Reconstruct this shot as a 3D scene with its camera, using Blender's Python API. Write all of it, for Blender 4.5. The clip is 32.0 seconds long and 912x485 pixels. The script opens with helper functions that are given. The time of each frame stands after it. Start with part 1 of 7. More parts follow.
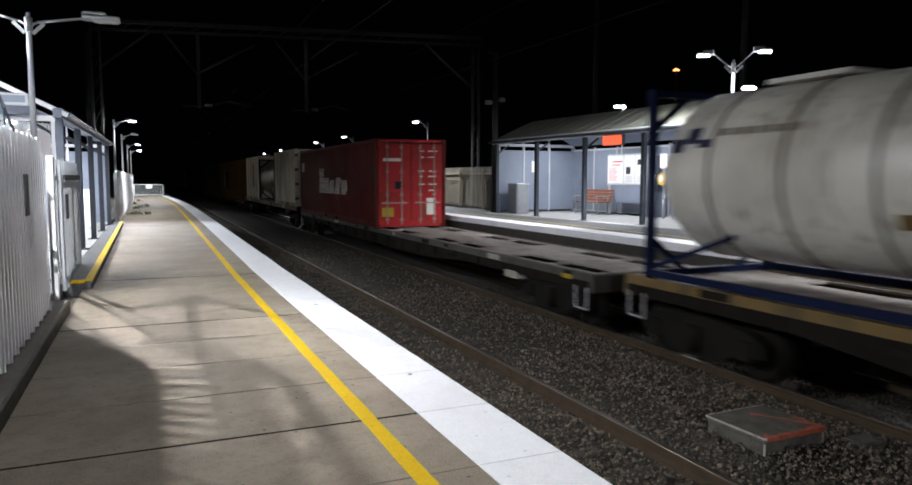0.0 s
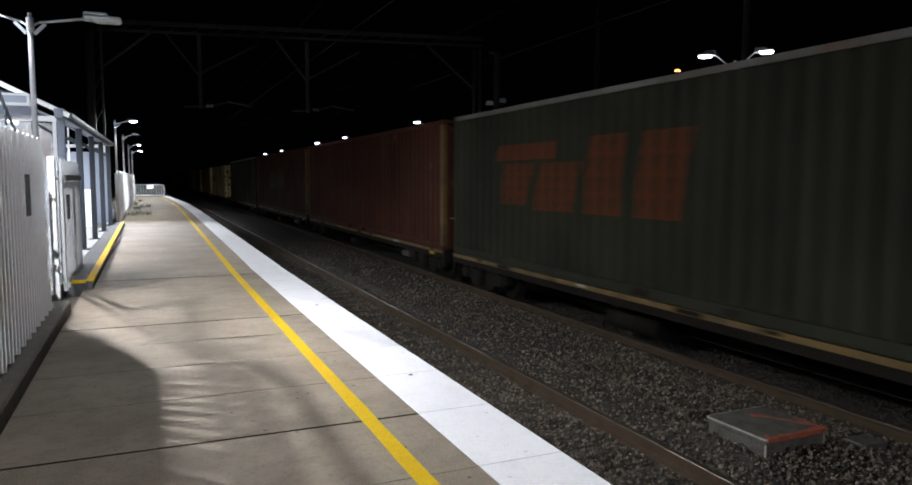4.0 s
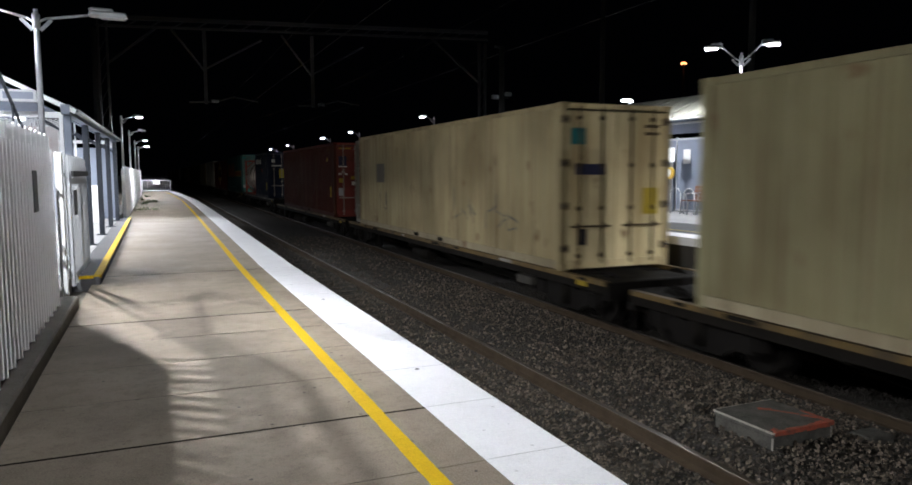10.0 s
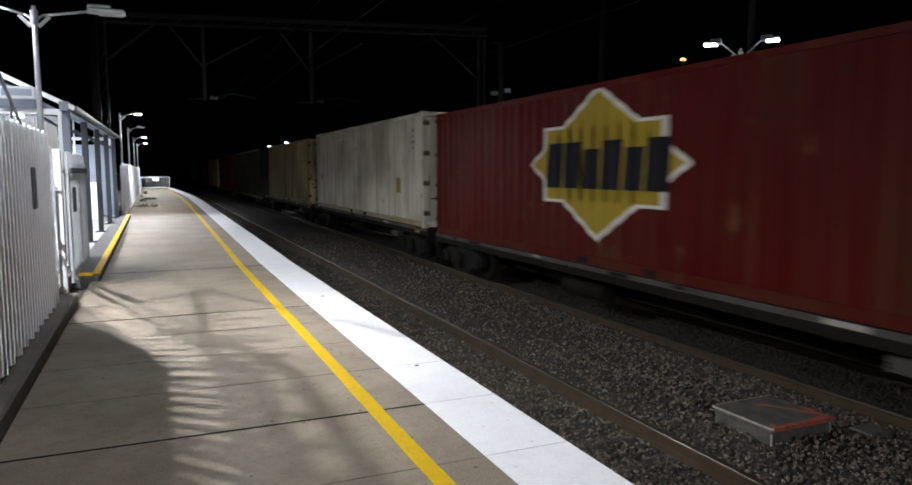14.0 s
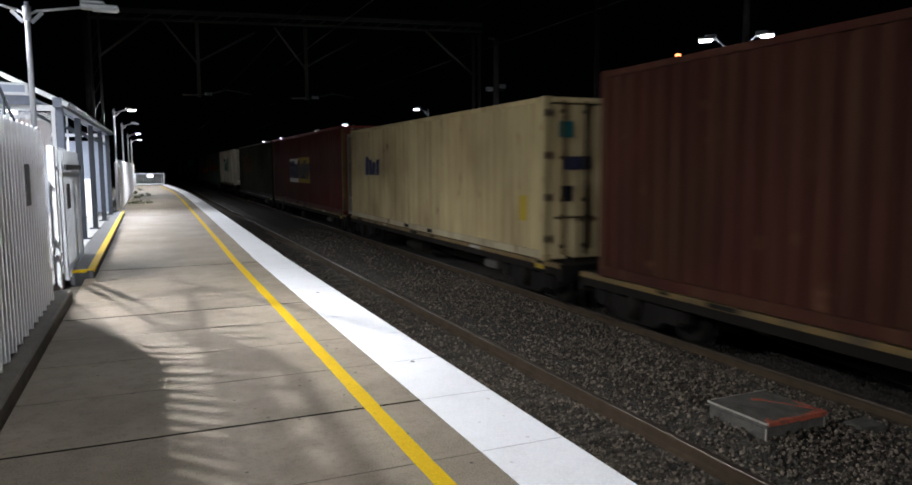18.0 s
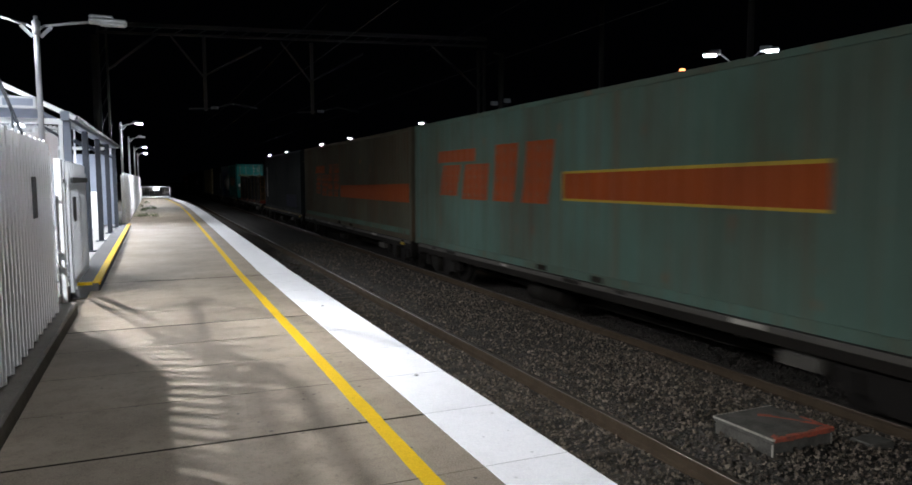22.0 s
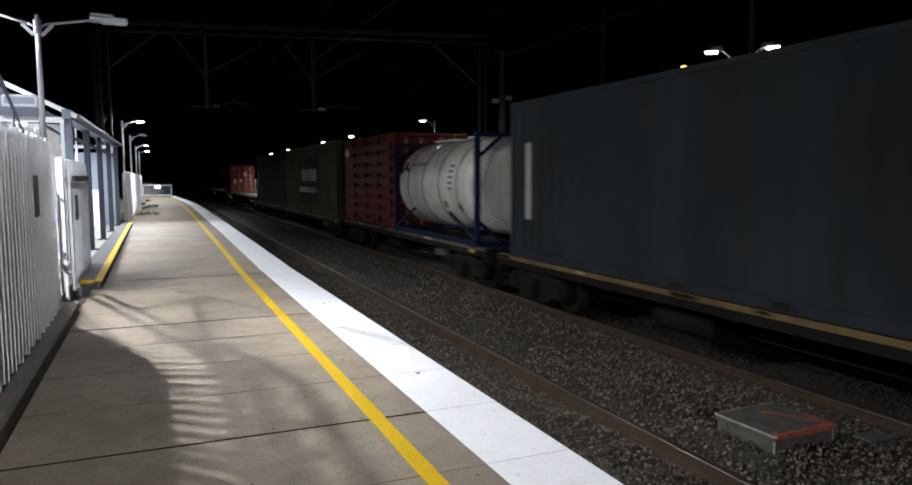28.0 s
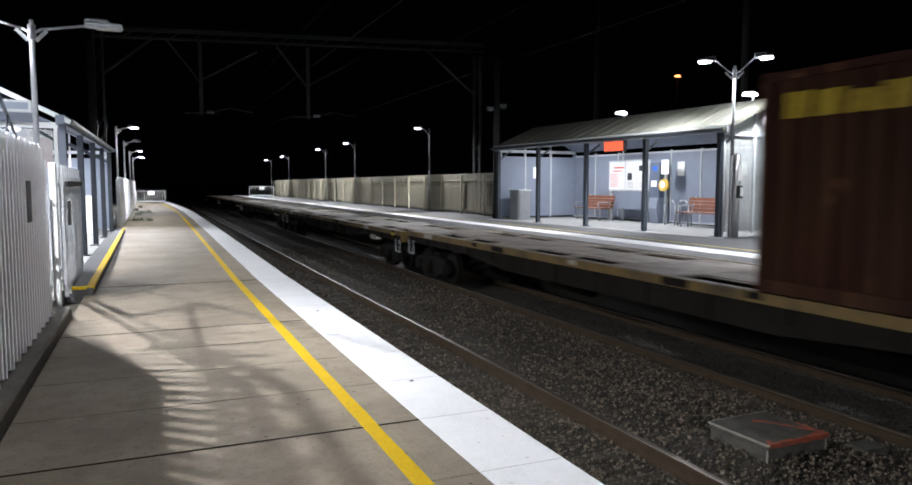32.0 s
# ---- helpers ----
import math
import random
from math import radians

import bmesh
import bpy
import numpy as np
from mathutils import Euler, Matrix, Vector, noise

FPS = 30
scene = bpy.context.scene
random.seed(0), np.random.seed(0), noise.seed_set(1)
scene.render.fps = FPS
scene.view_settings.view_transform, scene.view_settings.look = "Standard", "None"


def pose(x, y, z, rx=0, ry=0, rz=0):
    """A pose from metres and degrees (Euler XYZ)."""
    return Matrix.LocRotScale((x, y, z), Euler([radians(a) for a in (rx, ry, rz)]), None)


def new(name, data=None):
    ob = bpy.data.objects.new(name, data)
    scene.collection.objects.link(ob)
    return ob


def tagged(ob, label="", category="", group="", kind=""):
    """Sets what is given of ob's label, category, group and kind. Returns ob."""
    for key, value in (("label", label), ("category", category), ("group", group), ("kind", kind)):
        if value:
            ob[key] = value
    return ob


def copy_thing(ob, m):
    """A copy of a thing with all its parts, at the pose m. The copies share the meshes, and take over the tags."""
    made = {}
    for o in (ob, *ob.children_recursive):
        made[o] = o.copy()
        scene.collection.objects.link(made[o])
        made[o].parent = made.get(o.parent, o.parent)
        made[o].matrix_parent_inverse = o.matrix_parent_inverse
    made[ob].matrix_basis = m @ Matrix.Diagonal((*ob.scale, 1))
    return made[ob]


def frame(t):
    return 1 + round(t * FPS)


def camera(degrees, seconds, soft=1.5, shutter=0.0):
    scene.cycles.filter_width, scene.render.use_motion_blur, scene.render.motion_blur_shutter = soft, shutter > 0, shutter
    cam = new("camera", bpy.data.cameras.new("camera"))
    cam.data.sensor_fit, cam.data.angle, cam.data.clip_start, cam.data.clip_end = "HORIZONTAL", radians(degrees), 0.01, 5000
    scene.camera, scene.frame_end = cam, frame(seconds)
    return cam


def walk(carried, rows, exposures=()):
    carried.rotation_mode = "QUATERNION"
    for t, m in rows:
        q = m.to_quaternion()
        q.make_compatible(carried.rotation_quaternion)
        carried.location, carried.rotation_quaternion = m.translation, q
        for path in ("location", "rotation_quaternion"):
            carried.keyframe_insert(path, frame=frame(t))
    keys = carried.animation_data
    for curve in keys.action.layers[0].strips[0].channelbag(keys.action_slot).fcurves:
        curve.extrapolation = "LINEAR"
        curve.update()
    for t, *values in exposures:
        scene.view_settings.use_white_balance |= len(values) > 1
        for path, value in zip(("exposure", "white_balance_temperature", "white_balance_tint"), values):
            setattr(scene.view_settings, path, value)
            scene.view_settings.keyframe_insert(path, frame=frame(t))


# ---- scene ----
EXPOSURE = 1.5
cam = camera(65.0, 32.0, soft=1.7, shutter=0.32)
TURNS = (
    (0, 84.904, -0.052, -23.330), (0.5, 84.904, -0.047, -23.336), (1, 84.919, -0.056, -23.327), (1.5, 84.969, -0.093, -23.286),
    (2, 85.013, -0.145, -23.258), (2.5, 85.037, -0.189, -23.231), (3, 85.022, -0.189, -23.231), (3.5, 84.979, -0.055, -23.279),
    (5.5, 84.861, -0.330, -23.099), (6, 84.926, -0.276, -23.061), (6.5, 84.987, -0.191, -23.018), (7, 85.058, -0.272, -22.903),
    (7.5, 85.073, -0.362, -22.748), (8, 85.011, -0.325, -22.672), (8.5, 84.855, -0.126, -22.659), (9, 84.684, 0.050, -22.685),
    (9.5, 84.574, 0.111, -22.731), (10, 84.493, 0.150, -22.807), (10.5, 84.403, 0.187, -22.884), (11, 84.353, 0.187, -22.923),
    (11.5, 84.354, 0.068, -22.885), (12, 84.371, -0.010, -22.838), (12.5, 84.385, 0.018, -22.793), (13, 84.379, 0.154, -22.781),
    (13.5, 84.331, 0.239, -22.812), (14, 84.213, 0.217, -22.869), (14.5, 84.098, 0.244, -22.926), (16.5, 83.884, 0.174, -23.117),
    (17, 83.916, 0.229, -23.175), (17.5, 83.919, 0.245, -23.227), (18, 83.897, 0.299, -23.242), (18.5, 83.906, 0.265, -23.234),
    (19, 83.987, 0.208, -23.205), (19.5, 84.166, 0.198, -23.190), (20, 84.379, 0.235, -23.191), (20.5, 84.561, 0.349, -23.159),
    (21, 84.737, 0.252, -23.031), (21.5, 84.886, 0.196, -22.932), (22, 84.988, 0.173, -22.867), (22.5, 85.080, 0.233, -22.842),
    (23, 85.098, 0.227, -22.844), (23.5, 85.067, 0.176, -22.859), (24, 85.012, 0.213, -22.866), (24.5, 84.890, 0.223, -22.851),
    (25, 84.769, 0.207, -22.825), (25.5, 84.677, 0.246, -22.774), (27.5, 84.679, 0.226, -22.739), (28, 84.798, 0.291, -22.759),
    (28.5, 84.928, 0.274, -22.787), (29, 85.073, 0.197, -22.814), (29.5, 85.189, 0.159, -22.884), (30, 85.257, 0.140, -22.942),
    (30.5, 85.295, 0.131, -23.003), (31, 85.336, 0.113, -23.085), (31.5, 85.364, 0.069, -23.154), (32, 85.398, 0.000, -23.205),
)
EYE = (0.0, 0.0, 1.66)
walk(cam, [(t, pose(*EYE, rx, ry, rz)) for t, rx, ry, rz in TURNS], exposures=[(0, EXPOSURE), (32, EXPOSURE)])

# ---- world and large lights ----
world = bpy.data.worlds.new("night_sky")
world.use_nodes = True
scene.world = world
bg = world.node_tree.nodes["Background"]
bg.inputs["Color"].default_value = (0.35, 0.45, 0.75, 1)
bg.inputs["Strength"].default_value = 0.0002
LAMP_COLOR = (0.93, 0.96, 1.0)
POST_WATTS = 210.0
SHELTER_WATTS = 31.0


def lamp_down(name, x, y, z, watts, size=0.32, spread=150, color=LAMP_COLOR, tilt=0.0, turn=0.0, deep=0.5):
    data = bpy.data.lights.new(name, "AREA")
    data.shape, data.size, data.size_y = "RECTANGLE", size, size * deep
    data.energy, data.color, data.spread = watts, color, radians(spread)
    ob = new(name, data)
    ob.matrix_basis = pose(x, y, z, tilt, 0, turn)
    return ob


def street_light(x, y, z, watts, fine=False, ahead=1.0, across=0.0, skew=0.0, aim=-36):
    """A road luminaire: most of its light goes along the platform, little straight down."""
    if fine:
        lamp_down("platform_lamp_light", x, y, z, watts * 0.2, 0.3, 104)
        for tilt, share, spread in ((34, 0.14, 80), (50, 0.24, 85), (63, 1.0, 66)):
            lamp_down("platform_lamp_light", x, y - 0.02, z, watts * share, 0.26, spread, tilt=-tilt, turn=skew if tilt > 40 else 0.0, deep=0.25)
            lamp_down("platform_lamp_light", x, y + 0.02, z, watts * share * ahead, 0.26, spread, tilt=tilt, deep=0.25)
        if across:
            lamp_down("platform_lamp_light", x + 0.02, y, z, watts * across, 0.26, 64, tilt=72, turn=aim)
        return
    lamp_down("platform_lamp_light", x, y, z, watts * 0.2, 0.3, 140)
    lamp_down("platform_lamp_light", x, y - 0.02, z, watts, 0.12, 80, tilt=-50)
    lamp_down("platform_lamp_light", x, y + 0.02, z, watts, 0.12, 80, tilt=50)


# ---- materials ----
def nodes_of(name):
    m = bpy.data.materials.new(name)
    m.use_nodes = True
    nt = m.node_tree
    return m, nt, nt.nodes["Principled BSDF"]


def add(nt, kind, **kw):
    n = nt.nodes.new(kind)
    for k, v in kw.items():
        n.inputs[k].default_value = v
    return n


def coords(nt, scale=(1, 1, 1), use="Object"):
    tc = nt.nodes.new("ShaderNodeNewGeometry" if use == "Position" else "ShaderNodeTexCoord")
    mp = nt.nodes.new("ShaderNodeMapping")
    mp.inputs["Scale"].default_value = scale
    nt.links.new(tc.outputs[use], mp.inputs["Vector"])
    return mp.outputs["Vector"]


def mix(nt, fac, a, b):
    n = nt.nodes.new("ShaderNodeMix")
    n.data_type = "RGBA"
    for sock, v in ((n.inputs[0], fac), (n.inputs[6], a), (n.inputs[7], b)):
        if hasattr(v, "links"):
            nt.links.new(v, sock)
        else:
            sock.default_value = v if isinstance(v, (int, float)) else (*v[:3], 1)
    return n.outputs[2]


def ramp(nt, src, lo, hi):
    n = nt.nodes.new("ShaderNodeMapRange")
    n.inputs["From Min"].default_value, n.inputs["From Max"].default_value = lo, hi
    nt.links.new(src, n.inputs["Value"])
    return n.outputs["Result"]


def noise_at(nt, vec, scale, detail=4.0):
    n = add(nt, "ShaderNodeTexNoise", Scale=scale, Detail=detail)
    nt.links.new(vec, n.inputs["Vector"])
    return n.outputs["Fac"]


def bump(nt, bsdf, src, strength=0.2, dist=0.01):
    n = add(nt, "ShaderNodeBump", Strength=strength, Distance=dist)
    nt.links.new(src, n.inputs["Height"])
    nt.links.new(n.outputs["Normal"], bsdf.inputs["Normal"])


def surface(name, base, stain=None, rough=0.6, metal=0.0, scale=1.5, fine=40.0, streak=1.0, amount=0.6, relief=0.15, vary=0.12, use="Object", gloss=0.35):
    """A weathered surface: broad stains, optional vertical streaks, fine grain."""
    m, nt, b = nodes_of(name)
    stain = stain or tuple(c * 0.45 for c in base)
    v = coords(nt, use=use)
    vs = coords(nt, (scale * 3 * streak, scale * 3 * streak, scale * 0.35), use=use) if streak > 1 else v
    broad = noise_at(nt, v, scale, 6)
    lines = noise_at(nt, vs, 1.0 if streak > 1 else scale * 3, 5)
    grain = noise_at(nt, v, fine, 3)
    info = nt.nodes.new("ShaderNodeObjectInfo")
    c1 = mix(nt, ramp(nt, broad, 0.45, 0.75), base, mix(nt, amount, base, stain))
    c2 = mix(nt, ramp(nt, lines, 0.5, 0.8), c1, mix(nt, amount * 0.8, base, stain))
    dark = tuple(c * (1 - vary) for c in base)
    c3 = mix(nt, ramp(nt, grain, 0.35, 0.7), c2, mix(nt, 0.25, c2, dark))
    c4 = mix(nt, ramp(nt, info.outputs["Random"], 0, 1), c3, mix(nt, vary, c3, stain))
    nt.links.new(c4, b.inputs["Base Color"])
    r = nt.nodes.new("ShaderNodeMapRange")
    r.inputs["To Min"].default_value, r.inputs["To Max"].default_value = rough - 0.1, min(1, rough + 0.15)
    nt.links.new(broad, r.inputs["Value"])
    nt.links.new(r.outputs["Result"], b.inputs["Roughness"])
    b.inputs["Metallic"].default_value = metal
    b.inputs["Specular IOR Level"].default_value = gloss
    bump(nt, b, grain, relief, 0.004)
    return m


def rusty(m, scale=3.0, cover=0.66, rust=(0.13, 0.06, 0.03)):
    """Breaks a paint open with rust and grime blotches."""
    nt = m.node_tree
    b = nt.nodes["Principled BSDF"]
    src = b.inputs["Base Color"].links[0].from_socket
    info = nt.nodes.new("ShaderNodeObjectInfo")
    tc = nt.nodes.new("ShaderNodeTexCoord")
    mp = nt.nodes.new("ShaderNodeMapping")
    mp.inputs["Scale"].default_value = (1, 1, 0.55)
    off = nt.nodes.new("ShaderNodeVectorMath")
    off.operation = "ADD"
    nt.links.new(tc.outputs["Object"], mp.inputs["Vector"])
    nt.links.new(mp.outputs["Vector"], off.inputs[0])
    sc = nt.nodes.new("ShaderNodeVectorMath")
    sc.operation = "SCALE"
    sc.inputs[0].default_value = (13.0, 29.0, 7.0)
    nt.links.new(info.outputs["Random"], sc.inputs["Scale"])
    nt.links.new(sc.outputs["Vector"], off.inputs[1])
    n = noise_at(nt, off.outputs["Vector"], scale, 8)
    c = mix(nt, ramp(nt, n, cover, cover + 0.07), src, mix(nt, 0.75, src, rust))
    thin = nt.nodes.new("ShaderNodeMapping")
    thin.inputs["Scale"].default_value = (9, 9, 0.35)
    nt.links.new(off.outputs["Vector"], thin.inputs["Vector"])
    drips = noise_at(nt, thin.outputs["Vector"], 1.0, 4)
    c = mix(nt, ramp(nt, drips, 0.54, 0.7), c, mix(nt, 0.55, c, tuple(0.7 * x for x in rust)))
    pale = noise_at(nt, thin.outputs["Vector"], 0.45, 3)
    c = mix(nt, ramp(nt, pale, 0.55, 0.8), c, mix(nt, 0.03, c, (0.3, 0.27, 0.22)))
    big = noise_at(nt, off.outputs["Vector"], scale * 0.22, 3)
    c = mix(nt, ramp(nt, big, 0.4, 0.75), c, mix(nt, 0.5, c, tuple(0.35 * x for x in rust)))
    nt.links.new(c, b.inputs["Base Color"])


def glow(name, color, strength):
    m, nt, b = nodes_of(name)
    b.inputs["Base Color"].default_value = (*color, 1)
    b.inputs["Emission Color"].default_value = (*color, 1)
    b.inputs["Emission Strength"].default_value = strength
    return m


def glass(name, tint=(0.7, 0.75, 0.8), alpha=0.25):
    m, nt, b = nodes_of(name)
    b.inputs["Base Color"].default_value = (*tint, 1)
    b.inputs["Roughness"].default_value = 0.08
    b.inputs["Transmission Weight"].default_value = 1.0
    b.inputs["IOR"].default_value = 1.1
    return m


def make_ballast(bed=False):
    m, nt, b = nodes_of("ballast_bed" if bed else "ballast_stone")
    v = coords(nt)
    vo = add(nt, "ShaderNodeTexVoronoi", Scale=22.0)
    nt.links.new(v, vo.inputs["Vector"])
    geo = nt.nodes.new("ShaderNodeNewGeometry")
    n = noise_at(nt, v, 3.0, 5)
    # The bed takes half the stone colour: shade under the train is painted in.
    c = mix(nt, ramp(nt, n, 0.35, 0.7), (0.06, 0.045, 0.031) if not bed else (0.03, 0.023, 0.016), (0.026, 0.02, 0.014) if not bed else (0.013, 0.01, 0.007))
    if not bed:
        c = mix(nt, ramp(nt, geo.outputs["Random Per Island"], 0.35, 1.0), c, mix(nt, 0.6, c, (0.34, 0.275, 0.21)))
    sep = nt.nodes.new("ShaderNodeSeparateColor")
    nt.links.new(vo.outputs["Color"], sep.inputs[0])
    c = mix(nt, ramp(nt, sep.outputs[0], 0.2, 1.0), c, mix(nt, 0.4, c, (0.02, 0.018, 0.016)))
    nt.links.new(c, b.inputs["Base Color"])
    b.inputs["Roughness"].default_value = 0.85
    bump(nt, b, vo.outputs["Distance"], 0.9, 0.03)
    return m


def make_concrete(name, base, stain, patch=0.5, relief=0.2, scale=0.9, spot=0.5):
    m, nt, b = nodes_of(name)
    v = coords(nt, use="Position")
    big = noise_at(nt, v, scale, 6)
    mid = noise_at(nt, v, scale * 6, 6)
    small = noise_at(nt, v, scale * 24, 5)
    fine = noise_at(nt, v, 90, 2)
    spots = add(nt, "ShaderNodeTexVoronoi", Scale=5.0)
    nt.links.new(v, spots.inputs["Vector"])
    chips = add(nt, "ShaderNodeTexVoronoi", Scale=17.0)
    nt.links.new(v, chips.inputs["Vector"])
    c = mix(nt, ramp(nt, big, 0.35, 0.72), base, mix(nt, patch, base, stain))
    c = mix(nt, ramp(nt, mid, 0.45, 0.75), c, mix(nt, patch * 0.7, c, stain))
    c = mix(nt, ramp(nt, small, 0.5, 0.75), c, mix(nt, patch * 0.55, c, stain))
    c = mix(nt, ramp(nt, fine, 0.3, 0.75), mix(nt, 0.5, c, tuple(min(1.0, 1.35 * x) for x in base)), c)
    c = mix(nt, ramp(nt, spots.outputs["Distance"], 0.075, 0.05), c, mix(nt, spot, c, (0.02, 0.02, 0.02)))
    c = mix(nt, ramp(nt, chips.outputs["Distance"], 0.1, 0.05), c, mix(nt, spot * 0.5, c, (0.03, 0.025, 0.02)))
    nt.links.new(c, b.inputs["Base Color"])
    b.inputs["Roughness"].default_value = 0.78
    b.inputs["Specular IOR Level"].default_value = 0.2
    bump(nt, b, small, relief, 0.006)
    return m


M = {}
M["slab"] = make_concrete("platform_concrete", (0.312, 0.259, 0.203), (0.1, 0.08, 0.058), 0.8, spot=0.7)
M["far_slab"] = make_concrete("far_platform_concrete", (0.3, 0.3, 0.3), (0.15, 0.15, 0.15))
M["asphalt"] = make_concrete("far_platform_asphalt", (0.085, 0.085, 0.09), (0.045, 0.045, 0.047), 0.6, 0.3, 1.5)
# Also colours the plates that stand for shade in holes and pockets.
M["tar"] = surface("dark_joint_filler", (0.02, 0.017, 0.014), rough=0.95, gloss=0.0, vary=0.5)
M["joint_grey"] = surface("grey_joint_filler", (0.2, 0.17, 0.135), (0.06, 0.05, 0.04), rough=0.95, gloss=0.0, scale=3, amount=0.9)
M["white_joint"] = surface("painted_over_joint", (0.55, 0.55, 0.57), (0.35, 0.35, 0.36), 0.8, gloss=0.1)
M["far_wall"] = make_concrete("sooty_platform_wall", (0.06, 0.055, 0.048), (0.025, 0.022, 0.02), 0.7)
M["kerb"] = make_concrete("kerb_concrete", (0.2, 0.18, 0.155), (0.06, 0.055, 0.045), 0.8)
M["white_paint"] = make_concrete("white_edge_paint", (0.86, 0.86, 0.9), (0.55, 0.55, 0.57), 0.3, 0.12, spot=0.25)
M["yellow_paint"] = make_concrete("yellow_line_paint", (0.62, 0.4, 0.002), (0.4, 0.25, 0.004), 0.4, 0.12, spot=0.25)
M["faded_yellow"] = make_concrete("faded_yellow_paint", (0.4, 0.33, 0.12), (0.2, 0.18, 0.12), 0.7, 0.12)
M["ballast"] = make_ballast()
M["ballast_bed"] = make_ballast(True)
M["soil"] = surface("dark_soil", (0.05, 0.045, 0.035), rough=0.95, scale=0.4, relief=0.4)
M["sleeper"] = surface("concrete_sleeper", (0.07, 0.06, 0.05), (0.05, 0.04, 0.03), 0.85)
M["rail_rust"] = surface("rusty_rail_web", (0.05, 0.035, 0.023), (0.022, 0.016, 0.011), 0.9, scale=4, gloss=0.08)
M["rail_top"] = surface("polished_rail_head", (0.1, 0.08, 0.065), (0.05, 0.04, 0.03), 0.4, 0.8, scale=3, relief=0.02)
M["pit"] = make_concrete("pit_concrete", (0.036, 0.034, 0.029), (0.13, 0.122, 0.108), 0.6, 0.5, 7.0)
M["pit_edge"] = make_concrete("worn_pit_edge", (0.3, 0.28, 0.24), (0.05, 0.045, 0.04), 0.8, 0.3, 6.0)
M["orange_spray"] = surface("orange_spray_paint", (0.3, 0.06, 0.03), (0.06, 0.045, 0.035), 0.8, scale=14, amount=0.95)
M["white_steel"] = surface("white_powder_coat", (0.86, 0.87, 0.9), (0.6, 0.61, 0.63), 0.45, scale=0.8, amount=0.35)
M["lamp_paint"] = surface("pale_grey_lamp_post_paint", (0.36, 0.37, 0.4), (0.25, 0.26, 0.28), 0.5, scale=0.8, amount=0.4)
M["mast_grey"] = surface("dull_grey_post_steel", (0.2, 0.2, 0.21), (0.12, 0.12, 0.13), 0.6, scale=2)
M["aged_fence"] = surface("aged_beige_fence_paint", (0.3, 0.275, 0.21), (0.16, 0.14, 0.1), 0.7, scale=0.5, amount=0.7)
M["galv"] = surface("galvanised_steel", (0.42, 0.44, 0.46), (0.25, 0.26, 0.28), 0.42, 0.7, scale=5, amount=0.4)
M["blue_grey"] = surface("blue_grey_column_paint", (0.03, 0.037, 0.05), (0.02, 0.024, 0.03), 0.5)
M["wall_panel"] = surface("blue_grey_wall_panel", (0.22, 0.25, 0.32), (0.14, 0.16, 0.2), 0.55, scale=0.7, amount=0.5)
M["white_trim"] = surface("white_trim_paint", (0.5, 0.52, 0.55), (0.32, 0.33, 0.35), 0.45)
M["roof_sheet"] = surface("grey_metal_roof_sheet", (0.085, 0.085, 0.072), (0.05, 0.05, 0.042), 0.7, 0.0, scale=0.6, gloss=0.15)
M["wood"] = surface("varnished_slat_timber", (0.22, 0.08, 0.042), (0.1, 0.035, 0.02), 0.45, scale=3, streak=1.0, relief=0.2)
M["dark_steel"] = surface("dark_painted_steel", (0.035, 0.037, 0.04), (0.02, 0.02, 0.02), 0.6)
M["mast"] = surface("grey_mast_steel", (0.034, 0.034, 0.034), (0.02, 0.02, 0.02), 0.8, gloss=0.06)
M["wire"] = surface("dull_copper_wire", (0.012, 0.011, 0.01), (0.008, 0.008, 0.008), 0.8, gloss=0.05)
M["weed"] = surface("weed_green", (0.045, 0.06, 0.022), (0.03, 0.03, 0.015), 0.7, scale=6)
M["brick"] = surface("red_brickwork", (0.3, 0.13, 0.09), (0.18, 0.08, 0.06), 0.8, scale=4)
M["poster"] = surface("printed_paper_white", (0.8, 0.8, 0.8), (0.7, 0.7, 0.7), 0.4, scale=3, amount=0.3)
M["red_print"] = surface("red_print", (0.7, 0.06, 0.05), rough=0.4)
M["dark_print"] = surface("dark_print", (0.04, 0.04, 0.05), rough=0.4)
M["blue_print"] = surface("blue_print", (0.02, 0.12, 0.6), rough=0.4)
M["yellow_case"] = surface("yellow_plastic_case", (0.7, 0.45, 0.08), rough=0.4)
M["screen_wire"] = surface("grey_screen_wire", (0.3, 0.315, 0.31), (0.2, 0.21, 0.21), 0.6, scale=2)
M["screen_grey"] = surface("hazy_gable_sheet", (0.4, 0.42, 0.41), (0.25, 0.27, 0.26), 0.5, scale=1.5)
M["machine_grey"] = surface("blue_grey_machine_case", (0.1, 0.12, 0.17), (0.06, 0.07, 0.1), 0.45)
M["pink_print"] = surface("pale_red_print", (0.75, 0.35, 0.35), rough=0.4)
M["grey_print"] = surface("grey_print", (0.45, 0.45, 0.47), rough=0.4)
M["led"] = glow("lit_lamp_lens", (0.85, 0.92, 1.0), 30.0)
M["led_soft"] = glow("lit_shelter_tube", (0.9, 0.95, 1.0), 5.0)
M["sodium"] = glow("lit_sodium_lamp", (1.0, 0.28, 0.1), 1.6)
M["orange_sign"] = glow("lit_destination_sign", (1.0, 0.13, 0.06), 0.42)
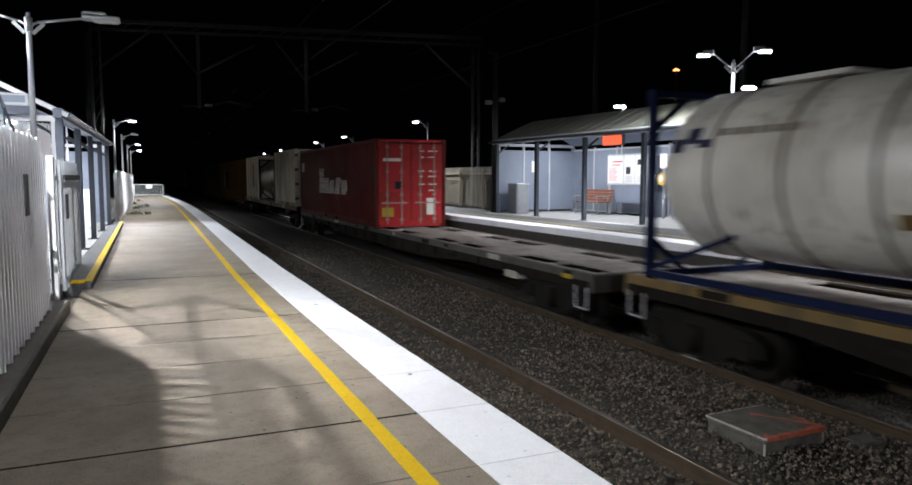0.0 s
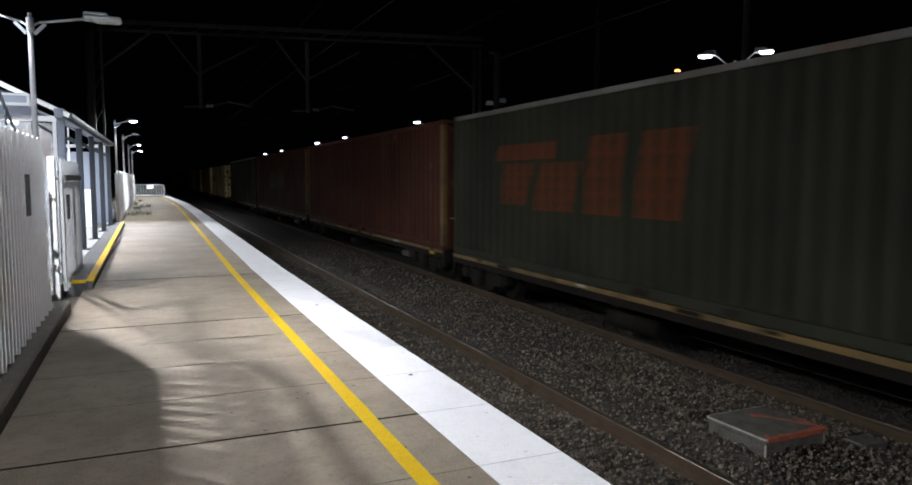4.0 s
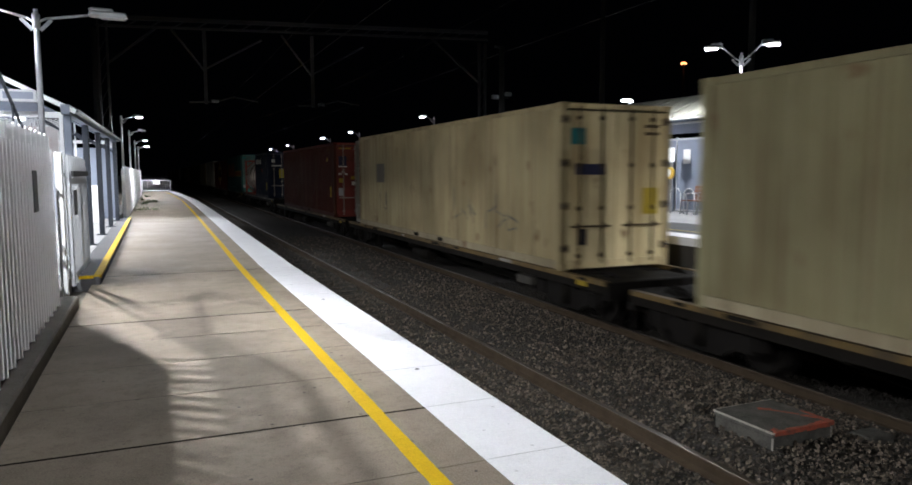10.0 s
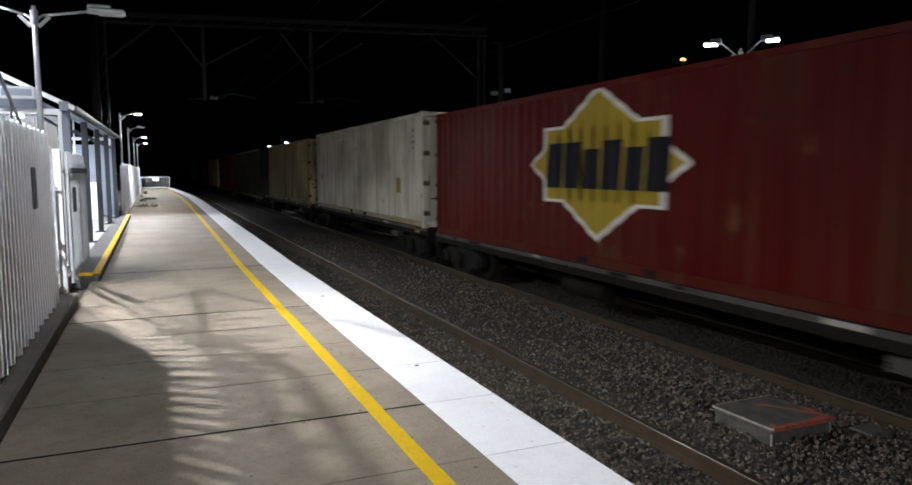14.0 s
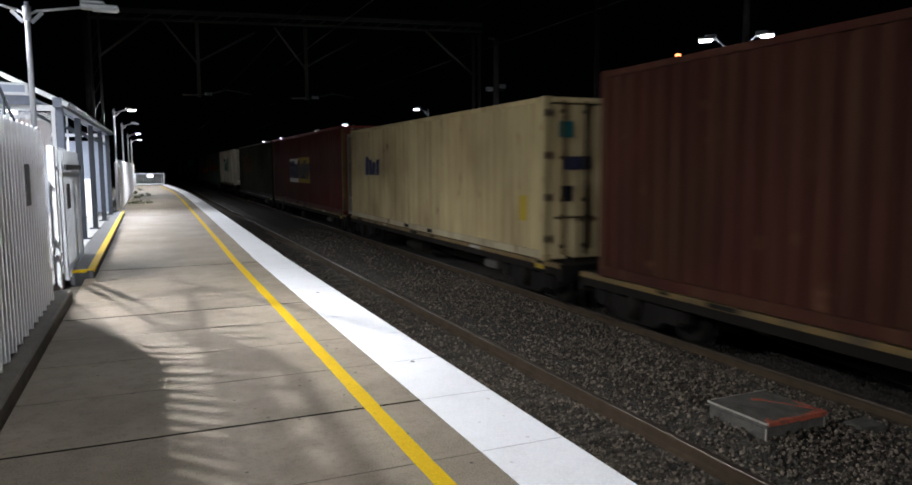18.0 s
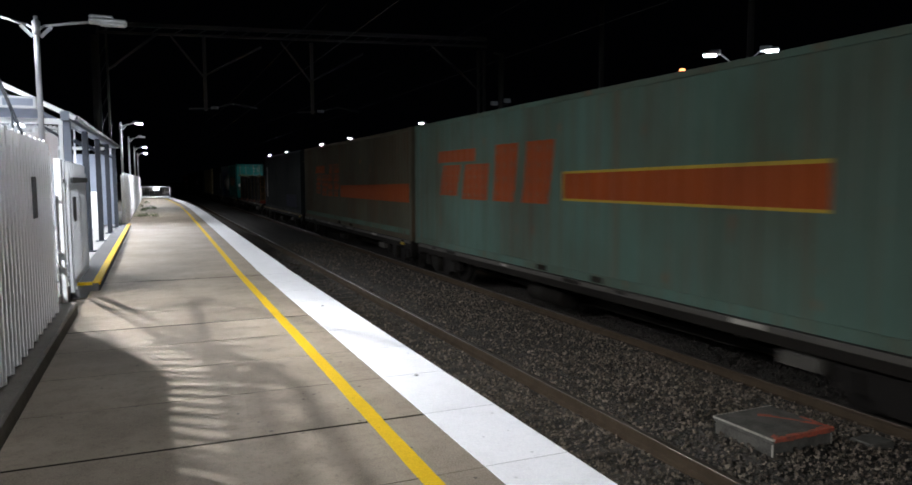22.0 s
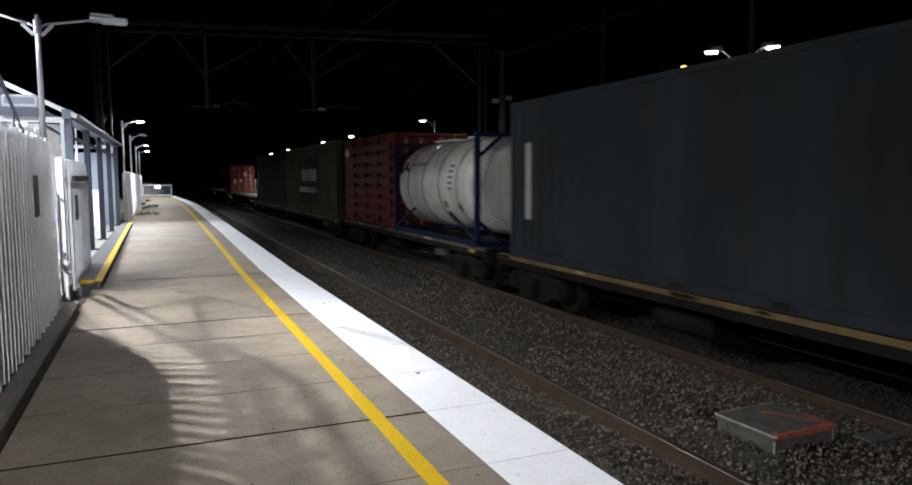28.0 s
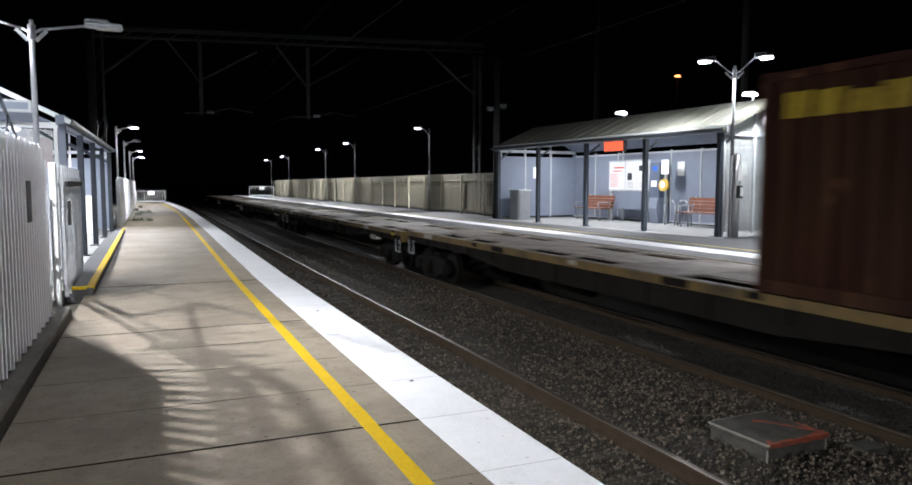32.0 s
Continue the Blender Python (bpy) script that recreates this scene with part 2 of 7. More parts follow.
M["green_led"] = glow("lit_green_lamp", (0.05, 1.0, 0.35), 2.0)
M["blue_led"] = glow("lit_blue_help_panel", (0.05, 0.25, 1.0), 2.5)
M["city"] = glow("lit_distant_window", (0.8, 0.85, 1.0), 1.5)
M["glass"] = glass("window_glass")
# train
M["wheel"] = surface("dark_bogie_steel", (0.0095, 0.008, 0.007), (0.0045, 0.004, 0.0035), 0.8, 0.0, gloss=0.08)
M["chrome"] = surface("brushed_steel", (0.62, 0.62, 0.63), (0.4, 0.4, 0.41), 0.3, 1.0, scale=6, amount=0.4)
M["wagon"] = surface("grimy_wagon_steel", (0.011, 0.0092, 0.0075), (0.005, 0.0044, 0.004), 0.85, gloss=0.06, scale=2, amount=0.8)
M["deck"] = surface("worn_brown_deck", (0.27, 0.235, 0.215), (0.1, 0.065, 0.05), 0.75, scale=1.6, amount=0.85)
M["sill_yellow"] = surface("worn_yellow_sill", (0.115, 0.07, 0.016), (0.024, 0.018, 0.012), 0.7, scale=2.2, amount=1.0)
M["sill_pale"] = surface("worn_pale_sill", (0.045, 0.04, 0.032), (0.02, 0.017, 0.014), 0.7, scale=1.7, amount=0.9)
M["white_board"] = surface("dirty_white_plate", (0.3, 0.28, 0.24), (0.12, 0.105, 0.085), 0.6)


RUST = (0.13, 0.065, 0.035)
GRIME = (0.03, 0.027, 0.022)


def paint(name, base, stain=None, rough=0.5, streak=2.2, amount=0.7):
    M[name] = surface(name, base, stain, rough, 0.0, 0.45, 25.0, streak, amount, 0.1, 0.15, gloss=0.3 if "tank" in name else 0.03)
    if "mark" not in name and "frame" not in name and "rod" not in name:
        rusty(M[name], 3.0, 0.72 if "tank" in name else 0.655 if "box" in name else 0.63, GRIME if name in ("blue_box", "grey_box", "slate_box", "dark_green_box", "teal_box", "olive_box") else RUST)


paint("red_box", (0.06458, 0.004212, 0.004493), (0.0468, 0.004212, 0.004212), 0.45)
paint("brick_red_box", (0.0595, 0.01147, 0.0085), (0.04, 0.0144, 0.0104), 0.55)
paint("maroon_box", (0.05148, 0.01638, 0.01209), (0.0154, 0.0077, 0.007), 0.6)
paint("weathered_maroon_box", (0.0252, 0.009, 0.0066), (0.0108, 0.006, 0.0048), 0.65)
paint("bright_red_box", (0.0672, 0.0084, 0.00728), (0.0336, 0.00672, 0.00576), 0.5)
paint("aged_cream_box", (0.378, 0.306, 0.162), (0.198, 0.135, 0.063), 0.55)
paint("white_box", (0.6, 0.57, 0.47), (0.27, 0.215, 0.14), 0.5, amount=0.8)
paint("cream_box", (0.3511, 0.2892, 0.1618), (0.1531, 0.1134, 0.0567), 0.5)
paint("rusty_buff", (0.56, 0.43, 0.2), (0.34, 0.18, 0.055), 0.65, amount=1.0)
rusty(M["rusty_buff"], 1.1, 0.54, (0.25, 0.14, 0.05))
paint("tan_box", (0.17, 0.122, 0.052), (0.07, 0.04, 0.015), 0.6)
paint("buff_box", (0.262, 0.24, 0.138), (0.165, 0.135, 0.068), 0.55)
# Door ends catch more light; that is painted into this lighter cream.
paint("cream_end_lit", (0.6, 0.5, 0.29), (0.3, 0.19, 0.07), 0.5, amount=0.9)
paint("base_white", (0.33, 0.285, 0.19), (0.15, 0.115, 0.065), 0.5)
paint("strip_buff", (0.25, 0.21, 0.135), (0.12, 0.09, 0.05), 0.55)
paint("dark_rod", (0.045, 0.035, 0.022), (0.08, 0.05, 0.022), 0.55)
paint("pale_steel", (0.24, 0.23, 0.195), (0.12, 0.1, 0.075), 0.55)
paint("rack_brown", (0.05, 0.03, 0.01), (0.02, 0.011, 0.004), 0.65)
paint("hinge_tan", (0.2, 0.16, 0.09), (0.08, 0.06, 0.04), 0.6)
paint("mark_scrawl", (0.1, 0.09, 0.075), (0.2, 0.17, 0.13), 0.6)
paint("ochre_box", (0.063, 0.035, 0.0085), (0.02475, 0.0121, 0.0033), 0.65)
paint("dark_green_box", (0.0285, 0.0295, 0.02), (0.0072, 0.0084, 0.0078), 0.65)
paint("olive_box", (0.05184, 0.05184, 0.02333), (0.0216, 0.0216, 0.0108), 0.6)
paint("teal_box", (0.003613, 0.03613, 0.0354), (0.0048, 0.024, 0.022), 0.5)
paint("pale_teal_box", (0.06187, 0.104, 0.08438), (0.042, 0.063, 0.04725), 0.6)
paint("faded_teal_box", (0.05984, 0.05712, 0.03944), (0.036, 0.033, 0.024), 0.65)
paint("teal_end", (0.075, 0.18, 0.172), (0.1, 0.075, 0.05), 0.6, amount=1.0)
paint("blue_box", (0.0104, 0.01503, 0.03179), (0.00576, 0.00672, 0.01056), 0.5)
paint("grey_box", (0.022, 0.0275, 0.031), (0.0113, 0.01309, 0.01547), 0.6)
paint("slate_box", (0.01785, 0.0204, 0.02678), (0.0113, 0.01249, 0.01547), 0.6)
paint("tank_white", (0.66, 0.65, 0.6), (0.38, 0.34, 0.27), 0.35)
paint("tank_cream", (0.52, 0.45, 0.27), (0.27, 0.21, 0.11), 0.35)
paint("frame_blue", (0.006, 0.01, 0.034), (0.006, 0.007, 0.012), 0.5)
paint("frame_red", (0.22, 0.0275, 0.01375), (0.075, 0.015, 0.01), 0.5)
paint("timber_load", (0.0085, 0.0078, 0.0045), (0.018, 0.015, 0.007), 0.85)
paint("dark_sheet", (0.01, 0.0105, 0.009), (0.014, 0.013, 0.01), 0.7)
# Lit copies of the red and teal side paints, brighter light in the colour.
paint("rust_red_end_lit", (0.1632, 0.03168, 0.02592), (0.0864, 0.0288, 0.0192), 0.55)
paint("red_end_lit", (0.3, 0.02, 0.025), (0.14, 0.015, 0.015), 0.5)
paint("teal_door_lit", (0.015, 0.2, 0.19), (0.015, 0.11, 0.1), 0.5)
paint("mark_white", (0.54, 0.52, 0.48), (0.4, 0.36, 0.32), 0.55)
paint("mark_orange", (0.2025, 0.04125, 0.009), (0.126, 0.0315, 0.014), 0.55)
paint("mark_worn_orange", (0.055, 0.026, 0.014), (0.03, 0.024, 0.017), 0.6)
paint("mark_faded_orange", (0.09, 0.028, 0.012), (0.045, 0.02, 0.012), 0.6)
paint("mark_yellow", (0.288, 0.2088, 0.0216), (0.21, 0.14, 0.035), 0.55)
paint("mark_dark", (0.0135, 0.0135, 0.018), (0.009, 0.009, 0.009), 0.55)
paint("mark_navy", (0.022, 0.025, 0.058), (0.04, 0.036, 0.045), 0.55)
paint("mark_teal", (0.01, 0.11, 0.11), (0.02, 0.07, 0.07), 0.55)
paint("mark_grey", (0.35, 0.35, 0.36), (0.2, 0.2, 0.2), 0.55)
paint("tank_band", (0.14, 0.125, 0.1), (0.07, 0.06, 0.05), 0.6)
# Top rail of green boxes: worn paint, lightened for the light it catches.
paint("worn_lit_grey", (0.13, 0.13, 0.12), (0.05, 0.05, 0.045), 0.6)
paint("mark_faded", (0.16, 0.16, 0.15), (0.07, 0.07, 0.065), 0.6)
paint("lock_rod", (0.2431, 0.215, 0.187), (0.132, 0.099, 0.066), 0.5)


# ---- mesh helpers ----
def box(bm, x0, x1, y0, y1, z0, z1, m=None):
    vs = [bm.verts.new((x, y, z)) for x in (x0, x1) for y in (y0, y1) for z in (z0, z1)]
    for f in ((0, 1, 3, 2), (4, 6, 7, 5), (0, 4, 5, 1), (2, 3, 7, 6), (0, 2, 6, 4), (1, 5, 7, 3)):
        bm.faces.new([vs[i] for i in f])
    if m is not None:
        for v in vs:
            v.co = m @ v.co
    return vs


def bevelled(bm, x0, x1, y0, y1, z0, z1, b=0.01, m=None):
    """A box with its vertical edges and top edges chamfered."""
    b = min(b, (x1 - x0) * 0.45, (y1 - y0) * 0.45, (z1 - z0) * 0.45)
    rings = []
    for inset, z in ((0, z0), (0, z1 - b), (b, z1)):
        a, c, d, e = x0 + inset, x1 - inset, y0 + inset, y1 - inset
        pts = [(a + b, d), (c - b, d), (c, d + b), (c, e - b), (c - b, e), (a + b, e), (a, e - b), (a, d + b)]
        rings.append([bm.verts.new((m @ Vector((*p, z))) if m else (*p, z)) for p in pts])
    for r, s in zip(rings, rings[1:]):
        for i in range(8):
            bm.faces.new((r[i], r[(i + 1) % 8], s[(i + 1) % 8], s[i]))
    bm.faces.new(rings[-1])
    bm.faces.new(rings[0][::-1])


def tube(bm, p, q, r, n=10, r2=None, caps=True):
    p, q = Vector(p), Vector(q)
    d = (q - p).normalized()
    a = d.orthogonal().normalized()
    b = d.cross(a)
    r2 = r if r2 is None else r2
    rings = []
    for c, rad in ((p, r), (q, r2)):
        rings.append([bm.verts.new(c + rad * (math.cos(2 * math.pi * i / n) * a + math.sin(2 * math.pi * i / n) * b)) for i in range(n)])
    fs = [bm.faces.new((rings[0][i], rings[0][(i + 1) % n], rings[1][(i + 1) % n], rings[1][i])) for i in range(n)]
    for f in fs:
        f.smooth = n > 6
    if caps:
        bm.faces.new(rings[0][::-1])
        bm.faces.new(rings[1])


def pipe(bm, pts, r, n=8):
    for p, q in zip(pts, pts[1:]):
        tube(bm, p, q, r, n)


def bar(bm, p, q, w, h):
    """A square-section bar from p to q."""
    p, q = Vector(p), Vector(q)
    d = (q - p).normalized()
    up = Vector((0, 0, 1)) if abs(d.z) < 0.9 else Vector((0, 1, 0))
    a = d.cross(up).normalized()
    b = a.cross(d).normalized()
    rings = [[bm.verts.new(c + sx * a * w / 2 + sz * b * h / 2) for sx, sz in ((-1, -1), (1, -1), (1, 1), (-1, 1))] for c in (p, q)]
    for i in range(4):
        bm.faces.new((rings[0][i], rings[0][(i + 1) % 4], rings[1][(i + 1) % 4], rings[1][i]))
    bm.faces.new(rings[0][::-1])
    bm.faces.new(rings[1])


def extrude_poly(bm, pts, axis, a0, a1):
    """A flat outline pulled along one axis. Points are given in the two other axes, in order."""
    def at(p, a):
        return {"x": (a, p[0], p[1]), "y": (p[0], a, p[1]), "z": (p[0], p[1], a)}[axis]
    r0 = [bm.verts.new(at(p, a0)) for p in pts]
    r1 = [bm.verts.new(at(p, a1)) for p in pts]
    n = len(pts)
    for i in range(n):
        bm.faces.new((r0[i], r0[(i + 1) % n], r1[(i + 1) % n], r1[i]))
    bm.faces.new(r0[::-1])
    bm.faces.new(r1)


def mesh_of(name, bm, material):
    bmesh.ops.recalc_face_normals(bm, faces=bm.faces)
    me = bpy.data.meshes.new(name)
    bm.to_mesh(me)
    bm.free()
    me.materials.append(M[material] if isinstance(material, str) else material)
    return me


def part(name, bm, material, parent=None, label=""):
    ob = new(name, mesh_of(name, bm, material))
    if parent is not None:
        ob.parent = parent
    return tagged(ob, label)


def made(name, material, parent, fn, label=""):
    bm = bmesh.new()
    fn(bm)
    return part(name, bm, material, parent, label)


def thing(name, label, category, group="", at=None, kind=""):
    ob = new(name)
    ob.empty_display_size = 0.2
    if at is not None:
        ob.matrix_basis = at
    return tagged(ob, label, category, group, kind)


def shared(name, me, parent, m=None):
    ob = new(name, me)
    ob.parent = parent
    if m is not None:
        ob.matrix_basis = m
    return ob


# ---- ground, tracks ----
RAIL_Z = -0.95
NEAR_C, FAR_C = 3.83, 7.99
gb = bmesh.new()
box(gb, -900, 900, -600, 1500, -2.2, -1.75)
ground = part("ground", gb, "soil")
tagged(ground, "dark bare ground under the station", "ground", kind="structure")
bb = bmesh.new()
ys = [-30 + 2.0 * i for i in range(116)]
prof = [(2.36, -1.1), (2.9, -1.11), (3.1, -1.112), (4.6, -1.112), (4.8, -1.07), (5.1, -0.97), (6.1, -0.96), (6.5, -1.0), (7.2, -1.09), (8.7, -1.09), (9.4, -1.1)]
rows_ = [[bb.verts.new((x, y, z + 0.025 * noise.noise((x * 1.3, y * 1.3, 0)))) for x, z in prof] for y in ys]
for r0, r1 in zip(rows_, rows_[1:]):
    for i in range(len(prof) - 1):
        bb.faces.new((r0[i], r0[i + 1], r1[i + 1], r1[i]))


def heap(x, y):
    """Stones banked up against the cable pit."""
    d = math.hypot(max(0.0, abs(x - 5.58) - 0.4), max(0.0, abs(y - 5.17) - 0.38))
    return 0.075 * math.exp(-(d / 0.3) ** 2)


cells = [[bb.verts.new((x, y, float(np.interp(x, *zip(*prof))) - 0.02 + heap(x, y))) for x in np.linspace(4.7, 6.5, 19)] for y in np.linspace(4.2, 6.2, 21)]
for r0, r1 in zip(cells, cells[1:]):
    for i in range(18):
        bb.faces.new((r0[i], r0[i + 1], r1[i + 1], r1[i]))
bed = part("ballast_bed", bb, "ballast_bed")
tagged(bed, "grey brown crushed stone ballast between the platforms", "ballast", kind="structure")


def rail(name, x):
    root = thing(name, "steel rail with a polished head and rusty sides", "rail", "rails of the two tracks", kind="structure")
    z = RAIL_Z
    made("rail_web", "rail_rust", root, lambda bm: extrude_poly(bm, [(x - .07, z - .16), (x + .07, z - .16), (x + .07, z - .145), (x + .012, z - .12), (x + .012, z - .045), (x + .035, z - .03), (x + .035, z - .006), (x - .035, z - .006), (x - .035, z - .03), (x - .012, z - .045), (x - .012, z - .12), (x - .07, z - .145)], "y", -30, 200))
    made("rail_head", "rail_top", root, lambda bm: extrude_poly(bm, [(x - .034, z - .006), (x + .034, z - .006), (x + .03, z), (x - .03, z)], "y", -30, 200))


for c in (NEAR_C, FAR_C):
    for s in (-0.7525, 0.7525):
        rail("rail", c + s)


def track_bed():
    root = thing("track", "concrete sleepers half buried in ballast", "sleepers", kind="structure")
    bm = bmesh.new()
    bevelled(bm, -1.25, 1.25, -0.12, 0.12, -0.1, 0.11, 0.03)
    me = mesh_of("sleeper", bm, "sleeper")
    for c in (NEAR_C, FAR_C):
        for i in range(90):
            shared("sleeper", me, root, pose(c, 1.0 + 0.62 * i, RAIL_Z - 0.16 - 0.105))


track_bed()


def loose_stones():
    """Crushed stones on the bed: rough eight-sided lumps in one mesh."""
    rng = np.random.default_rng(7)
    base = np.array([(1, 0, 0), (-1, 0, 0), (0, 1, 0), (0, -1, 0), (0, 0, 1), (0, 0, -1), (.6, .6, .6), (-.6, .6, .6), (.6, -.6, .6), (-.6, -.6, .6)])
    tris = [(4, 6, 7), (4, 7, 9), (4, 9, 8), (4, 8, 6), (6, 0, 2), (6, 2, 7), (7, 2, 1), (7, 1, 9), (9, 1, 3), (9, 3, 8), (8, 3, 0), (8, 0, 6), (0, 5, 2), (2, 5, 1), (1, 5, 3), (3, 5, 0)]
    spans = ((2.5, 7.0, 2.6, 9.0, 22000), (2.5, 7.1, 9.0, 16.0, 10000), (2.5, 7.1, 16.0, 30.0, 5000), (7.0, 9.3, 4.0, 16.0, 9000))
    bed_x, bed_z = zip(*prof)
    verts, faces = [], []
    for x0, x1, y0, y1, n in spans:
        xs, ys = rng.uniform(x0, x1, n), rng.uniform(y0, y1, n)
        big = 1.0 if y0 < 10 else 1.25
        for x, y in zip(xs, ys):
            if abs(abs(x - NEAR_C) - 0.7525) < 0.1 or abs(abs(x - FAR_C) - 0.7525) < 0.1 or (5.15 < x < 6.0 and 4.77 < y < 5.57) or (6.36 < x < 6.78 and 4.66 < y < 5.0):
                continue
            s = (0.008 + 0.019 * rng.uniform(0, 1) ** 2) * big
            q = base * rng.uniform(0.5, 1.45, base.shape) * s * np.array([1, 1, rng.uniform(0.6, 0.9)])
            a, b = rng.uniform(0, 6.28, 2)
            ca, sa, cb, sb = math.cos(a), math.sin(a), math.cos(b * 0.3), math.sin(b * 0.3)
            q = q @ np.array([[ca, -sa, 0], [sa, ca, 0], [0, 0, 1]]) @ np.array([[1, 0, 0], [0, cb, -sb], [0, sb, cb]])
            k = len(verts)
            verts.extend((q + (x, y, float(np.interp(x, bed_x, bed_z)) + heap(x, y) + 0.015 + 0.012 * rng.uniform(-1, 1))).tolist())
            faces.extend([(i + k, j + k, m + k) for i, j, m in tris])
    me = bpy.data.meshes.new("ballast_stones")
    me.from_pydata(verts, [], faces)
    me.materials.append(M["ballast"])
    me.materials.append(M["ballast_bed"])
    # Stones from the far track on take the bed's shaded colour.
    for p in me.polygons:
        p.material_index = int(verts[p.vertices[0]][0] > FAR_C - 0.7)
    tagged(new("ballast_stones", me), "loose grey brown crushed stones of the track bed", "stones", kind="stuff")


loose_stones()


# ---- platforms ----
EDGE = 2.27
FAR_EDGE, FAR_Z = 9.55, 0.40


def bow(y):
    """Sideways drift of the near platform edge: it bulges gently, then draws in towards its end."""
    return float(np.interp(y, (13, 17, 26, 38, 48, 56, 64, 73), (0, 0.045, 0.13, 0.22, 0.24, 0.12, -0.12, -0.42)))


def platform_near():
    root = thing("platform", "concrete station platform with a white edge and a yellow line", "platform", kind="structure")
    made("platform_wall", "kerb", root, lambda bm: (box(bm, -14, 2.17, -30, 58, -1.6, -0.12), box(bm, -14, 1.85, 58, 73, -1.6, -0.12)))
    slab_len = 1.02
    meshes = {}

    def slab(kind, x0, x1, z0, z1, length, mat_, gap):
        key = (kind, length)
        if key not in meshes:
            bm = bmesh.new()
            box(bm, x0, x1, gap / 2, length - gap / 2, z0, z1)
            meshes[key] = mesh_of(kind, bm, mat_)
        return meshes[key]
    bm = bmesh.new()
    box(bm, -0.93, 1.715, -0.0025, 0.0025, -0.1, 0.0025)
    joint = mesh_of("joint", bm, "joint_grey")
    bm = bmesh.new()
    box(bm, -0.93, 1.715, -0.009, 0.009, -0.1, 0.003)
    wide_joint = mesh_of("joint", bm, "tar")
    bm = bmesh.new()
    box(bm, 1.722, EDGE - 0.003, -0.003, 0.003, -0.1, 0.0055)
    edge_joint = mesh_of("joint", bm, "white_joint")
    k = 0
    y = 4.66 - 14 * slab_len
    while y < 72.5:
        n = slab_len if y < 13 else slab_len * 3
        if y > 13:
            for kind, x0, x1, z0, z1, mat_, gap in (("paving_slab", -0.93, 1.715, -0.12, 0.0, "slab", 0.006), ("coping_stone", 1.72, EDGE, -0.2, 0.004, "white_paint", 0.008)):
                bm = bmesh.new()
                left = [0.0 if x0 < 0 else bow(q) for q in (y, y + n)]
                a, b, c, d = (x0 + left[0], y + gap / 2), (x1 + bow(y), y + gap / 2), (x1 + bow(y + n), y + n - gap / 2), (x0 + left[1], y + n - gap / 2)
                extrude_poly(bm, [a, b, c, d], "z", z0, z1)
                part(kind, bm, mat_, root)
            k += 1
            y += n
            continue
        shared("paving_slab", slab("paving_slab", -0.93, 1.715, -0.12, 0.0, n, "slab", 0.005), root, pose(0, y, 0))
        shared("coping_stone", slab("coping_stone", 1.72, EDGE, -0.2, 0.004, n, "white_paint", 0.003), root, pose(0, y, 0))
        shared("joint", wide_joint if k % 4 == 2 else joint, root, pose(0, y, 0)) if k % 4 == 2 or y < 8 else None
        shared("joint", edge_joint, root, pose(0, y, 0))
        k += 1
        y += n
    def line(bm):
        """Hand-painted line with slightly wavering edges."""
        rows = []
        y = -20.0
        while y < 72:
            a = 1.30 + 0.006 * noise.noise((0, y * 1.7, 0)) + 0.004 * noise.noise((3, y * 9, 0))
            b = 1.41 + 0.006 * noise.noise((7, y * 1.7, 0)) + 0.004 * noise.noise((9, y * 9, 0))
            rows.append([bm.verts.new((a + bow(y), y, 0.0055)), bm.verts.new((b + bow(y), y, 0.0055))])
            y += 0.12 if y < 20 else 1.0
        for p, q in zip(rows, rows[1:]):
            bm.faces.new((p[0], p[1], q[1], q[0]))
    made("yellow_line", "yellow_paint", root, line)
    for yy in (5.62, 9.3):
        cover = made("screw_cover", "galv", root, lambda bm: tube(bm, (2.0, yy, 0.0), (2.0, yy, 0.008), 0.022, 12))
        made("slot", "tar", cover, lambda bm: tube(bm, (2.0, yy, 0.006), (2.0, yy, 0.0095), 0.011, 8))


platform_near()


def platform_far():
    root = thing("platform", "raised concrete platform with white edge beyond the tracks", "platform", kind="structure")
    made("platform_wall", "far_wall", root, lambda bm: box(bm, FAR_EDGE + 0.06, 26, -30, 92, -1.6, FAR_Z - 0.1))
    made("paving", "asphalt", root, lambda bm: box(bm, FAR_EDGE + 0.62, 26, -30, 92, FAR_Z - 0.1, FAR_Z))
    bm = bmesh.new()
    bevelled(bm, FAR_EDGE, FAR_EDGE + 0.615, 0.004, 3.056, FAR_Z - 0.16, FAR_Z + 0.004, 0.006)
    me = mesh_of("coping_stone", bm, "white_paint")
    for i in range(40):
        shared("coping_stone", me, root, pose(0, -30 + 3.06 * i, 0))
    made("yellow_line", "faded_yellow", root, lambda b: box(b, FAR_EDGE + 1.0, FAR_EDGE + 1.1, -30, 92, FAR_Z - 0.01, FAR_Z + 0.006))


platform_far()


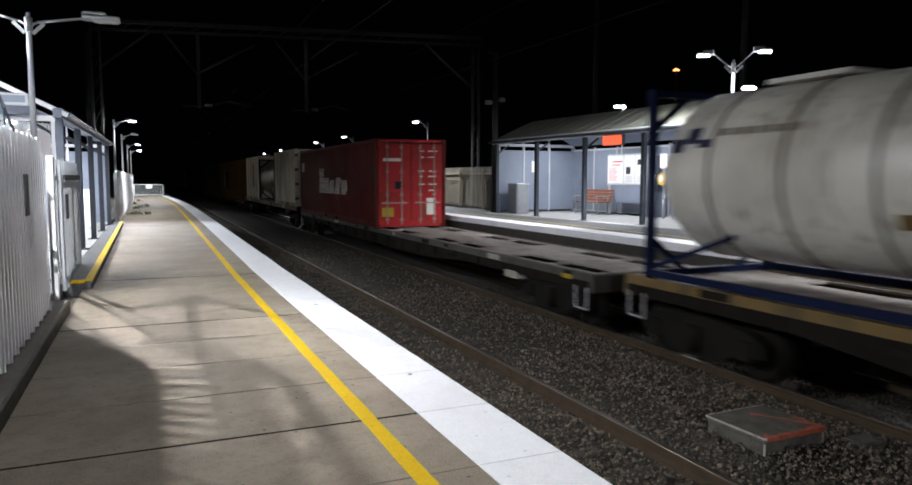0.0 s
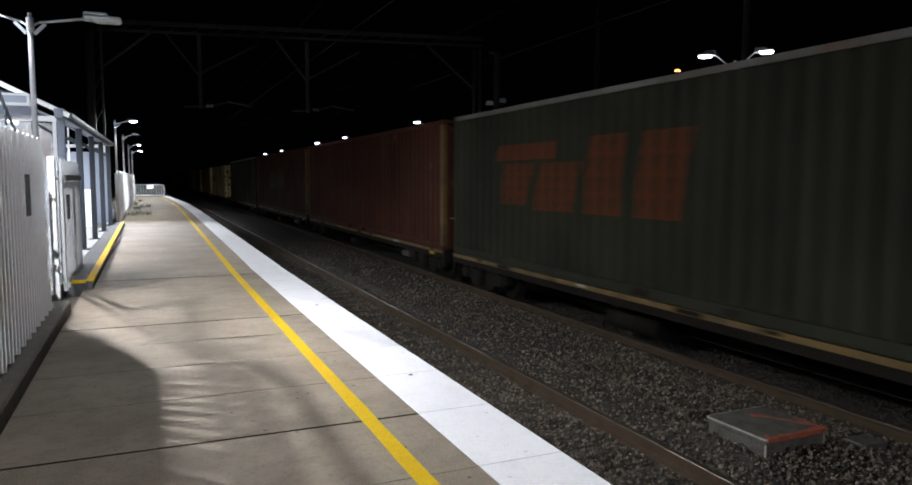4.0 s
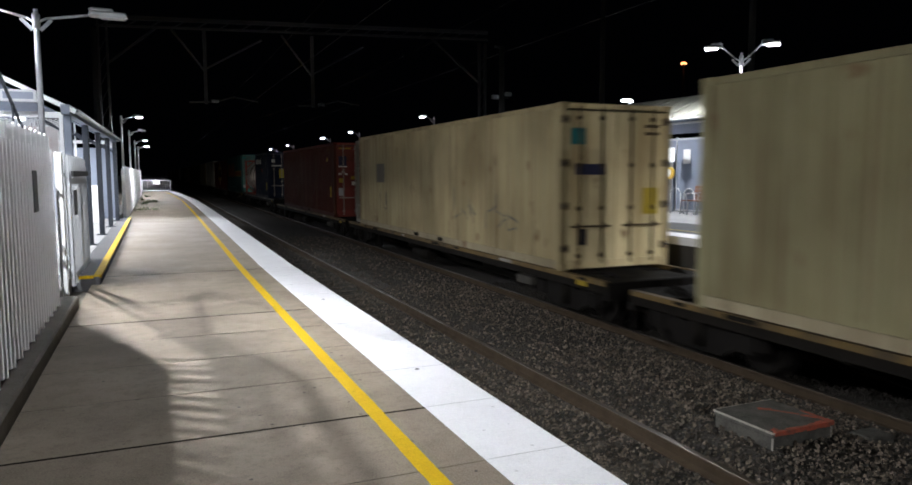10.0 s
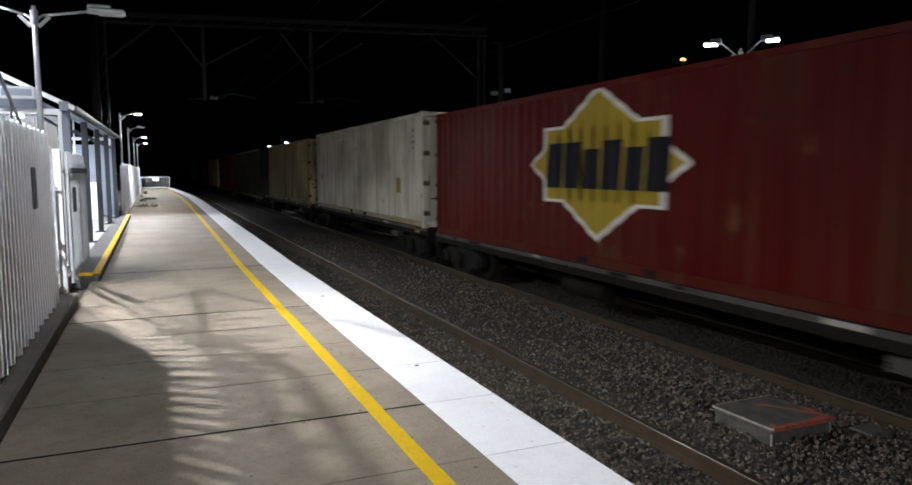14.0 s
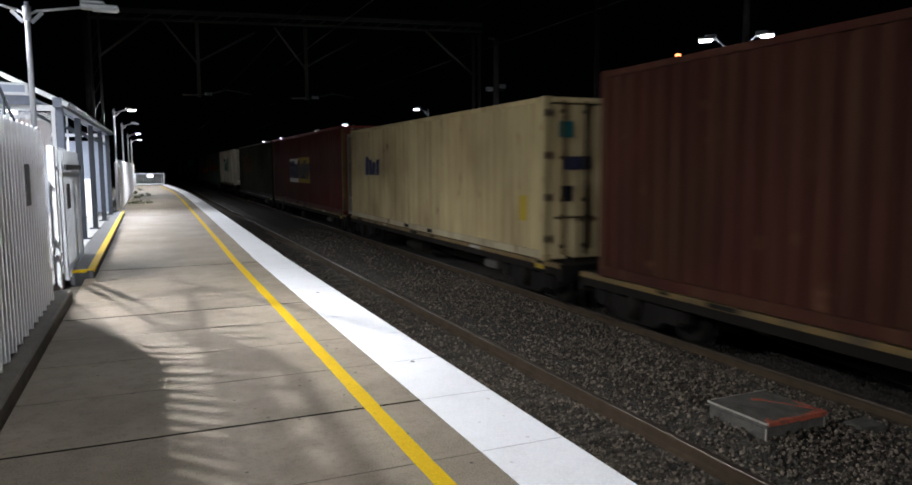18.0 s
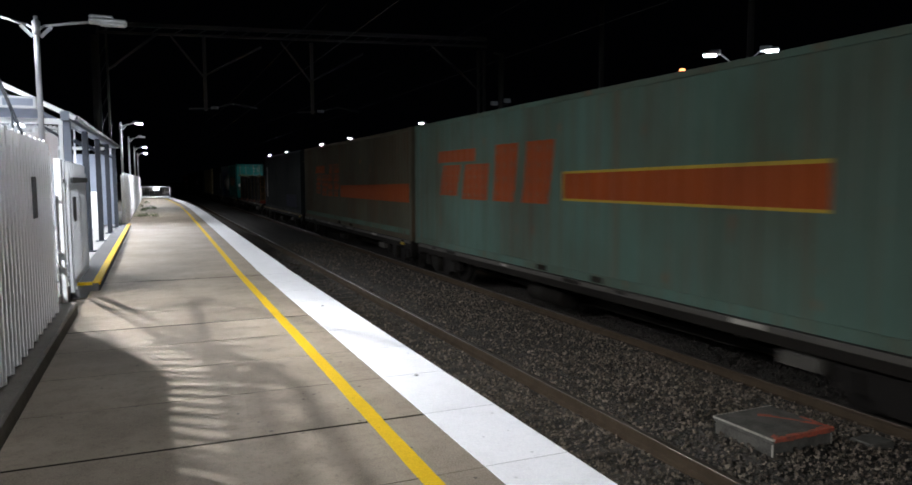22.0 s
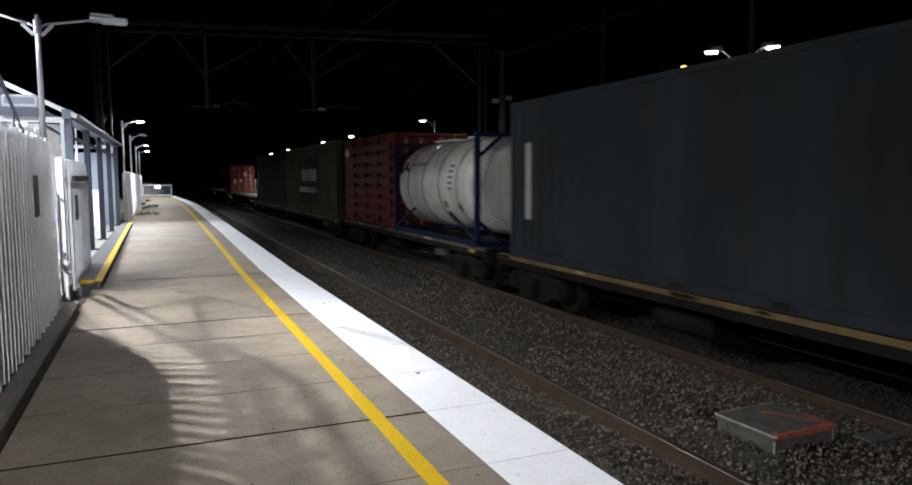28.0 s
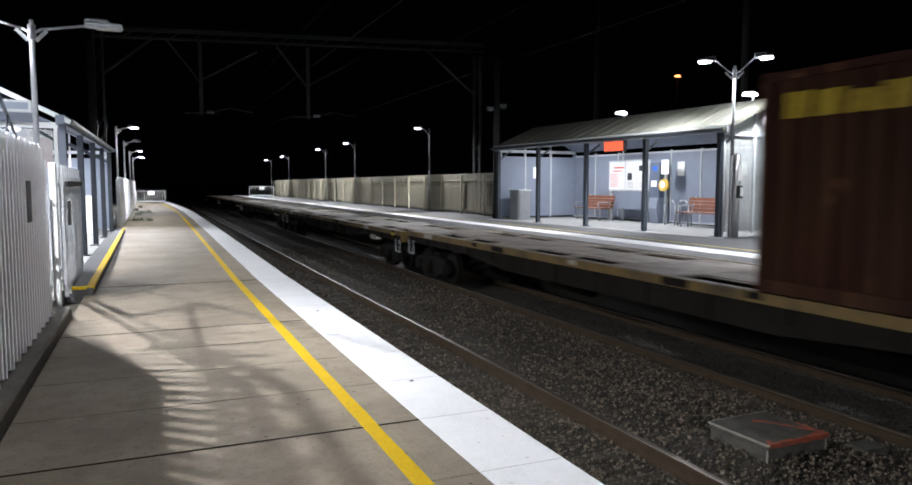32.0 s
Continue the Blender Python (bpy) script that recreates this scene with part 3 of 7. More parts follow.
# ---- lamp posts ----
def lamp_post(x, y, z, height, arms, power=1.0, label="", post="white_steel", turn=0.0, rise=0.09, slim=1.0, fine=False, ahead=1.0, across=0.0, skew=0.0, aim=-36):
    """arms: list of (sideways reach, lit)."""
    root = thing("street_lamp", label or "pale steel platform lamp post with a flat lamp head", "lamp post", "platform lamps", pose(x, y, z, 0, 0, turn))
    made("post", post, root, lambda bm: (tube(bm, (0, 0, 0), (0, 0, height * 0.5), 0.05 * slim, 12, 0.045 * slim), tube(bm, (0, 0, height * 0.5), (0, 0, height), 0.042 * slim, 12, 0.036 * slim), tube(bm, (0, 0, 0), (0, 0, 0.03), 0.13, 12)))
    made("cap", post, root, lambda bm: (tube(bm, (0, 0, height - 0.16), (0, 0, height + 0.05), 0.055 * slim, 12), tube(bm, (0, 0, height + 0.05), (0, 0, height + 0.12), 0.03, 8)))
    for reach, on in arms:
        s = 1 if reach > 0 else -1
        end = reach - s * 0.3
        size = 0.52 if fine and y < 20 else 0.4 * slim ** 0.5
        a = made("arm", post, root, lambda bm: (pipe(bm, [(0, 0, height - 0.08), (s * 0.12, 0, height - 0.01), (end, 0, height + rise)], 0.019), bar(bm, (s * 0.05, 0, height - 0.18), (s * 0.2, 0, height - 0.02), 0.012, 0.05)))
        zz = height + rise + 0.03
        h = made("lamp_head", "galv", root, lambda bm: (bevelled(bm, min(end, end + s * size), max(end, end + s * size), -0.13, 0.13, zz - 0.035, zz + 0.02, 0.02), bevelled(bm, min(end, end + s * size * 0.65), max(end, end + s * size * 0.65), -0.1, 0.1, zz + 0.03, zz + 0.075, 0.02)))
        made("lens", "led" if on else "galv", h, lambda bm: bevelled(bm, min(end + s * size * .3, end + s * size * 0.95), max(end + s * size * .3, end + s * size * 0.95), -0.1, 0.1, zz - 0.06, zz - 0.036, 0.005))
        if on:
            p = root.matrix_basis @ Vector((end + s * (0.3 if fine else 0.4), 0, zz - 0.07))
            street_light(p.x, p.y, p.z, POST_WATTS * power, fine, ahead, across, skew, aim)
    return root


lamp_post(-1.5, 12.3, 0.12, 3.83, [(1.0, False), (-0.8, True)], 0.17, "white double-armed lamp post beside the platform fence", post="lamp_paint", fine=True, ahead=0.1, across=0.42, skew=27, aim=-66)
for yy, on in ((33.0, True), (43.5, False), (56.0, True), (68.0, True)):
    lamp_post(-1.15, yy, 0.0, 3.95, [(0.75, on)], 0.27 if yy < 40 else 0.25, fine=yy < 40, label="pale single-armed lamp post on the near platform")
lamp_post(-1.5, -8.5, 0.0, 3.95, [(1.0, True), (-0.62, False)], 0.58, label="white double-armed lamp post beside the platform fence", fine=True, across=0.05)
lamp_post(12.63, 13.0, FAR_Z, 3.9, [(0.72, True), (-0.72, True)], 0.29, label="double-armed lamp post beside the far shelter", post="mast_grey", turn=-49, rise=0.27)
for yy in (32.3, 45.8, 54.2, 69.7, 80.3):
    lamp_post(12.45, yy, FAR_Z, 3.85, [(-0.7, True)], 0.28, post="mast_grey", slim=0.72, label="pale single-armed lamp post on the far platform")
for yy in (1.0, -11.0):
    lamp_post(12.63, yy, FAR_Z, 3.9, [(0.72, True), (-0.72, True)], 0.36, label="double-armed lamp post on the far platform")


# ---- fences, kerbs ----
def picket_fence(name, label, p0, p1, z, height, step, material, tops="spear", posts=2.4, group="fences", fill=0.475):
    """A palisade fence from p0 to p1: posts, two rails, separate pickets."""
    p0, p1 = Vector((*p0, 0)), Vector((*p1, 0))
    d = p1 - p0
    length = d.length
    ang = math.degrees(math.atan2(d.y, d.x))
    root = thing(name, label, "fence", group, pose(p0.x, p0.y, z, 0, 0, ang))
    for zz in (0.18, height * 0.84):
        made("fence_rail", material, root, lambda bm: box(bm, 0, length, 0.012, 0.05, zz - 0.025, zz + 0.025))
    bm = bmesh.new()
    w = step * (fill if step > 0.3 else 0.24 if step > 0.15 else 0.3)
    wide = step > 0.15 and tops == "spear"
    if tops == "spear":
        dp = 0.05 if wide else w * 0.3
        sec = [(-w, 0.0), (-w * 0.72, -dp * 0.25), (-w * 0.5, -dp), (w * 0.5, -dp), (w * 0.72, -dp * 0.25), (w, 0.0), (w * 0.8, 0.004), (-w * 0.8, 0.004)]
        extrude_poly(bm, sec, "z", 0.06, height - w)
        arch = [(-w * 0.95, height - w)] + [(-w * 0.95 * math.cos(math.pi * k / 8), height - w + w * 0.95 * math.sin(math.pi * k / 8)) for k in range(1, 8)] + [(w * 0.95, height - w)]
        extrude_poly(bm, arch, "y", -dp * (0.3 if wide else 0.8), 0.002)
    else:
        tube(bm, (0, 0, 0.06), (0, 0, height), 0.011, 6)
    me = mesh_of("picket", bm, material)
    n = int(length / step)
    for i in range(n):
        shared("picket", me, root, pose(step * (i + 0.5), 0, -0.13 if wide and i % 2 else 0.0))
    bm = bmesh.new()
    box(bm, -0.03, 0.03, 0.05, 0.11, -0.1, height * 0.95)
    me = mesh_of("post", bm, material)
    k = max(1, round(length / posts))
    for i in range(k + 1):
        shared("post", me, root, pose(length * i / k, 0, 0))
    return root


def kerb(name, label, x0, x1, y0, y1, z1, material="kerb", stripe=None):
    root = thing(name, label, "kerb", kind="structure")
    made("kerb_stone", material, root, lambda bm: bevelled(bm, x0, x1, y0, y1, -0.1, z1, 0.02))
    if stripe:
        made("yellow_edge", "yellow_paint", root, lambda bm: (box(bm, x1 - 0.1, x1 + 0.004, y0 + 0.01, y1, z1 - 0.035, z1 + 0.005), box(bm, x0, x1 - 0.1, y0 - 0.004, y0 + 0.09, z1 - 0.035, z1 + 0.005)))
    return root


kerb("kerb_near", "worn grey concrete kerb below the white fence", -1.32, -0.94, -6, 10.15, 0.13)
kerb("kerb_yellow", "concrete kerb with a yellow painted edge", -1.2, -0.80, 12.0, 28.2, 0.13, "asphalt", True)
made("kerb_bed", "soil", None, lambda bm: box(bm, -3.5, -1.32, -6, 10.1, -0.1, 0.08))
tagged(bpy.data.objects["kerb_bed"], "dark soil strip behind the kerb", "soil", kind="structure")
made("shelter_floor", "far_slab", None, lambda bm: box(bm, -6, -1.2, 10.15, 40, -0.1, 0.12))
tagged(bpy.data.objects["shelter_floor"], "pale concrete floor under the near shelter", "floor", kind="structure")

picket_fence("palisade_fence", "white steel palisade fence on a kerb beside the platform", (-1.12, -5), (-1.12, 9.5), 0.1, 2.02, 0.161, "white_steel")
# return of the fence towards the gate
gate = thing("gate", "white steel gate post standing at the fence end", "gate", at=pose(-1.18, 11.05, 0.1))
made("gate_post", "white_steel", gate, lambda bm: bevelled(bm, -0.045, 0.045, -0.045, 0.045, -0.1, 1.86, 0.01))
for zz in (0.4, 1.5):
    made("hinge", "galv", gate, lambda bm: box(bm, -0.02, 0.02, 0.045, 0.12, zz, zz + 0.06))
picket_fence("palisade_fence", "short white steel palisade panel beside the gate", (-1.14, 11.3), (-1.14, 14.3), 0.13, 1.82, 0.161, "white_trim", posts=1.5)
latch = thing("gate_rail_panel", "dark rail with a small dark notice on the fence panel", "notice", at=pose(-1.14, 11.3, 0.13))
made("rail", "dark_steel", latch, lambda bm: box(bm, 0.072, 0.1, 0.1, 2.6, 1.5, 1.58))
made("notice", "dark_print", latch, lambda bm: box(bm, 0.072, 0.085, 0.25, 0.62, 0.95, 1.3))
fence_sign = thing("fence_sign", "narrow dark notice strip on the white fence", "sign", at=pose(-1.07, 8.0, 1.2))
made("plate", "dark_print", fence_sign, lambda bm: bevelled(bm, 0, 0.012, -0.12, 0.12, 0.1, 0.5, 0.004))

picket_fence("palisade_fence", "white steel palisade fence along the back of the platform", (-0.95, 28.2), (-0.95, 63), 0.0, 1.95, 0.12, "white_steel")
picket_fence("palisade_fence", "grey steel palisade fence behind the far platform", (12.7, 24.2), (12.7, 52), FAR_Z, 1.75, 0.135, "aged_fence")
picket_fence("palisade_fence", "grey steel palisade fence behind the far platform", (12.7, 52.2), (12.7, 80), FAR_Z, 1.75, 0.135, "aged_fence")


def end_gate(x0, x1, y, z):
    root = thing("end_gate", "low white tubular barrier at the platform end with a sign", "gate", "platform end gates", pose(x0, y, z))
    w = x1 - x0
    made("frame", "white_steel", root, lambda bm: pipe(bm, [(0, 0, 0), (0, 0, 1.1), (w, 0, 1.1), (w, 0, 0)], 0.025))
    made("rail", "white_steel", root, lambda bm: tube(bm, (0, 0, 0.15), (w, 0, 0.15), 0.03))
    n = int(w / 0.2)
    for i in range(1, n):
        made("picket", "white_steel", root, lambda bm: tube(bm, (w * i / n, 0, 0.15), (w * i / n, 0, 1.1), 0.009, 6))
    made("sign", "poster", root, lambda bm: box(bm, w * 0.4, w * 0.62, -0.05, -0.035, 0.75, 1.05))


end_gate(-1.0, 1.4, 72.0, 0.0)
end_gate(9.75, 12.2, 77.6, FAR_Z)


# ---- foot of a stair behind the fence ----
stair = thing("footbridge_stair", "dark blue steel stair behind the fence, unseen parts shaped to cast shadow", "stair", at=pose(-1.32, 11.3, 0.08))


def flight(y):
    """Height of the stair's side plate, which climbs towards the viewer up to a level landing."""
    return min(1.62, 0.02 - 0.38 * y)


# Mostly out of view; solid plate and rails are shaped to cast the platform shadow.
TURN, END = -4.2, -14.0
for x in (0.0, -1.15):
    made("stringer", "blue_grey", stair, lambda bm: extrude_poly(bm, [(0, -0.05), (0, flight(0)), (TURN, flight(TURN)), (END, flight(END)), (END, -0.05)], "x", x - 0.02, x + 0.02))
    for up, w in ((0.42, 0.06), (0.6, 0.06), (1.3, 0.018)) if x == 0 else ((1.3, 0.018),):
        made("handrail" if up > 1 else "guard_rail", "blue_grey", stair, lambda bm: (bar(bm, (x, -0.4, flight(-0.4) + up), (x, TURN, flight(TURN) + up), 0.03, w), bar(bm, (x, TURN, flight(TURN) + up), (x, END, flight(END) + up), 0.03, w)))
    made("newel", "blue_grey", stair, lambda bm: box(bm, x - 0.025, x + 0.025, -0.42, -0.37, 0, 1.5))
for i in range(12):
    y = -0.8 - 0.9 * i
    made("baluster", "blue_grey", stair, lambda bm: tube(bm, (0, y, flight(y)), (0, y, flight(y) + 1.3), 0.012, 6))
for i in range(10):
    y = -0.25 - 0.42 * i
    made("tread", "galv", stair, lambda bm: box(bm, -1.13, -0.02, y - 0.2, y + 0.2, flight(y) - 0.06, flight(y) - 0.02))
made("landing", "galv", stair, lambda bm: box(bm, -1.13, -0.021, END, TURN - 0.25, flight(END) - 0.08, flight(END) - 0.03))
# Unseen lamp, added so the fence throws its shadow stripes over the platform.
yard = thing("street_lamp", "unseen lamp post behind the fence, added to cast shadow stripes", "lamp post", "platform lamps", pose(-3.7, 8.3, 0.08))
made("post", "lamp_paint", yard, lambda bm: tube(bm, (0, 0, 0), (0, 0, 4.45), 0.055, 12, 0.042))
yard_head = made("lamp_head", "galv", yard, lambda bm: bevelled(bm, -0.14, 0.4, -0.1, 0.1, 4.42, 4.5, 0.02))
made("lens", "led", yard_head, lambda bm: bevelled(bm, 0.06, 0.34, -0.08, 0.08, 4.4, 4.418, 0.004))
lamp_down("platform_lamp_light", -3.5, 8.3, 4.46, POST_WATTS * 1.1, 0.15, 140, tilt=35, turn=-90, deep=0.9)

# ---- waiting shelters ----
def shelter(root_name, label, at, mirror, bays, bay, depth, eave, ridge, roof_label):
    """Open-fronted gabled shelter. Local x: 0 at the front columns, depth at the back wall; y along it."""
    s = -1 if mirror else 1
    L = bays * bay
    trim = "white_steel" if mirror else "white_trim"
    root = thing(root_name, label, "shelter", "platform shelters", at)

    def X(a, b):
        return (min(s * a, s * b), max(s * a, s * b))
    for i in range(bays + 1):
        made("column", "wall_panel" if mirror and not i else "blue_grey", root, lambda bm: (bevelled(bm, *X(-0.06, 0.06), i * bay - 0.06, i * bay + 0.06, 0, eave, 0.008), bevelled(bm, *X(-0.13, 0.13), i * bay - 0.13, i * bay + 0.13, 0, 0.025, 0.005)))
        made("bracket", "blue_grey", root, lambda bm: bar(bm, (0, i * bay, eave - 0.35), (s * 0.5, i * bay, eave - 0.02), 0.05, 0.05))
    made("beam", "wall_panel" if mirror else trim, root, lambda bm: box(bm, *X(-0.07, 0.07), -0.25, L + 0.25, eave, eave + 0.16))
    mid = depth * 0.5
    roof = made("roof", "roof_sheet", root, lambda bm: extrude_poly(bm, [(s * -0.12, eave + 0.05), (s * mid, ridge), (s * (depth + 0.2), eave + 0.05), (s * (depth + 0.2), eave + 0.1), (s * mid, ridge + 0.06), (s * -0.12, eave + 0.1)], "y", -0.2, L + 0.3), roof_label)
    n = int((L + 0.5) / 0.6)
    slope = math.hypot(mid + 0.35, ridge - eave)
    for side in (0, 1):
        bm = bmesh.new()
        for i in range(n + 1):
            y = -0.18 + i * 0.6
            a = (s * -0.12, y, eave + 0.105) if side == 0 else (s * (depth + 0.2), y, eave + 0.105)
            bar(bm, a, (s * mid, y, ridge + 0.065), 0.025, 0.012)
        part("roof_ribs", bm, "roof_sheet", roof)
    made("gutter", "blue_grey", root, lambda bm: box(bm, *X(-0.2, -0.125), -0.2, L + 0.3, eave + 0.03, eave + 0.09))
    # gables
    for y in (-0.02, L + 0.02):
        made("barge_board", trim if mirror else "roof_sheet", root, lambda bm: (bar(bm, (s * -0.16, y - 0.19 * (y < 0), eave + 0.04), (s * mid, y - 0.19 * (y < 0), ridge + 0.02), 0.03, 0.08), bar(bm, (s * mid, y - 0.19 * (y < 0), ridge + 0.02), (s * (depth + 0.24), y - 0.19 * (y < 0), eave + 0.04), 0.03, 0.08)))
        made("tie_beam", trim, root, lambda bm: box(bm, *X(0, depth), y - 0.03, y + 0.03, eave - 0.06, eave + 0.04))
        for q in (depth / 3, depth * 2 / 3):
            made("king_post", trim, root, lambda bm: box(bm, *X(q - 0.025, q + 0.025), y - 0.025, y + 0.025, eave + 0.04, ridge - 0.36))
            made("frame_post", trim, root, lambda bm: box(bm, *X(q - 0.03, q + 0.03), y - 0.03, y + 0.03, 0.05, eave - 0.06))
        made("corner_post", "wall_panel", root, lambda bm: box(bm, *X(depth - 0.07, depth + 0.05), y - 0.06, y + 0.06, 0, eave - 0.06))
        made("frame_post", trim, root, lambda bm: box(bm, *X(0.07, 0.13), y - 0.03, y + 0.03, 0.05, eave - 0.06))
    # back wall panels
    k = bays * 2
    for i in range(k):
        y0, y1 = L * i / k, L * (i + 1) / k
        made("wall_panel", "wall_panel", root, lambda bm: box(bm, *X(depth - 0.02, depth + 0.02), y0 + 0.025, y1 - 0.025, 0.1, eave - 0.2))
    for i in range(k + 1):
        made("mullion", trim, root, lambda bm: box(bm, *X(depth - 0.045, depth + 0.03), L * i / k - 0.024, L * i / k + 0.024, 0.04, eave - 0.1))
    made("top_rail", trim, root, lambda bm: box(bm, *X(depth - 0.04, depth + 0.035), 0, L, eave - 0.2, eave - 0.14))
    made("bottom_rail", trim, root, lambda bm: box(bm, *X(depth - 0.04, depth + 0.035), 0, L, 0.05, 0.1))
    # far end wall
    for i in range(3):
        made("wall_panel", "wall_panel", root, lambda bm: box(bm, *X(depth * i / 3 + 0.03, depth * (i + 1) / 3 - 0.03), L - 0.02, L + 0.02, 0.1, eave - 0.2))
        made("mullion", trim, root, lambda bm: box(bm, *X(depth * i / 3 - 0.03, depth * i / 3 + 0.03), L - 0.035, L + 0.035, 0.04, eave))
    made("ceiling_lining", "wall_panel", root, lambda bm: extrude_poly(bm, [(s * 0.1, eave - 0.0), (s * mid, ridge - 0.06), (s * (depth - 0.1), eave - 0.0), (s * (depth - 0.1), eave + 0.02), (s * mid, ridge - 0.03), (s * 0.1, eave + 0.02)], "y", 0.05, L - 0.05))
    return root


# wire mesh of the near gable ends
def mesh_panel(root, x0, x1, y, z0, z1, material, step=0.06, rise=1.0):
    """Expanded metal: two sets of slanting strands. rise: height of a diamond over its width."""
    bm = bmesh.new()
    reach = (z1 - z0) / rise
    pitch = step / rise
    n = int((x1 - x0 + reach) / pitch)
    for i in range(n):
        c = x0 - reach + i * pitch
        a, b = max(x0, c), min(x1, c + reach)
        if b > a:
            bar(bm, (a, y, z0 + (a - c) * rise), (b, y, z0 + (b - c) * rise), 0.006, 0.011)
            bar(bm, (a, y + 0.008, z1 - (a - c) * rise), (b, y + 0.008, z1 - (b - c) * rise), 0.006, 0.011)
    return part("mesh_screen", bm, material, root, "white expanded metal screen")


EAVE = 2.5
SH_R = pose(12.55, 13.3, FAR_Z, 0, 0, 4.5)
sh_far = shelter("shelter", "open-fronted grey panelled platform shelter with gabled metal roof", SH_R, False, 4, 2.55, 3.45, EAVE, 3.35, "pale ribbed metal roof")
def gable_screens(root, s, depth, eave, ridge, material):
    """Fine perforated screens between the posts of the near gable."""
    for k in range(3):
        a, b = sorted((s * (depth * k / 3 + (0.14 if k == 0 else 0.04)), s * (depth * (k + 1) / 3 - 0.06)))
        mesh_panel(root, a, b, 0.0, 0.12, eave - 0.08, material, 0.036 if s > 0 else 0.034, 1.0 if s > 0 else 0.45)
    if s > 0:
        made("gable_glazing", "screen_grey", root, lambda bm: extrude_poly(bm, [(s * 0.12, eave + 0.05), (s * depth * 0.5, ridge - 0.1), (s * (depth - 0.12), eave + 0.05)], "y", 0.03, 0.036), "hazy pale gable glazing")


gable_screens(sh_far, 1, 3.45, EAVE, 3.35, "screen_wire")
cover = bmesh.new()
flaps = [[cover.verts.new((0.75 * i / 9, 0.09 * noise.noise((i * 0.7, j * 0.9, 3.0)), -0.33 * j / 4 - 0.12 * abs(i - 4.5) / 4.5 + 0.08 * noise.noise((i * 0.8, j, 7.0)))) for i in range(10)] for j in range(5)]
for r0, r1 in zip(flaps, flaps[1:]):
    for i in range(9):
        cover.faces.new((r0[i], r0[i + 1], r1[i + 1], r1[i]))
flap = part("plastic_sheet", cover, "poster")
flap.matrix_basis = SH_R @ pose(1.35, -0.08, 3.12)
tagged(flap, "crumpled pale plastic sheet hanging under the gable peak", "sheet")
SH_L = pose(-1.38, 14.6, 0.12, 0, 0, -1.1)
sh_near = shelter("shelter", "white framed platform shelter with blue-grey columns", SH_L, True, 4, 2.9, 3.4, 2.6, 3.55, "pale metal roof")
gable_screens(sh_near, -1, 3.4, 2.6, 3.55, "white_steel")
made("wall_screen", "brick", sh_near, lambda bm: box(bm, -1.0, -0.2, 0.25, 0.35, 1.85, 2.4), "red brick panel behind the screen")
made("service_box", "white_trim", sh_near, lambda bm: bevelled(bm, -0.95, -0.4, -0.4, -0.23, 2.78, 2.98, 0.02), "white box on the gable")
made("box_front", "wall_panel", sh_near, lambda bm: box(bm, -0.9, -0.45, -0.408, -0.401, 2.82, 2.94))
made("poster", "poster", sh_near, lambda bm: bevelled(bm, -0.72, -0.36, 10.5, 10.6, 0.02, 1.2, 0.01), "white upright panel on the shelter floor")
for root, sgn, L in ((SH_R, 1, 10.2), (SH_L, -1, 11.6)):
    for i in range(3):
        p = root @ Vector((sgn * 1.7, L * (i + 0.5) / 3, 0))
        z = p.z + 2.95
        tube_l = thing("tube_light", "lit white tube light under the shelter roof", "light", "shelter lights", Matrix.Translation((p.x, p.y, z)))
        made("housing", "white_steel", tube_l, lambda bm: bevelled(bm, -0.07, 0.07, -0.6, 0.6, -0.02, 0.04, 0.01))
        made("diffuser", "led_soft", tube_l, lambda bm: bevelled(bm, -0.05, 0.05, -0.58, 0.58, -0.06, -0.022, 0.01))
        lt = lamp_down("shelter_light", p.x, p.y, z - 0.08, SHELTER_WATTS * (1.25 if sgn > 0 else 3.2), 0.3, 170)


floor_pad = made("shelter_pad", "far_slab", sh_far, lambda bm: box(bm, -0.35, 3.6, -0.3, 10.5, -0.02, 0.012), "pale concrete floor slab")


def local(m, x, y, z=0, rz=0):
    return m @ pose(x, y, z, 0, 0, rz)


def bench(m, half=0.8):
    root = thing("bench", "brown slatted timber bench on a grey steel frame", "bench", "platform benches", m)
    for i in range(4):
        made("seat_slat", "wood", root, lambda bm: bevelled(bm, 0.08 + i * 0.115, 0.18 + i * 0.115, -half, half, 0.43, 0.46, 0.008))
    for i in range(4):
        mm = pose(0.56 + 0.03 * i, 0, 0.52 + i * 0.105, 0, 14, 0)
        made("back_slat", "wood", root, lambda bm: bevelled(bm, -0.013, 0.013, -half, half, -0.045, 0.045, 0.006, mm))
    for y in (-half * 0.78, half * 0.78):
        made("leg", "galv", root, lambda bm: (bar(bm, (0.1, y, 0), (0.16, y, 0.43), 0.05, 0.03), bar(bm, (0.52, y, 0), (0.5, y, 0.43), 0.05, 0.03), bar(bm, (0.06, y, 0.42), (0.56, y, 0.42), 0.05, 0.03), bar(bm, (0.53, y, 0.42), (0.7, y, 0.92), 0.05, 0.03)))
        made("armrest", "galv", root, lambda bm: pipe(bm, [(0.08, y, 0.42), (0.04, y, 0.64), (0.3, y, 0.66), (0.6, y, 0.62)], 0.018))


bench(local(SH_R, 2.3, 8.05))
bench(local(SH_R, 2.15, 2.7), 0.95)



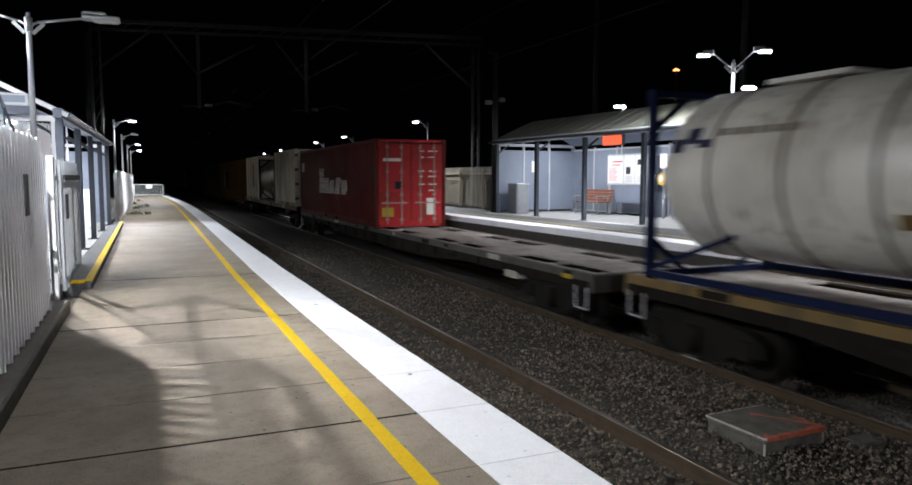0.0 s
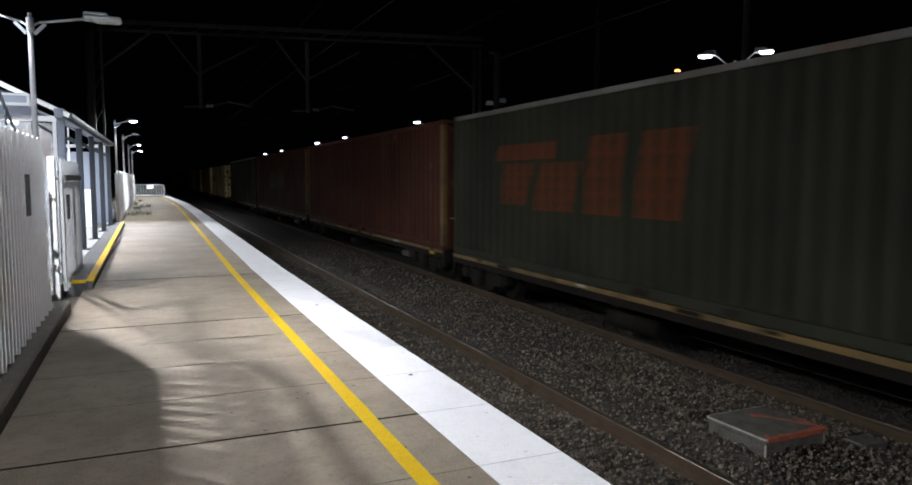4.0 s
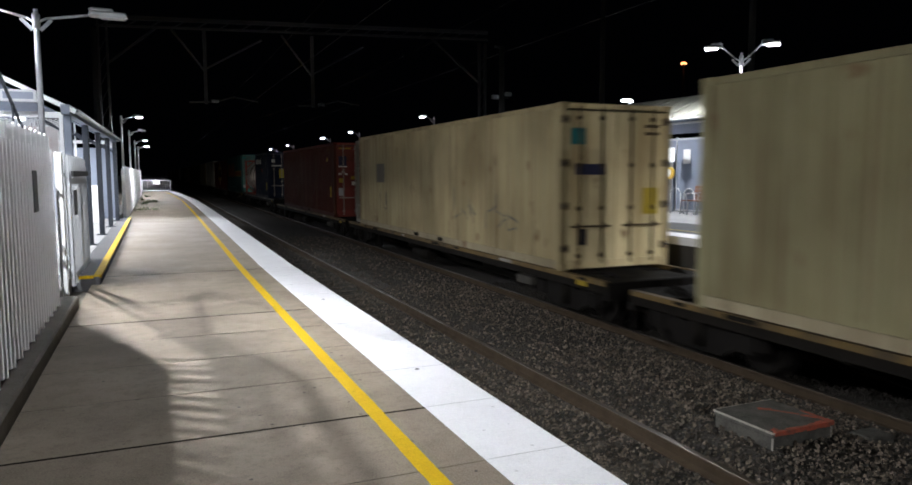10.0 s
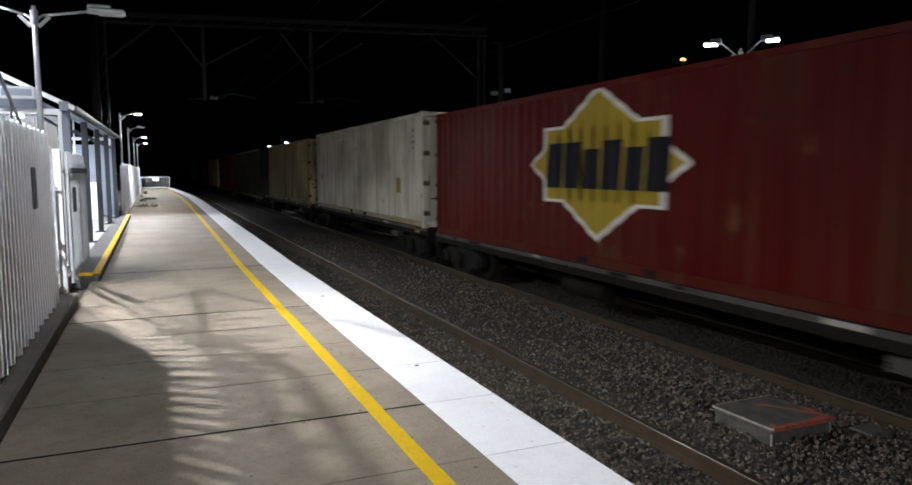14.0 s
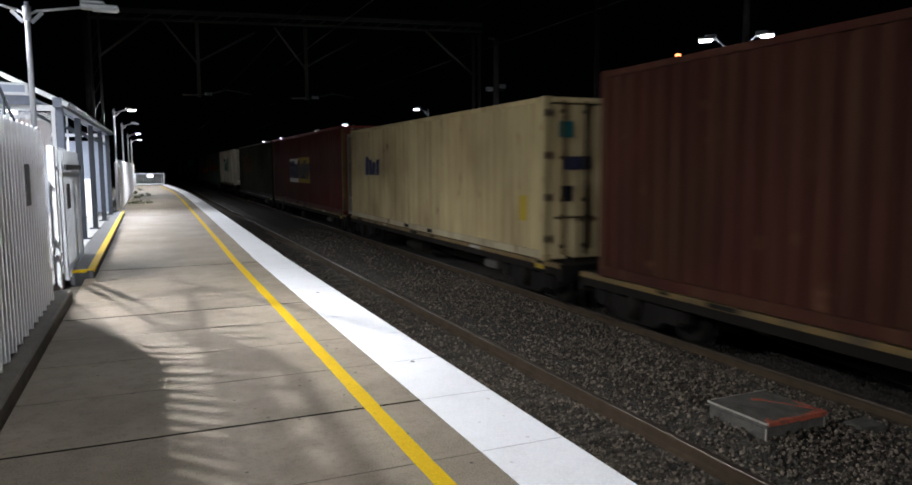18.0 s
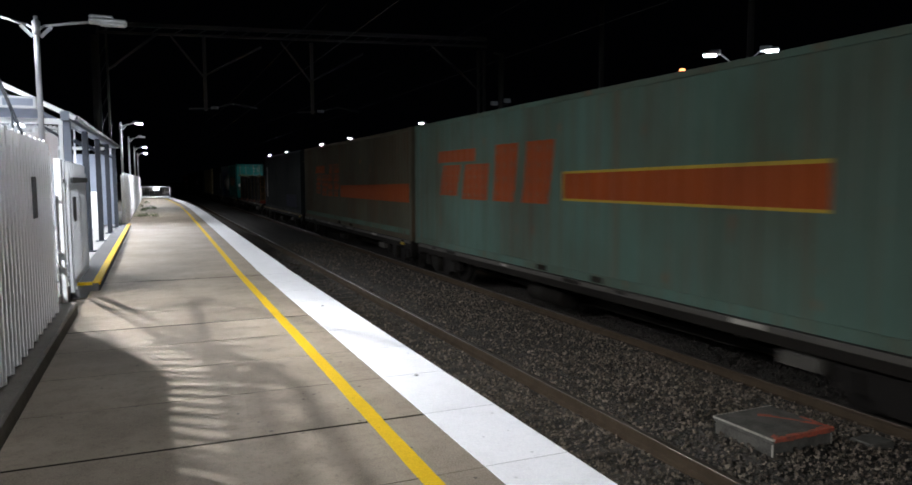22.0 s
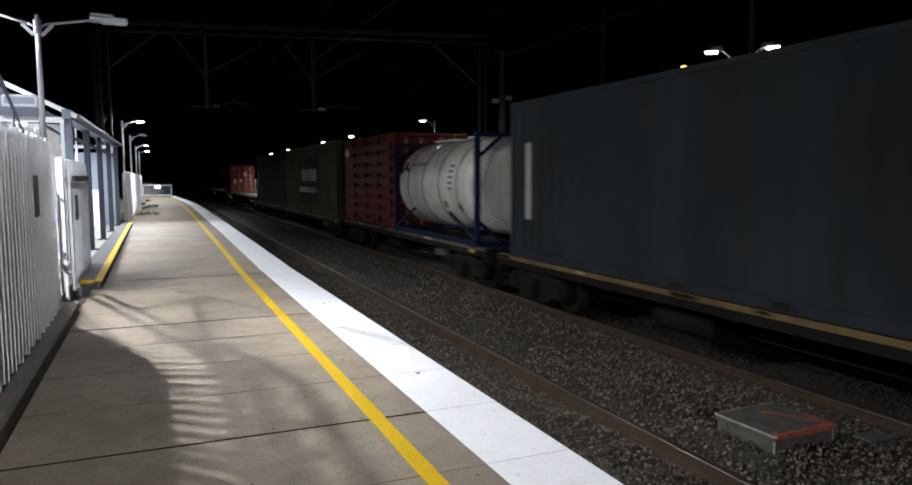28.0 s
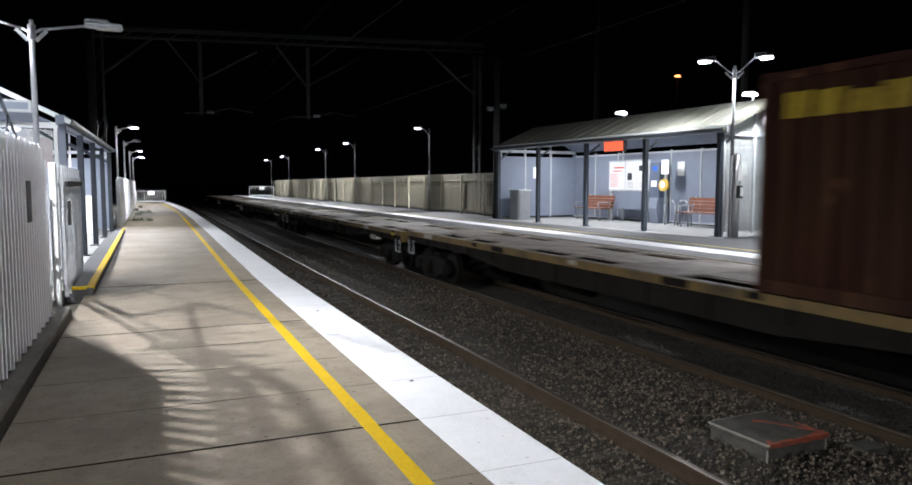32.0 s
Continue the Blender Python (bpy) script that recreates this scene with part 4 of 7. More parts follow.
def weed(x, y, spread, n, seed):
    """A low tuft of thin bent blades."""
    r = random.Random(seed)
    bm = bmesh.new()
    for i in range(n):
        a, d, h = r.uniform(0, 6.28), r.uniform(0, spread), r.uniform(0.08, 0.3)
        p = Vector((d * math.cos(a) * 1.4, d * math.sin(a), 0))
        lean = Vector((r.uniform(-0.2, 0.2), r.uniform(-0.2, 0.2), h))
        w = Vector((0.012, 0.006, 0))
        v = [bm.verts.new(q) for q in (p - w, p + w, p + lean * 0.6 + w * 0.7, p + lean * 0.6 - w * 0.7, p + lean + Vector((lean.x, lean.y, -0.02)))]
        bm.faces.new((v[0], v[1], v[2], v[3]))
        bm.faces.new((v[3], v[2], v[4]))
    ob = part("weed", bm, "weed")
    ob.location = (x, y, 0)
    tagged(ob, "low dark green weed tuft growing from the platform edge joint", "weed", "weeds on the platform")


for k, (x, y) in enumerate(((-0.7, 36.0), (-0.4, 36.2), (-0.05, 36.0), (-0.6, 43.0), (-0.35, 45.5), (0.0, 46.0), (-0.7, 50.0), (-0.5, 57.0))):
    weed(x, y, 0.16, 26, k)

board = thing("notice_board", "white framed notice board with posters on legs", "notice board", at=local(SH_R, 2.95, 6.6))
made("frame", "white_trim", board, lambda bm: bevelled(bm, 0, 0.1, -1.0, 1.0, 1.05, 2.1, 0.01))
for i, w in enumerate((0.8, 0.52, 0.5)):
    y1 = 0.96 - (0, 0.84, 1.4)[i]
    sheet_ = made("poster", "poster", board, lambda bm: box(bm, -0.008, -0.002, y1 - w, y1, 1.1, 2.05), "white printed timetable poster")
    if i == 0:
        made("poster_header", "red_print", sheet_, lambda bm: (box(bm, -0.012, -0.009, y1 - w * 0.95, y1 - w * 0.3, 1.83, 1.87), box(bm, -0.012, -0.009, y1 - w * 0.8, y1 - w * 0.25, 1.72, 1.75)))
        for k in range(8):
            made("poster_line", "pink_print", sheet_, lambda bm: box(bm, -0.012, -0.009, y1 - w * (0.5 + 0.06 * (k % 3)), y1 - 0.06, 1.2 + k * 0.06, 1.225 + k * 0.06))
    else:
        made("poster_picture", "dark_print" if i == 1 else "blue_grey", sheet_, lambda bm: box(bm, -0.012, -0.009, y1 - w * 0.62, y1 - w * 0.2, 1.42 if i == 1 else 1.72, 1.66 if i == 1 else 1.9))
        for k in range(5):
            made("poster_line", "grey_print", sheet_, lambda bm: box(bm, -0.012, -0.009, y1 - w * 0.85, y1 - w * 0.15 - 0.05 * (k % 2), 1.16 + k * 0.045, 1.175 + k * 0.045))
made("lower_panel", "wall_panel", board, lambda bm: box(bm, 0.02, 0.06, -0.78, 0.8, 0.45, 1.04))
for y in (-0.9, 0.9):
    made("leg", "white_trim", board, lambda bm: box(bm, 0.01, 0.08, y - 0.04, y + 0.04, 0, 1.05))

machine = thing("ticket_machine", "blue-grey ticket machine with a small screen", "machine", at=local(SH_R, 2.9, 5.3))
made("body", "machine_grey", machine, lambda bm: bevelled(bm, 0, 0.4, -0.22, 0.22, 0.85, 2.0, 0.03))
made("base", "wall_panel", machine, lambda bm: extrude_poly(bm, [(0.05, 0), (0.45, 0), (0.45, 0.85), (0.0, 0.85), (-0.06, 0.5)], "y", -0.18, 0.18))
made("screen", "blue_print", machine, lambda bm: box(bm, -0.01, 0.0, -0.13, 0.05, 1.72, 1.86))
made("keypad", "poster", machine, lambda bm: box(bm, -0.012, 0.0, -0.12, 0.12, 1.2, 1.4))

case = thing("equipment_case", "round yellow help case on a white post", "equipment", at=local(SH_R, 2.9, 4.8))
made("post", "galv", case, lambda bm: box(bm, 0.0, 0.06, -0.04, 0.04, 0, 1.6))
made("case", "yellow_case", case, lambda bm: tube(bm, (-0.1, 0, 1.25), (0.0, 0, 1.25), 0.19, 18))
made("dial", "poster", case, lambda bm: tube(bm, (-0.115, 0, 1.27), (-0.1, 0, 1.27), 0.11, 14))
made("poster", "poster", case, lambda bm: box(bm, -0.02, 0.0, -0.16, 0.16, 1.6, 2.05))
for y, z0, z1, w in ((4.62, 1.55, 2.0, 0.15), (2.2, 1.55, 1.9, 0.13)):
    nt_ = thing("notice", "small white notice on the shelter wall", "notice", "wall notices", local(SH_R, 3.38, y))
    made("sheet", "poster", nt_, lambda bm: box(bm, 0.0, 0.012, -w, w, z0, z1))

end_notice = thing("notice", "small white notice on the shelter end wall", "notice", "wall notices", local(SH_R, 1.62, 10.17))
made("sheet", "poster", end_notice, lambda bm: box(bm, -0.13, 0.13, -0.012, 0.0, 1.5, 1.92))

rack = thing("bicycle_rack", "grey bent tube bicycle rack in the shelter", "rack", at=local(SH_R, 2.6, 4.0))
for i in range(2):
    made("hoop", "galv", rack, lambda bm: pipe(bm, [(0.0, -0.5 + i * 0.55, 0), (0, -0.5 + i * 0.55, 0.65), (0, -0.38 + i * 0.55, 0.78), (0, -0.2 + i * 0.55, 0.78), (0, -0.08 + i * 0.55, 0.65), (0, -0.08 + i * 0.55, 0)], 0.022))

cabinet = thing("cabinet", "grey steel cabinet beside the shelter end", "cabinet", at=local(SH_R, 0.55, 9.6))
made("body", "galv", cabinet, lambda bm: bevelled(bm, -0.25, 0.25, -0.3, 0.3, 0, 1.05, 0.015))
made("lid", "galv", cabinet, lambda bm: bevelled(bm, -0.27, 0.27, -0.32, 0.32, 1.05, 1.09, 0.015))
made("door", "galv", cabinet, lambda bm: bevelled(bm, -0.27, -0.251, -0.26, 0.26, 0.06, 1.0, 0.004))
made("side_panel", "galv", cabinet, lambda bm: box(bm, -0.21, 0.21, -0.315, -0.301, 0.06, 1.0))

sign = thing("destination_sign", "lit orange destination sign hanging from the shelter beam", "sign", at=local(SH_R, -0.05, 3.73))
made("case", "dark_steel", sign, lambda bm: bevelled(bm, -0.06, 0.06, -0.42, 0.42, 2.2, 2.5, 0.01))
made("display", "orange_sign", sign, lambda bm: box(bm, -0.072, -0.061, -0.4, 0.4, 2.22, 2.48))

pole = thing("card_reader_pole", "silver pole with a card reader and a blue panel", "card reader", "card reader poles", local(SH_R, 0.12, -0.4))
made("post", "chrome", pole, lambda bm: (tube(bm, (0, 0, 0), (0, 0, 1.95), 0.075, 14), tube(bm, (0, 0, 1.95), (0, 0, 2.0), 0.075, 14, 0.03)))
made("reader", "dark_steel", pole, lambda bm: bevelled(bm, -0.08, 0.06, -0.16, -0.06, 0.95, 1.25, 0.02))
made("reader_face", "poster", pole, lambda bm: box(bm, -0.05, 0.03, -0.168, -0.161, 1.0, 1.2))
made("panel", "poster", pole, lambda bm: box(bm, -0.06, 0.06, -0.1, -0.078, 1.35, 1.75))
pole2 = copy_thing(pole, pose(15.4, 10.84, FAR_Z))
made("blue_panel", "blue_led", pole2, lambda bm: bevelled(bm, 0.03, 0.085, -0.1, -0.05, 1.35, 1.8, 0.01), "lit blue help panel")

# exit gate and far railings
eg = thing("exit_gate", "white tubular exit gate with a sign", "gate", at=pose(15.35, 11.4, FAR_Z))
made("gate_post", "white_steel", eg, lambda bm: bevelled(bm, -0.045, 0.045, -0.045, 0.045, 0, 1.85, 0.01))
for i in range(5):
    x = 0.18 + 0.28 * i + (0.35 if i > 1 else 0)
    made("hoop", "white_steel", eg, lambda bm: pipe(bm, [(x, 0, 0.05), (x, 0, 1.7), (x + 0.05, 0, 1.79), (x + 0.13, 0, 1.79), (x + 0.18, 0, 1.7), (x + 0.18, 0, 0.05)], 0.022))
for z in (0.25, 1.55):
    made("gate_rail", "white_steel", eg, lambda bm: box(bm, 0.06, 2.0, -0.02, 0.02, z - 0.03, z + 0.03))
es = made("exit_sign", "poster", eg, lambda bm: box(bm, 0.12, 0.5, -0.05, -0.03, 1.05, 1.3))
curve = bpy.data.curves.new("exit_text", "FONT")
curve.body, curve.size, curve.extrude, curve.align_x, curve.align_y = "EXIT", 0.17, 0.003, "CENTER", "CENTER"
tmp = new("exit_text_source", curve)
txt_mesh = bpy.data.meshes.new_from_object(tmp.evaluated_get(bpy.context.evaluated_depsgraph_get()))
bpy.data.objects.remove(tmp)
txt_mesh.materials.clear()
txt_mesh.materials.append(M["dark_print"])
txt = new("lettering", txt_mesh)
txt.parent = es
txt.matrix_basis = pose(0.31, -0.056, 1.175, 90, 0, 0)


def hoop_railing(p0, p1, z, height):
    p0, p1 = Vector((*p0, 0)), Vector((*p1, 0))
    d = p1 - p0
    root = thing("railing", "white hooped tubular railing behind the far platform", "railing", "railings", pose(p0.x, p0.y, z, 0, 0, math.degrees(math.atan2(d.y, d.x))))
    n = int(d.length / 0.2)
    bm = bmesh.new()
    pipe(bm, [(0, 0, 0.1), (0, 0, height - 0.05), (0.03, 0, height), (0.07, 0, height), (0.1, 0, height - 0.05), (0.1, 0, 0.1)], 0.011, 6)
    me = mesh_of("hoop", bm, "white_steel")
    for i in range(n):
        shared("hoop", me, root, pose(0.05 + d.length * i / n, 0, 0))
    for zz in (0.12, height - 0.14):
        made("rail", "white_steel", root, lambda bm: box(bm, 0, d.length, -0.014, 0.014, zz - 0.02, zz + 0.02))
    for i in range(int(d.length / 1.4) + 2):
        made("post", "white_steel", root, lambda bm: box(bm, min(i * 1.4, d.length) - 0.025, min(i * 1.4, d.length) + 0.025, -0.03, 0.03, 0, height))


hoop_railing((16.05, 14.6), (17.5, 14.2), FAR_Z, 0.9)
hoop_railing((17.5, 14.2), (26.0, 13.4), FAR_Z, 0.9)

# pit box between the tracks and the flat stone beside it
pit = thing("cable_pit", "weathered concrete cable pit with orange spray marks on its edges", "cable pit", at=pose(5.58, 5.17, -1.1, 0, 0, 1.5))
made("wall", "pit", pit, lambda bm: bevelled(bm, -0.39, 0.39, -0.36, 0.36, 0, 0.31, 0.012))
lid = made("lid", "pit", pit, lambda bm: bevelled(bm, -0.4, 0.4, -0.375, 0.375, 0.31, 0.36, 0.012))
made("worn_edge", "pit_edge", lid, lambda bm: (bar(bm, (-0.398, -0.372, 0.349), (0.398, -0.372, 0.349), 0.018, 0.018), bar(bm, (-0.398, -0.372, 0.35), (-0.398, 0.372, 0.35), 0.016, 0.016), bar(bm, (-0.398, 0.37, 0.352), (0.398, 0.37, 0.352), 0.014, 0.014), bar(bm, (-0.39, -0.362, 0.05), (-0.39, -0.362, 0.3), 0.014, 0.014), bar(bm, (0.39, -0.362, 0.05), (0.39, -0.362, 0.3), 0.014, 0.014)))
rs = random.Random(4)
for k in range(13):
    x = -0.38 + 0.06 * k
    made("paint_mark", "orange_spray", lid, lambda bm: box(bm, x, x + 0.062, -0.384, -0.345 + rs.uniform(-0.012, 0.012) + 0.03 * (k > 9), 0.326 - rs.uniform(0, 0.012), 0.3635))
for p, q, w in (((0.02, 0.2), (0.13, 0.12), 0.06), ((0.12, 0.1), (0.26, -0.1), 0.03), ((0.25, -0.12), (0.37, -0.28), 0.05), ((0.37, -0.33), (0.375, -0.02), 0.035), ((-0.35, -0.33), (-0.28, -0.3), 0.05)):
    made("paint_mark", "orange_spray", lid, lambda bm: bar(bm, (*p, 0.3615), (*q, 0.3615), w, 0.004))
flat = made("flat_stone", "pit", None, lambda bm: bevelled(bm, 6.4, 6.74, 4.7, 4.96, -1.12, -0.95, 0.02))
tagged(flat, "flat grey concrete cover lying in the ballast", "cover")

# ---- overhead line ----
GY = 29.0


def strand(bm, pts, r, n=5):
    """One continuous wire along y."""
    rings = [[bm.verts.new((x + r * math.cos(2 * math.pi * i / n), y, z + r * math.sin(2 * math.pi * i / n))) for i in range(n)] for x, y, z in pts]
    for a, b in zip(rings, rings[1:]):
        for i in range(n):
            bm.faces.new((a[i], a[(i + 1) % n], b[(i + 1) % n], b[i]))


portal = thing("overhead_portal", "dark steel portal carrying the overhead line", "gantry", at=pose(0, GY, 0))
for x in (-1.5, 13.45):
    made("leg", "mast", portal, lambda bm: (bar(bm, (x - 0.14, 0, -1.2), (x - 0.14, 0, 7.3), 0.07, 0.16), bar(bm, (x + 0.14, 0, -1.2), (x + 0.14, 0, 7.3), 0.07, 0.16), [bar(bm, (x - 0.14, 0, 0.6 * k), (x + 0.14, 0, 0.6 * k + 0.6), 0.02, 0.04) for k in range(11)]))
made("beam", "mast", portal, lambda bm: (bar(bm, (-1.7, 0, 7.25), (13.7, 0, 7.78), 0.14, 0.14), bar(bm, (-1.7, 0, 6.95), (13.7, 0, 7.48), 0.09, 0.08), [bar(bm, (-1.5 + 0.8 * k, 0, 6.98 + 0.0275 * k), (-1.1 + 0.8 * k, 0, 7.22 + 0.0275 * k), 0.04, 0.04) for k in range(19)]))
made("knee_brace", "mast", portal, lambda bm: bar(bm, (11.1, 0, 7.35), (13.3, 0, 5.6), 0.06, 0.08))
made("knee_brace", "mast", portal, lambda bm: bar(bm, (0.3, 0, 7.0), (-1.4, 0, 5.6), 0.06, 0.08))
for x in (1.95, 6.0):
    made("drop_arm", "mast", portal, lambda bm: (bar(bm, (x, 0, 7.1), (x, 0, 4.3), 0.12, 0.12), bar(bm, (x - 1.2, 0, 7.05), (x, 0, 5.5), 0.06, 0.07), bar(bm, (x + 2.1, 0, 6.8), (x, 0, 5.6), 0.06, 0.07), pipe(bm, [(x - 0.6, 0, 4.35), (x + 0.3, 0, 4.4), (x + 1.0, 0, 4.6), (x + 1.9, 0, 4.45)], 0.03)))
    made("insulator", "galv", portal, lambda bm: [tube(bm, (x + 0.2 + 0.07 * k, 0, 4.42), (x + 0.23 + 0.07 * k, 0, 4.42), 0.06, 8) for k in range(4)])
for i, (x, z) in enumerate(((NEAR_C, 4.6), (NEAR_C, 5.6), (FAR_C, 4.6), (FAR_C, 5.6))):
    made("overhead_wire", "wire", None, lambda bm: strand(bm, [(x, y, z + (0.5 * ((y - 29) / 29) ** 2 if z > 5 and -35 < y < 95 else 0.0)) for y in range(-31, 120, 10)], 0.009, 5))
for ob in [o for o in scene.collection.objects if o.name.startswith("overhead_wire")]:
    tagged(ob, "thin dark overhead line wire above the track", "wire", "overhead wires")


def mast(x, y, h, label):
    root = thing("line_mast", label, "mast", "line masts", pose(x, y, FAR_Z))
    made("pole", "mast", root, lambda bm: tube(bm, (0, 0, -0.6), (0, 0, h), 0.14, 10, 0.09))
    return root


mast(18, 26.5, 10.5, "tall dark steel mast behind the far shelter")
mast(18, 18.1, 10.5, "tall dark steel mast behind the far shelter")
cctv = mast(12.0, 24.15, 5.9, "slim dark pole with camera heads")
made("crossarm", "mast", cctv, lambda bm: bar(bm, (-0.25, 0, 4.05), (0.3, 0, 4.05), 0.05, 0.05))
made("top_bracket", "mast", cctv, lambda bm: bar(bm, (-0.3, 0, 5.9), (0.05, 0, 5.85), 0.06, 0.08))
made("camera_head", "galv", cctv, lambda bm: (bevelled(bm, -0.4, -0.15, -0.08, 0.08, 4.0, 4.14, 0.02), bevelled(bm, 0.15, 0.38, -0.08, 0.08, 4.12, 4.26, 0.02)))
mast(-1.9, 31.0, 6.8, "dark steel mast behind the near shelter")

# far lights beyond the station
sod = thing("street_lamp", "distant sodium street lamp on a dark pole", "lamp post", at=pose(40, 47.4, -1.75))
made("post", "wire", sod, lambda bm: tube(bm, (0, 0, 0), (0, 0, 12.2), 0.12, 8, 0.07))
made("lamp_head", "sodium", sod, lambda bm: bevelled(bm, -0.24, 0.24, -0.16, 0.16, 12.18, 12.36, 0.08))
roof_lamp = thing("flood_lamp", "small lit flood lamp above the shelter roof", "lamp", "flood lamps", pose(14.85, 14.6, FAR_Z - 0.45))
made("post", "galv", roof_lamp, lambda bm: tube(bm, (0, 0, 0), (0, 0, 4.2), 0.03, 8))
made("head", "led_soft", roof_lamp, lambda bm: bevelled(bm, -0.3, 0.08, -0.1, 0.1, 4.07, 4.15, 0.03))
roof_lamp2 = copy_thing(roof_lamp, pose(15.05, 20.5, FAR_Z - 0.4))
hous = thing("house", "distant dark house with lit windows", "house", at=pose(60, 44, -1.75))
made("wall", "brick", hous, lambda bm: box(bm, -9, 9, 0, 8, 0, 3.5))
made("roof", "mast", hous, lambda bm: extrude_poly(bm, [(-0.5, 3.5), (4, 6), (8.5, 3.5)], "x", -9.5, 9.5))
for x, z in ((-7, 1.5), (-3, 2.0), (2, 1.4), (6, 2.1)):
    made("window", "city", hous, lambda bm: box(bm, x, x + 0.35, -0.06, 0, z, z + 0.3))
for x, y, z in ((34.0, 26.5, 2.6), (40.5, 31.4, 1.3), (41.6, 31.4, 1.3)):
    dl = thing("distant_lamp", "small distant white lamp on a thin dark pole", "lamp", "distant lamps", pose(x, y, -1.75))
    made("post", "dark_steel", dl, lambda bm: tube(bm, (0, 0, 0), (0, 0, z + 1.75), 0.04, 6))
    made("lamp_head", "city", dl, lambda bm: bevelled(bm, -0.1, 0.1, -0.08, 0.08, z + 1.75, z + 1.85, 0.03))


# ---- the goods train ----
# Local space of a container or wagon: y from 0 at its leading end backwards, x across, z from its base.
HALF = 1.22
PERIOD, DEPTH = 0.28, 0.05


def corr_profile(y0, y1, depth=DEPTH, period=PERIOD):
    """Breakpoints (y, inset) of a trapezoid corrugation from y0 to y1."""
    out = [(y0, 0.0)]
    n = max(1, int((y1 - y0) / period))
    p = (y1 - y0) / n
    for i in range(n):
        b = y0 + i * p
        out += [(b + 0.30 * p, 0.0), (b + 0.45 * p, depth), (b + 0.80 * p, depth), (b + 0.95 * p, 0.0)]
    out.append((y1, 0.0))
    return out


def sheet(bm, prof, z0, z1, side, off=0.0):
    """A folded sheet on the side x = side * HALF."""
    lo, hi = [], []
    for y, d in prof:
        x = side * (HALF - 0.012 - d + off)
        lo.append(bm.verts.new((x, y, z0)))
        hi.append(bm.verts.new((x, y, z1)))
    for i in range(len(prof) - 1):
        bm.faces.new((lo[i], lo[i + 1], hi[i + 1], hi[i]))


def slant_patch(bm, prof, quad, L, lift):
    """A painted slanting block. quad: a0, a1 at its foot, low and high z, sideways shift of its top."""
    a0, a1, z0, z1, shift = quad
    ys, ds = zip(*prof)
    m = max(1, int((a1 - a0) / 0.022))
    n = 4
    grid = []
    for j in range(n + 1):
        f = j / n
        row = []
        for i in range(m + 1):
            y = L - (a0 + shift * f + (a1 - a0) * i / m)
            row.append(bm.verts.new((-(HALF - 0.012 - float(np.interp(y, ys, ds)) + lift), y, z0 + (z1 - z0) * f)))
        grid.append(row)
    for r, q in zip(grid, grid[1:]):
        for i in range(m):
            bm.faces.new((r[i], r[i + 1], q[i + 1], q[i]))


def patch(bm, prof, quad, L, lift=0.005):
    """A painted mark on the near side that follows the folds. quad: reading positions a0, a1 from the rear end, then low and high z at both."""
    if len(quad) == 5:
        slant_patch(bm, prof, quad, L, lift)
        return
    a0, a1, l0, h0, l1, h1 = quad
    ya, yb = L - a1, L - a0
    pts = [(y, d) for y, d in prof if ya < y < yb]

    def inset(y):
        for (p, d), (q, e) in zip(prof, prof[1:]):
            if p <= y <= q:
                return d + (e - d) * (y - p) / max(1e-6, q - p)
        return 0.0
    pts = [(ya, inset(ya)), *pts, (yb, inset(yb))]
    lo, hi = [], []
    for y, d in pts:
        f = (L - y - a0) / (a1 - a0)
        x = -(HALF - 0.012 - d + lift)
        lo.append(bm.verts.new((x, y, l0 + (l1 - l0) * f)))
        hi.append(bm.verts.new((x, y, h0 + (h1 - h0) * f)))
    for i in range(len(pts) - 1):
        bm.faces.new((lo[i], lo[i + 1], hi[i + 1], hi[i]))


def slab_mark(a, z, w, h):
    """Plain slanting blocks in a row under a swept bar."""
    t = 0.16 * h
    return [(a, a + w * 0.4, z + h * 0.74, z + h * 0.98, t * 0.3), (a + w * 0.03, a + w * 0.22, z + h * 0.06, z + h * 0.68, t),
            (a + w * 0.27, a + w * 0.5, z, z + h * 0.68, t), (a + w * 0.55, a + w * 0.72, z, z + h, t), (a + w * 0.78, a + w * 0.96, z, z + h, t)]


def bars(a, z, w, h, n, duty=0.6):
    return [(a + w * i / n, a + w * (i + duty) / n, z, z + h, z, z + h) for i in range(n)]


def word(a, z, w, h, n, first=1.0):
    """Row of plain upright blocks with slightly uneven tops, the first one taller."""
    c = w / n
    return [(a + c * i, a + c * (i + 0.88), z, z + h * (first if i == 0 else 0.84 + 0.16 * (i % 2)), c * 0.12) for i in range(n)]


def scrawl(a, z, w, h, n, seed):
    """Loose thin strokes."""
    r = random.Random(seed)
    q = []
    for i in range(n):
        b = a + w * r.random()
        c, e = z + h * r.random() * 0.6, 0.03 + 0.02 * r.random()
        if r.random() < 0.5:
            q.append((b, b + 0.04, c, c + h * r.uniform(0.3, 0.6), c, c + h * r.uniform(0.3, 0.6)))
        else:
            d = r.uniform(-0.4, 0.4) * h
            q.append((b, b + w * 0.14, c, c + e, c + d, c + d + e))
    return q


def rect(a0, a1, z0, z1):
    return (a0, a1, z0, z1, z0, z1)


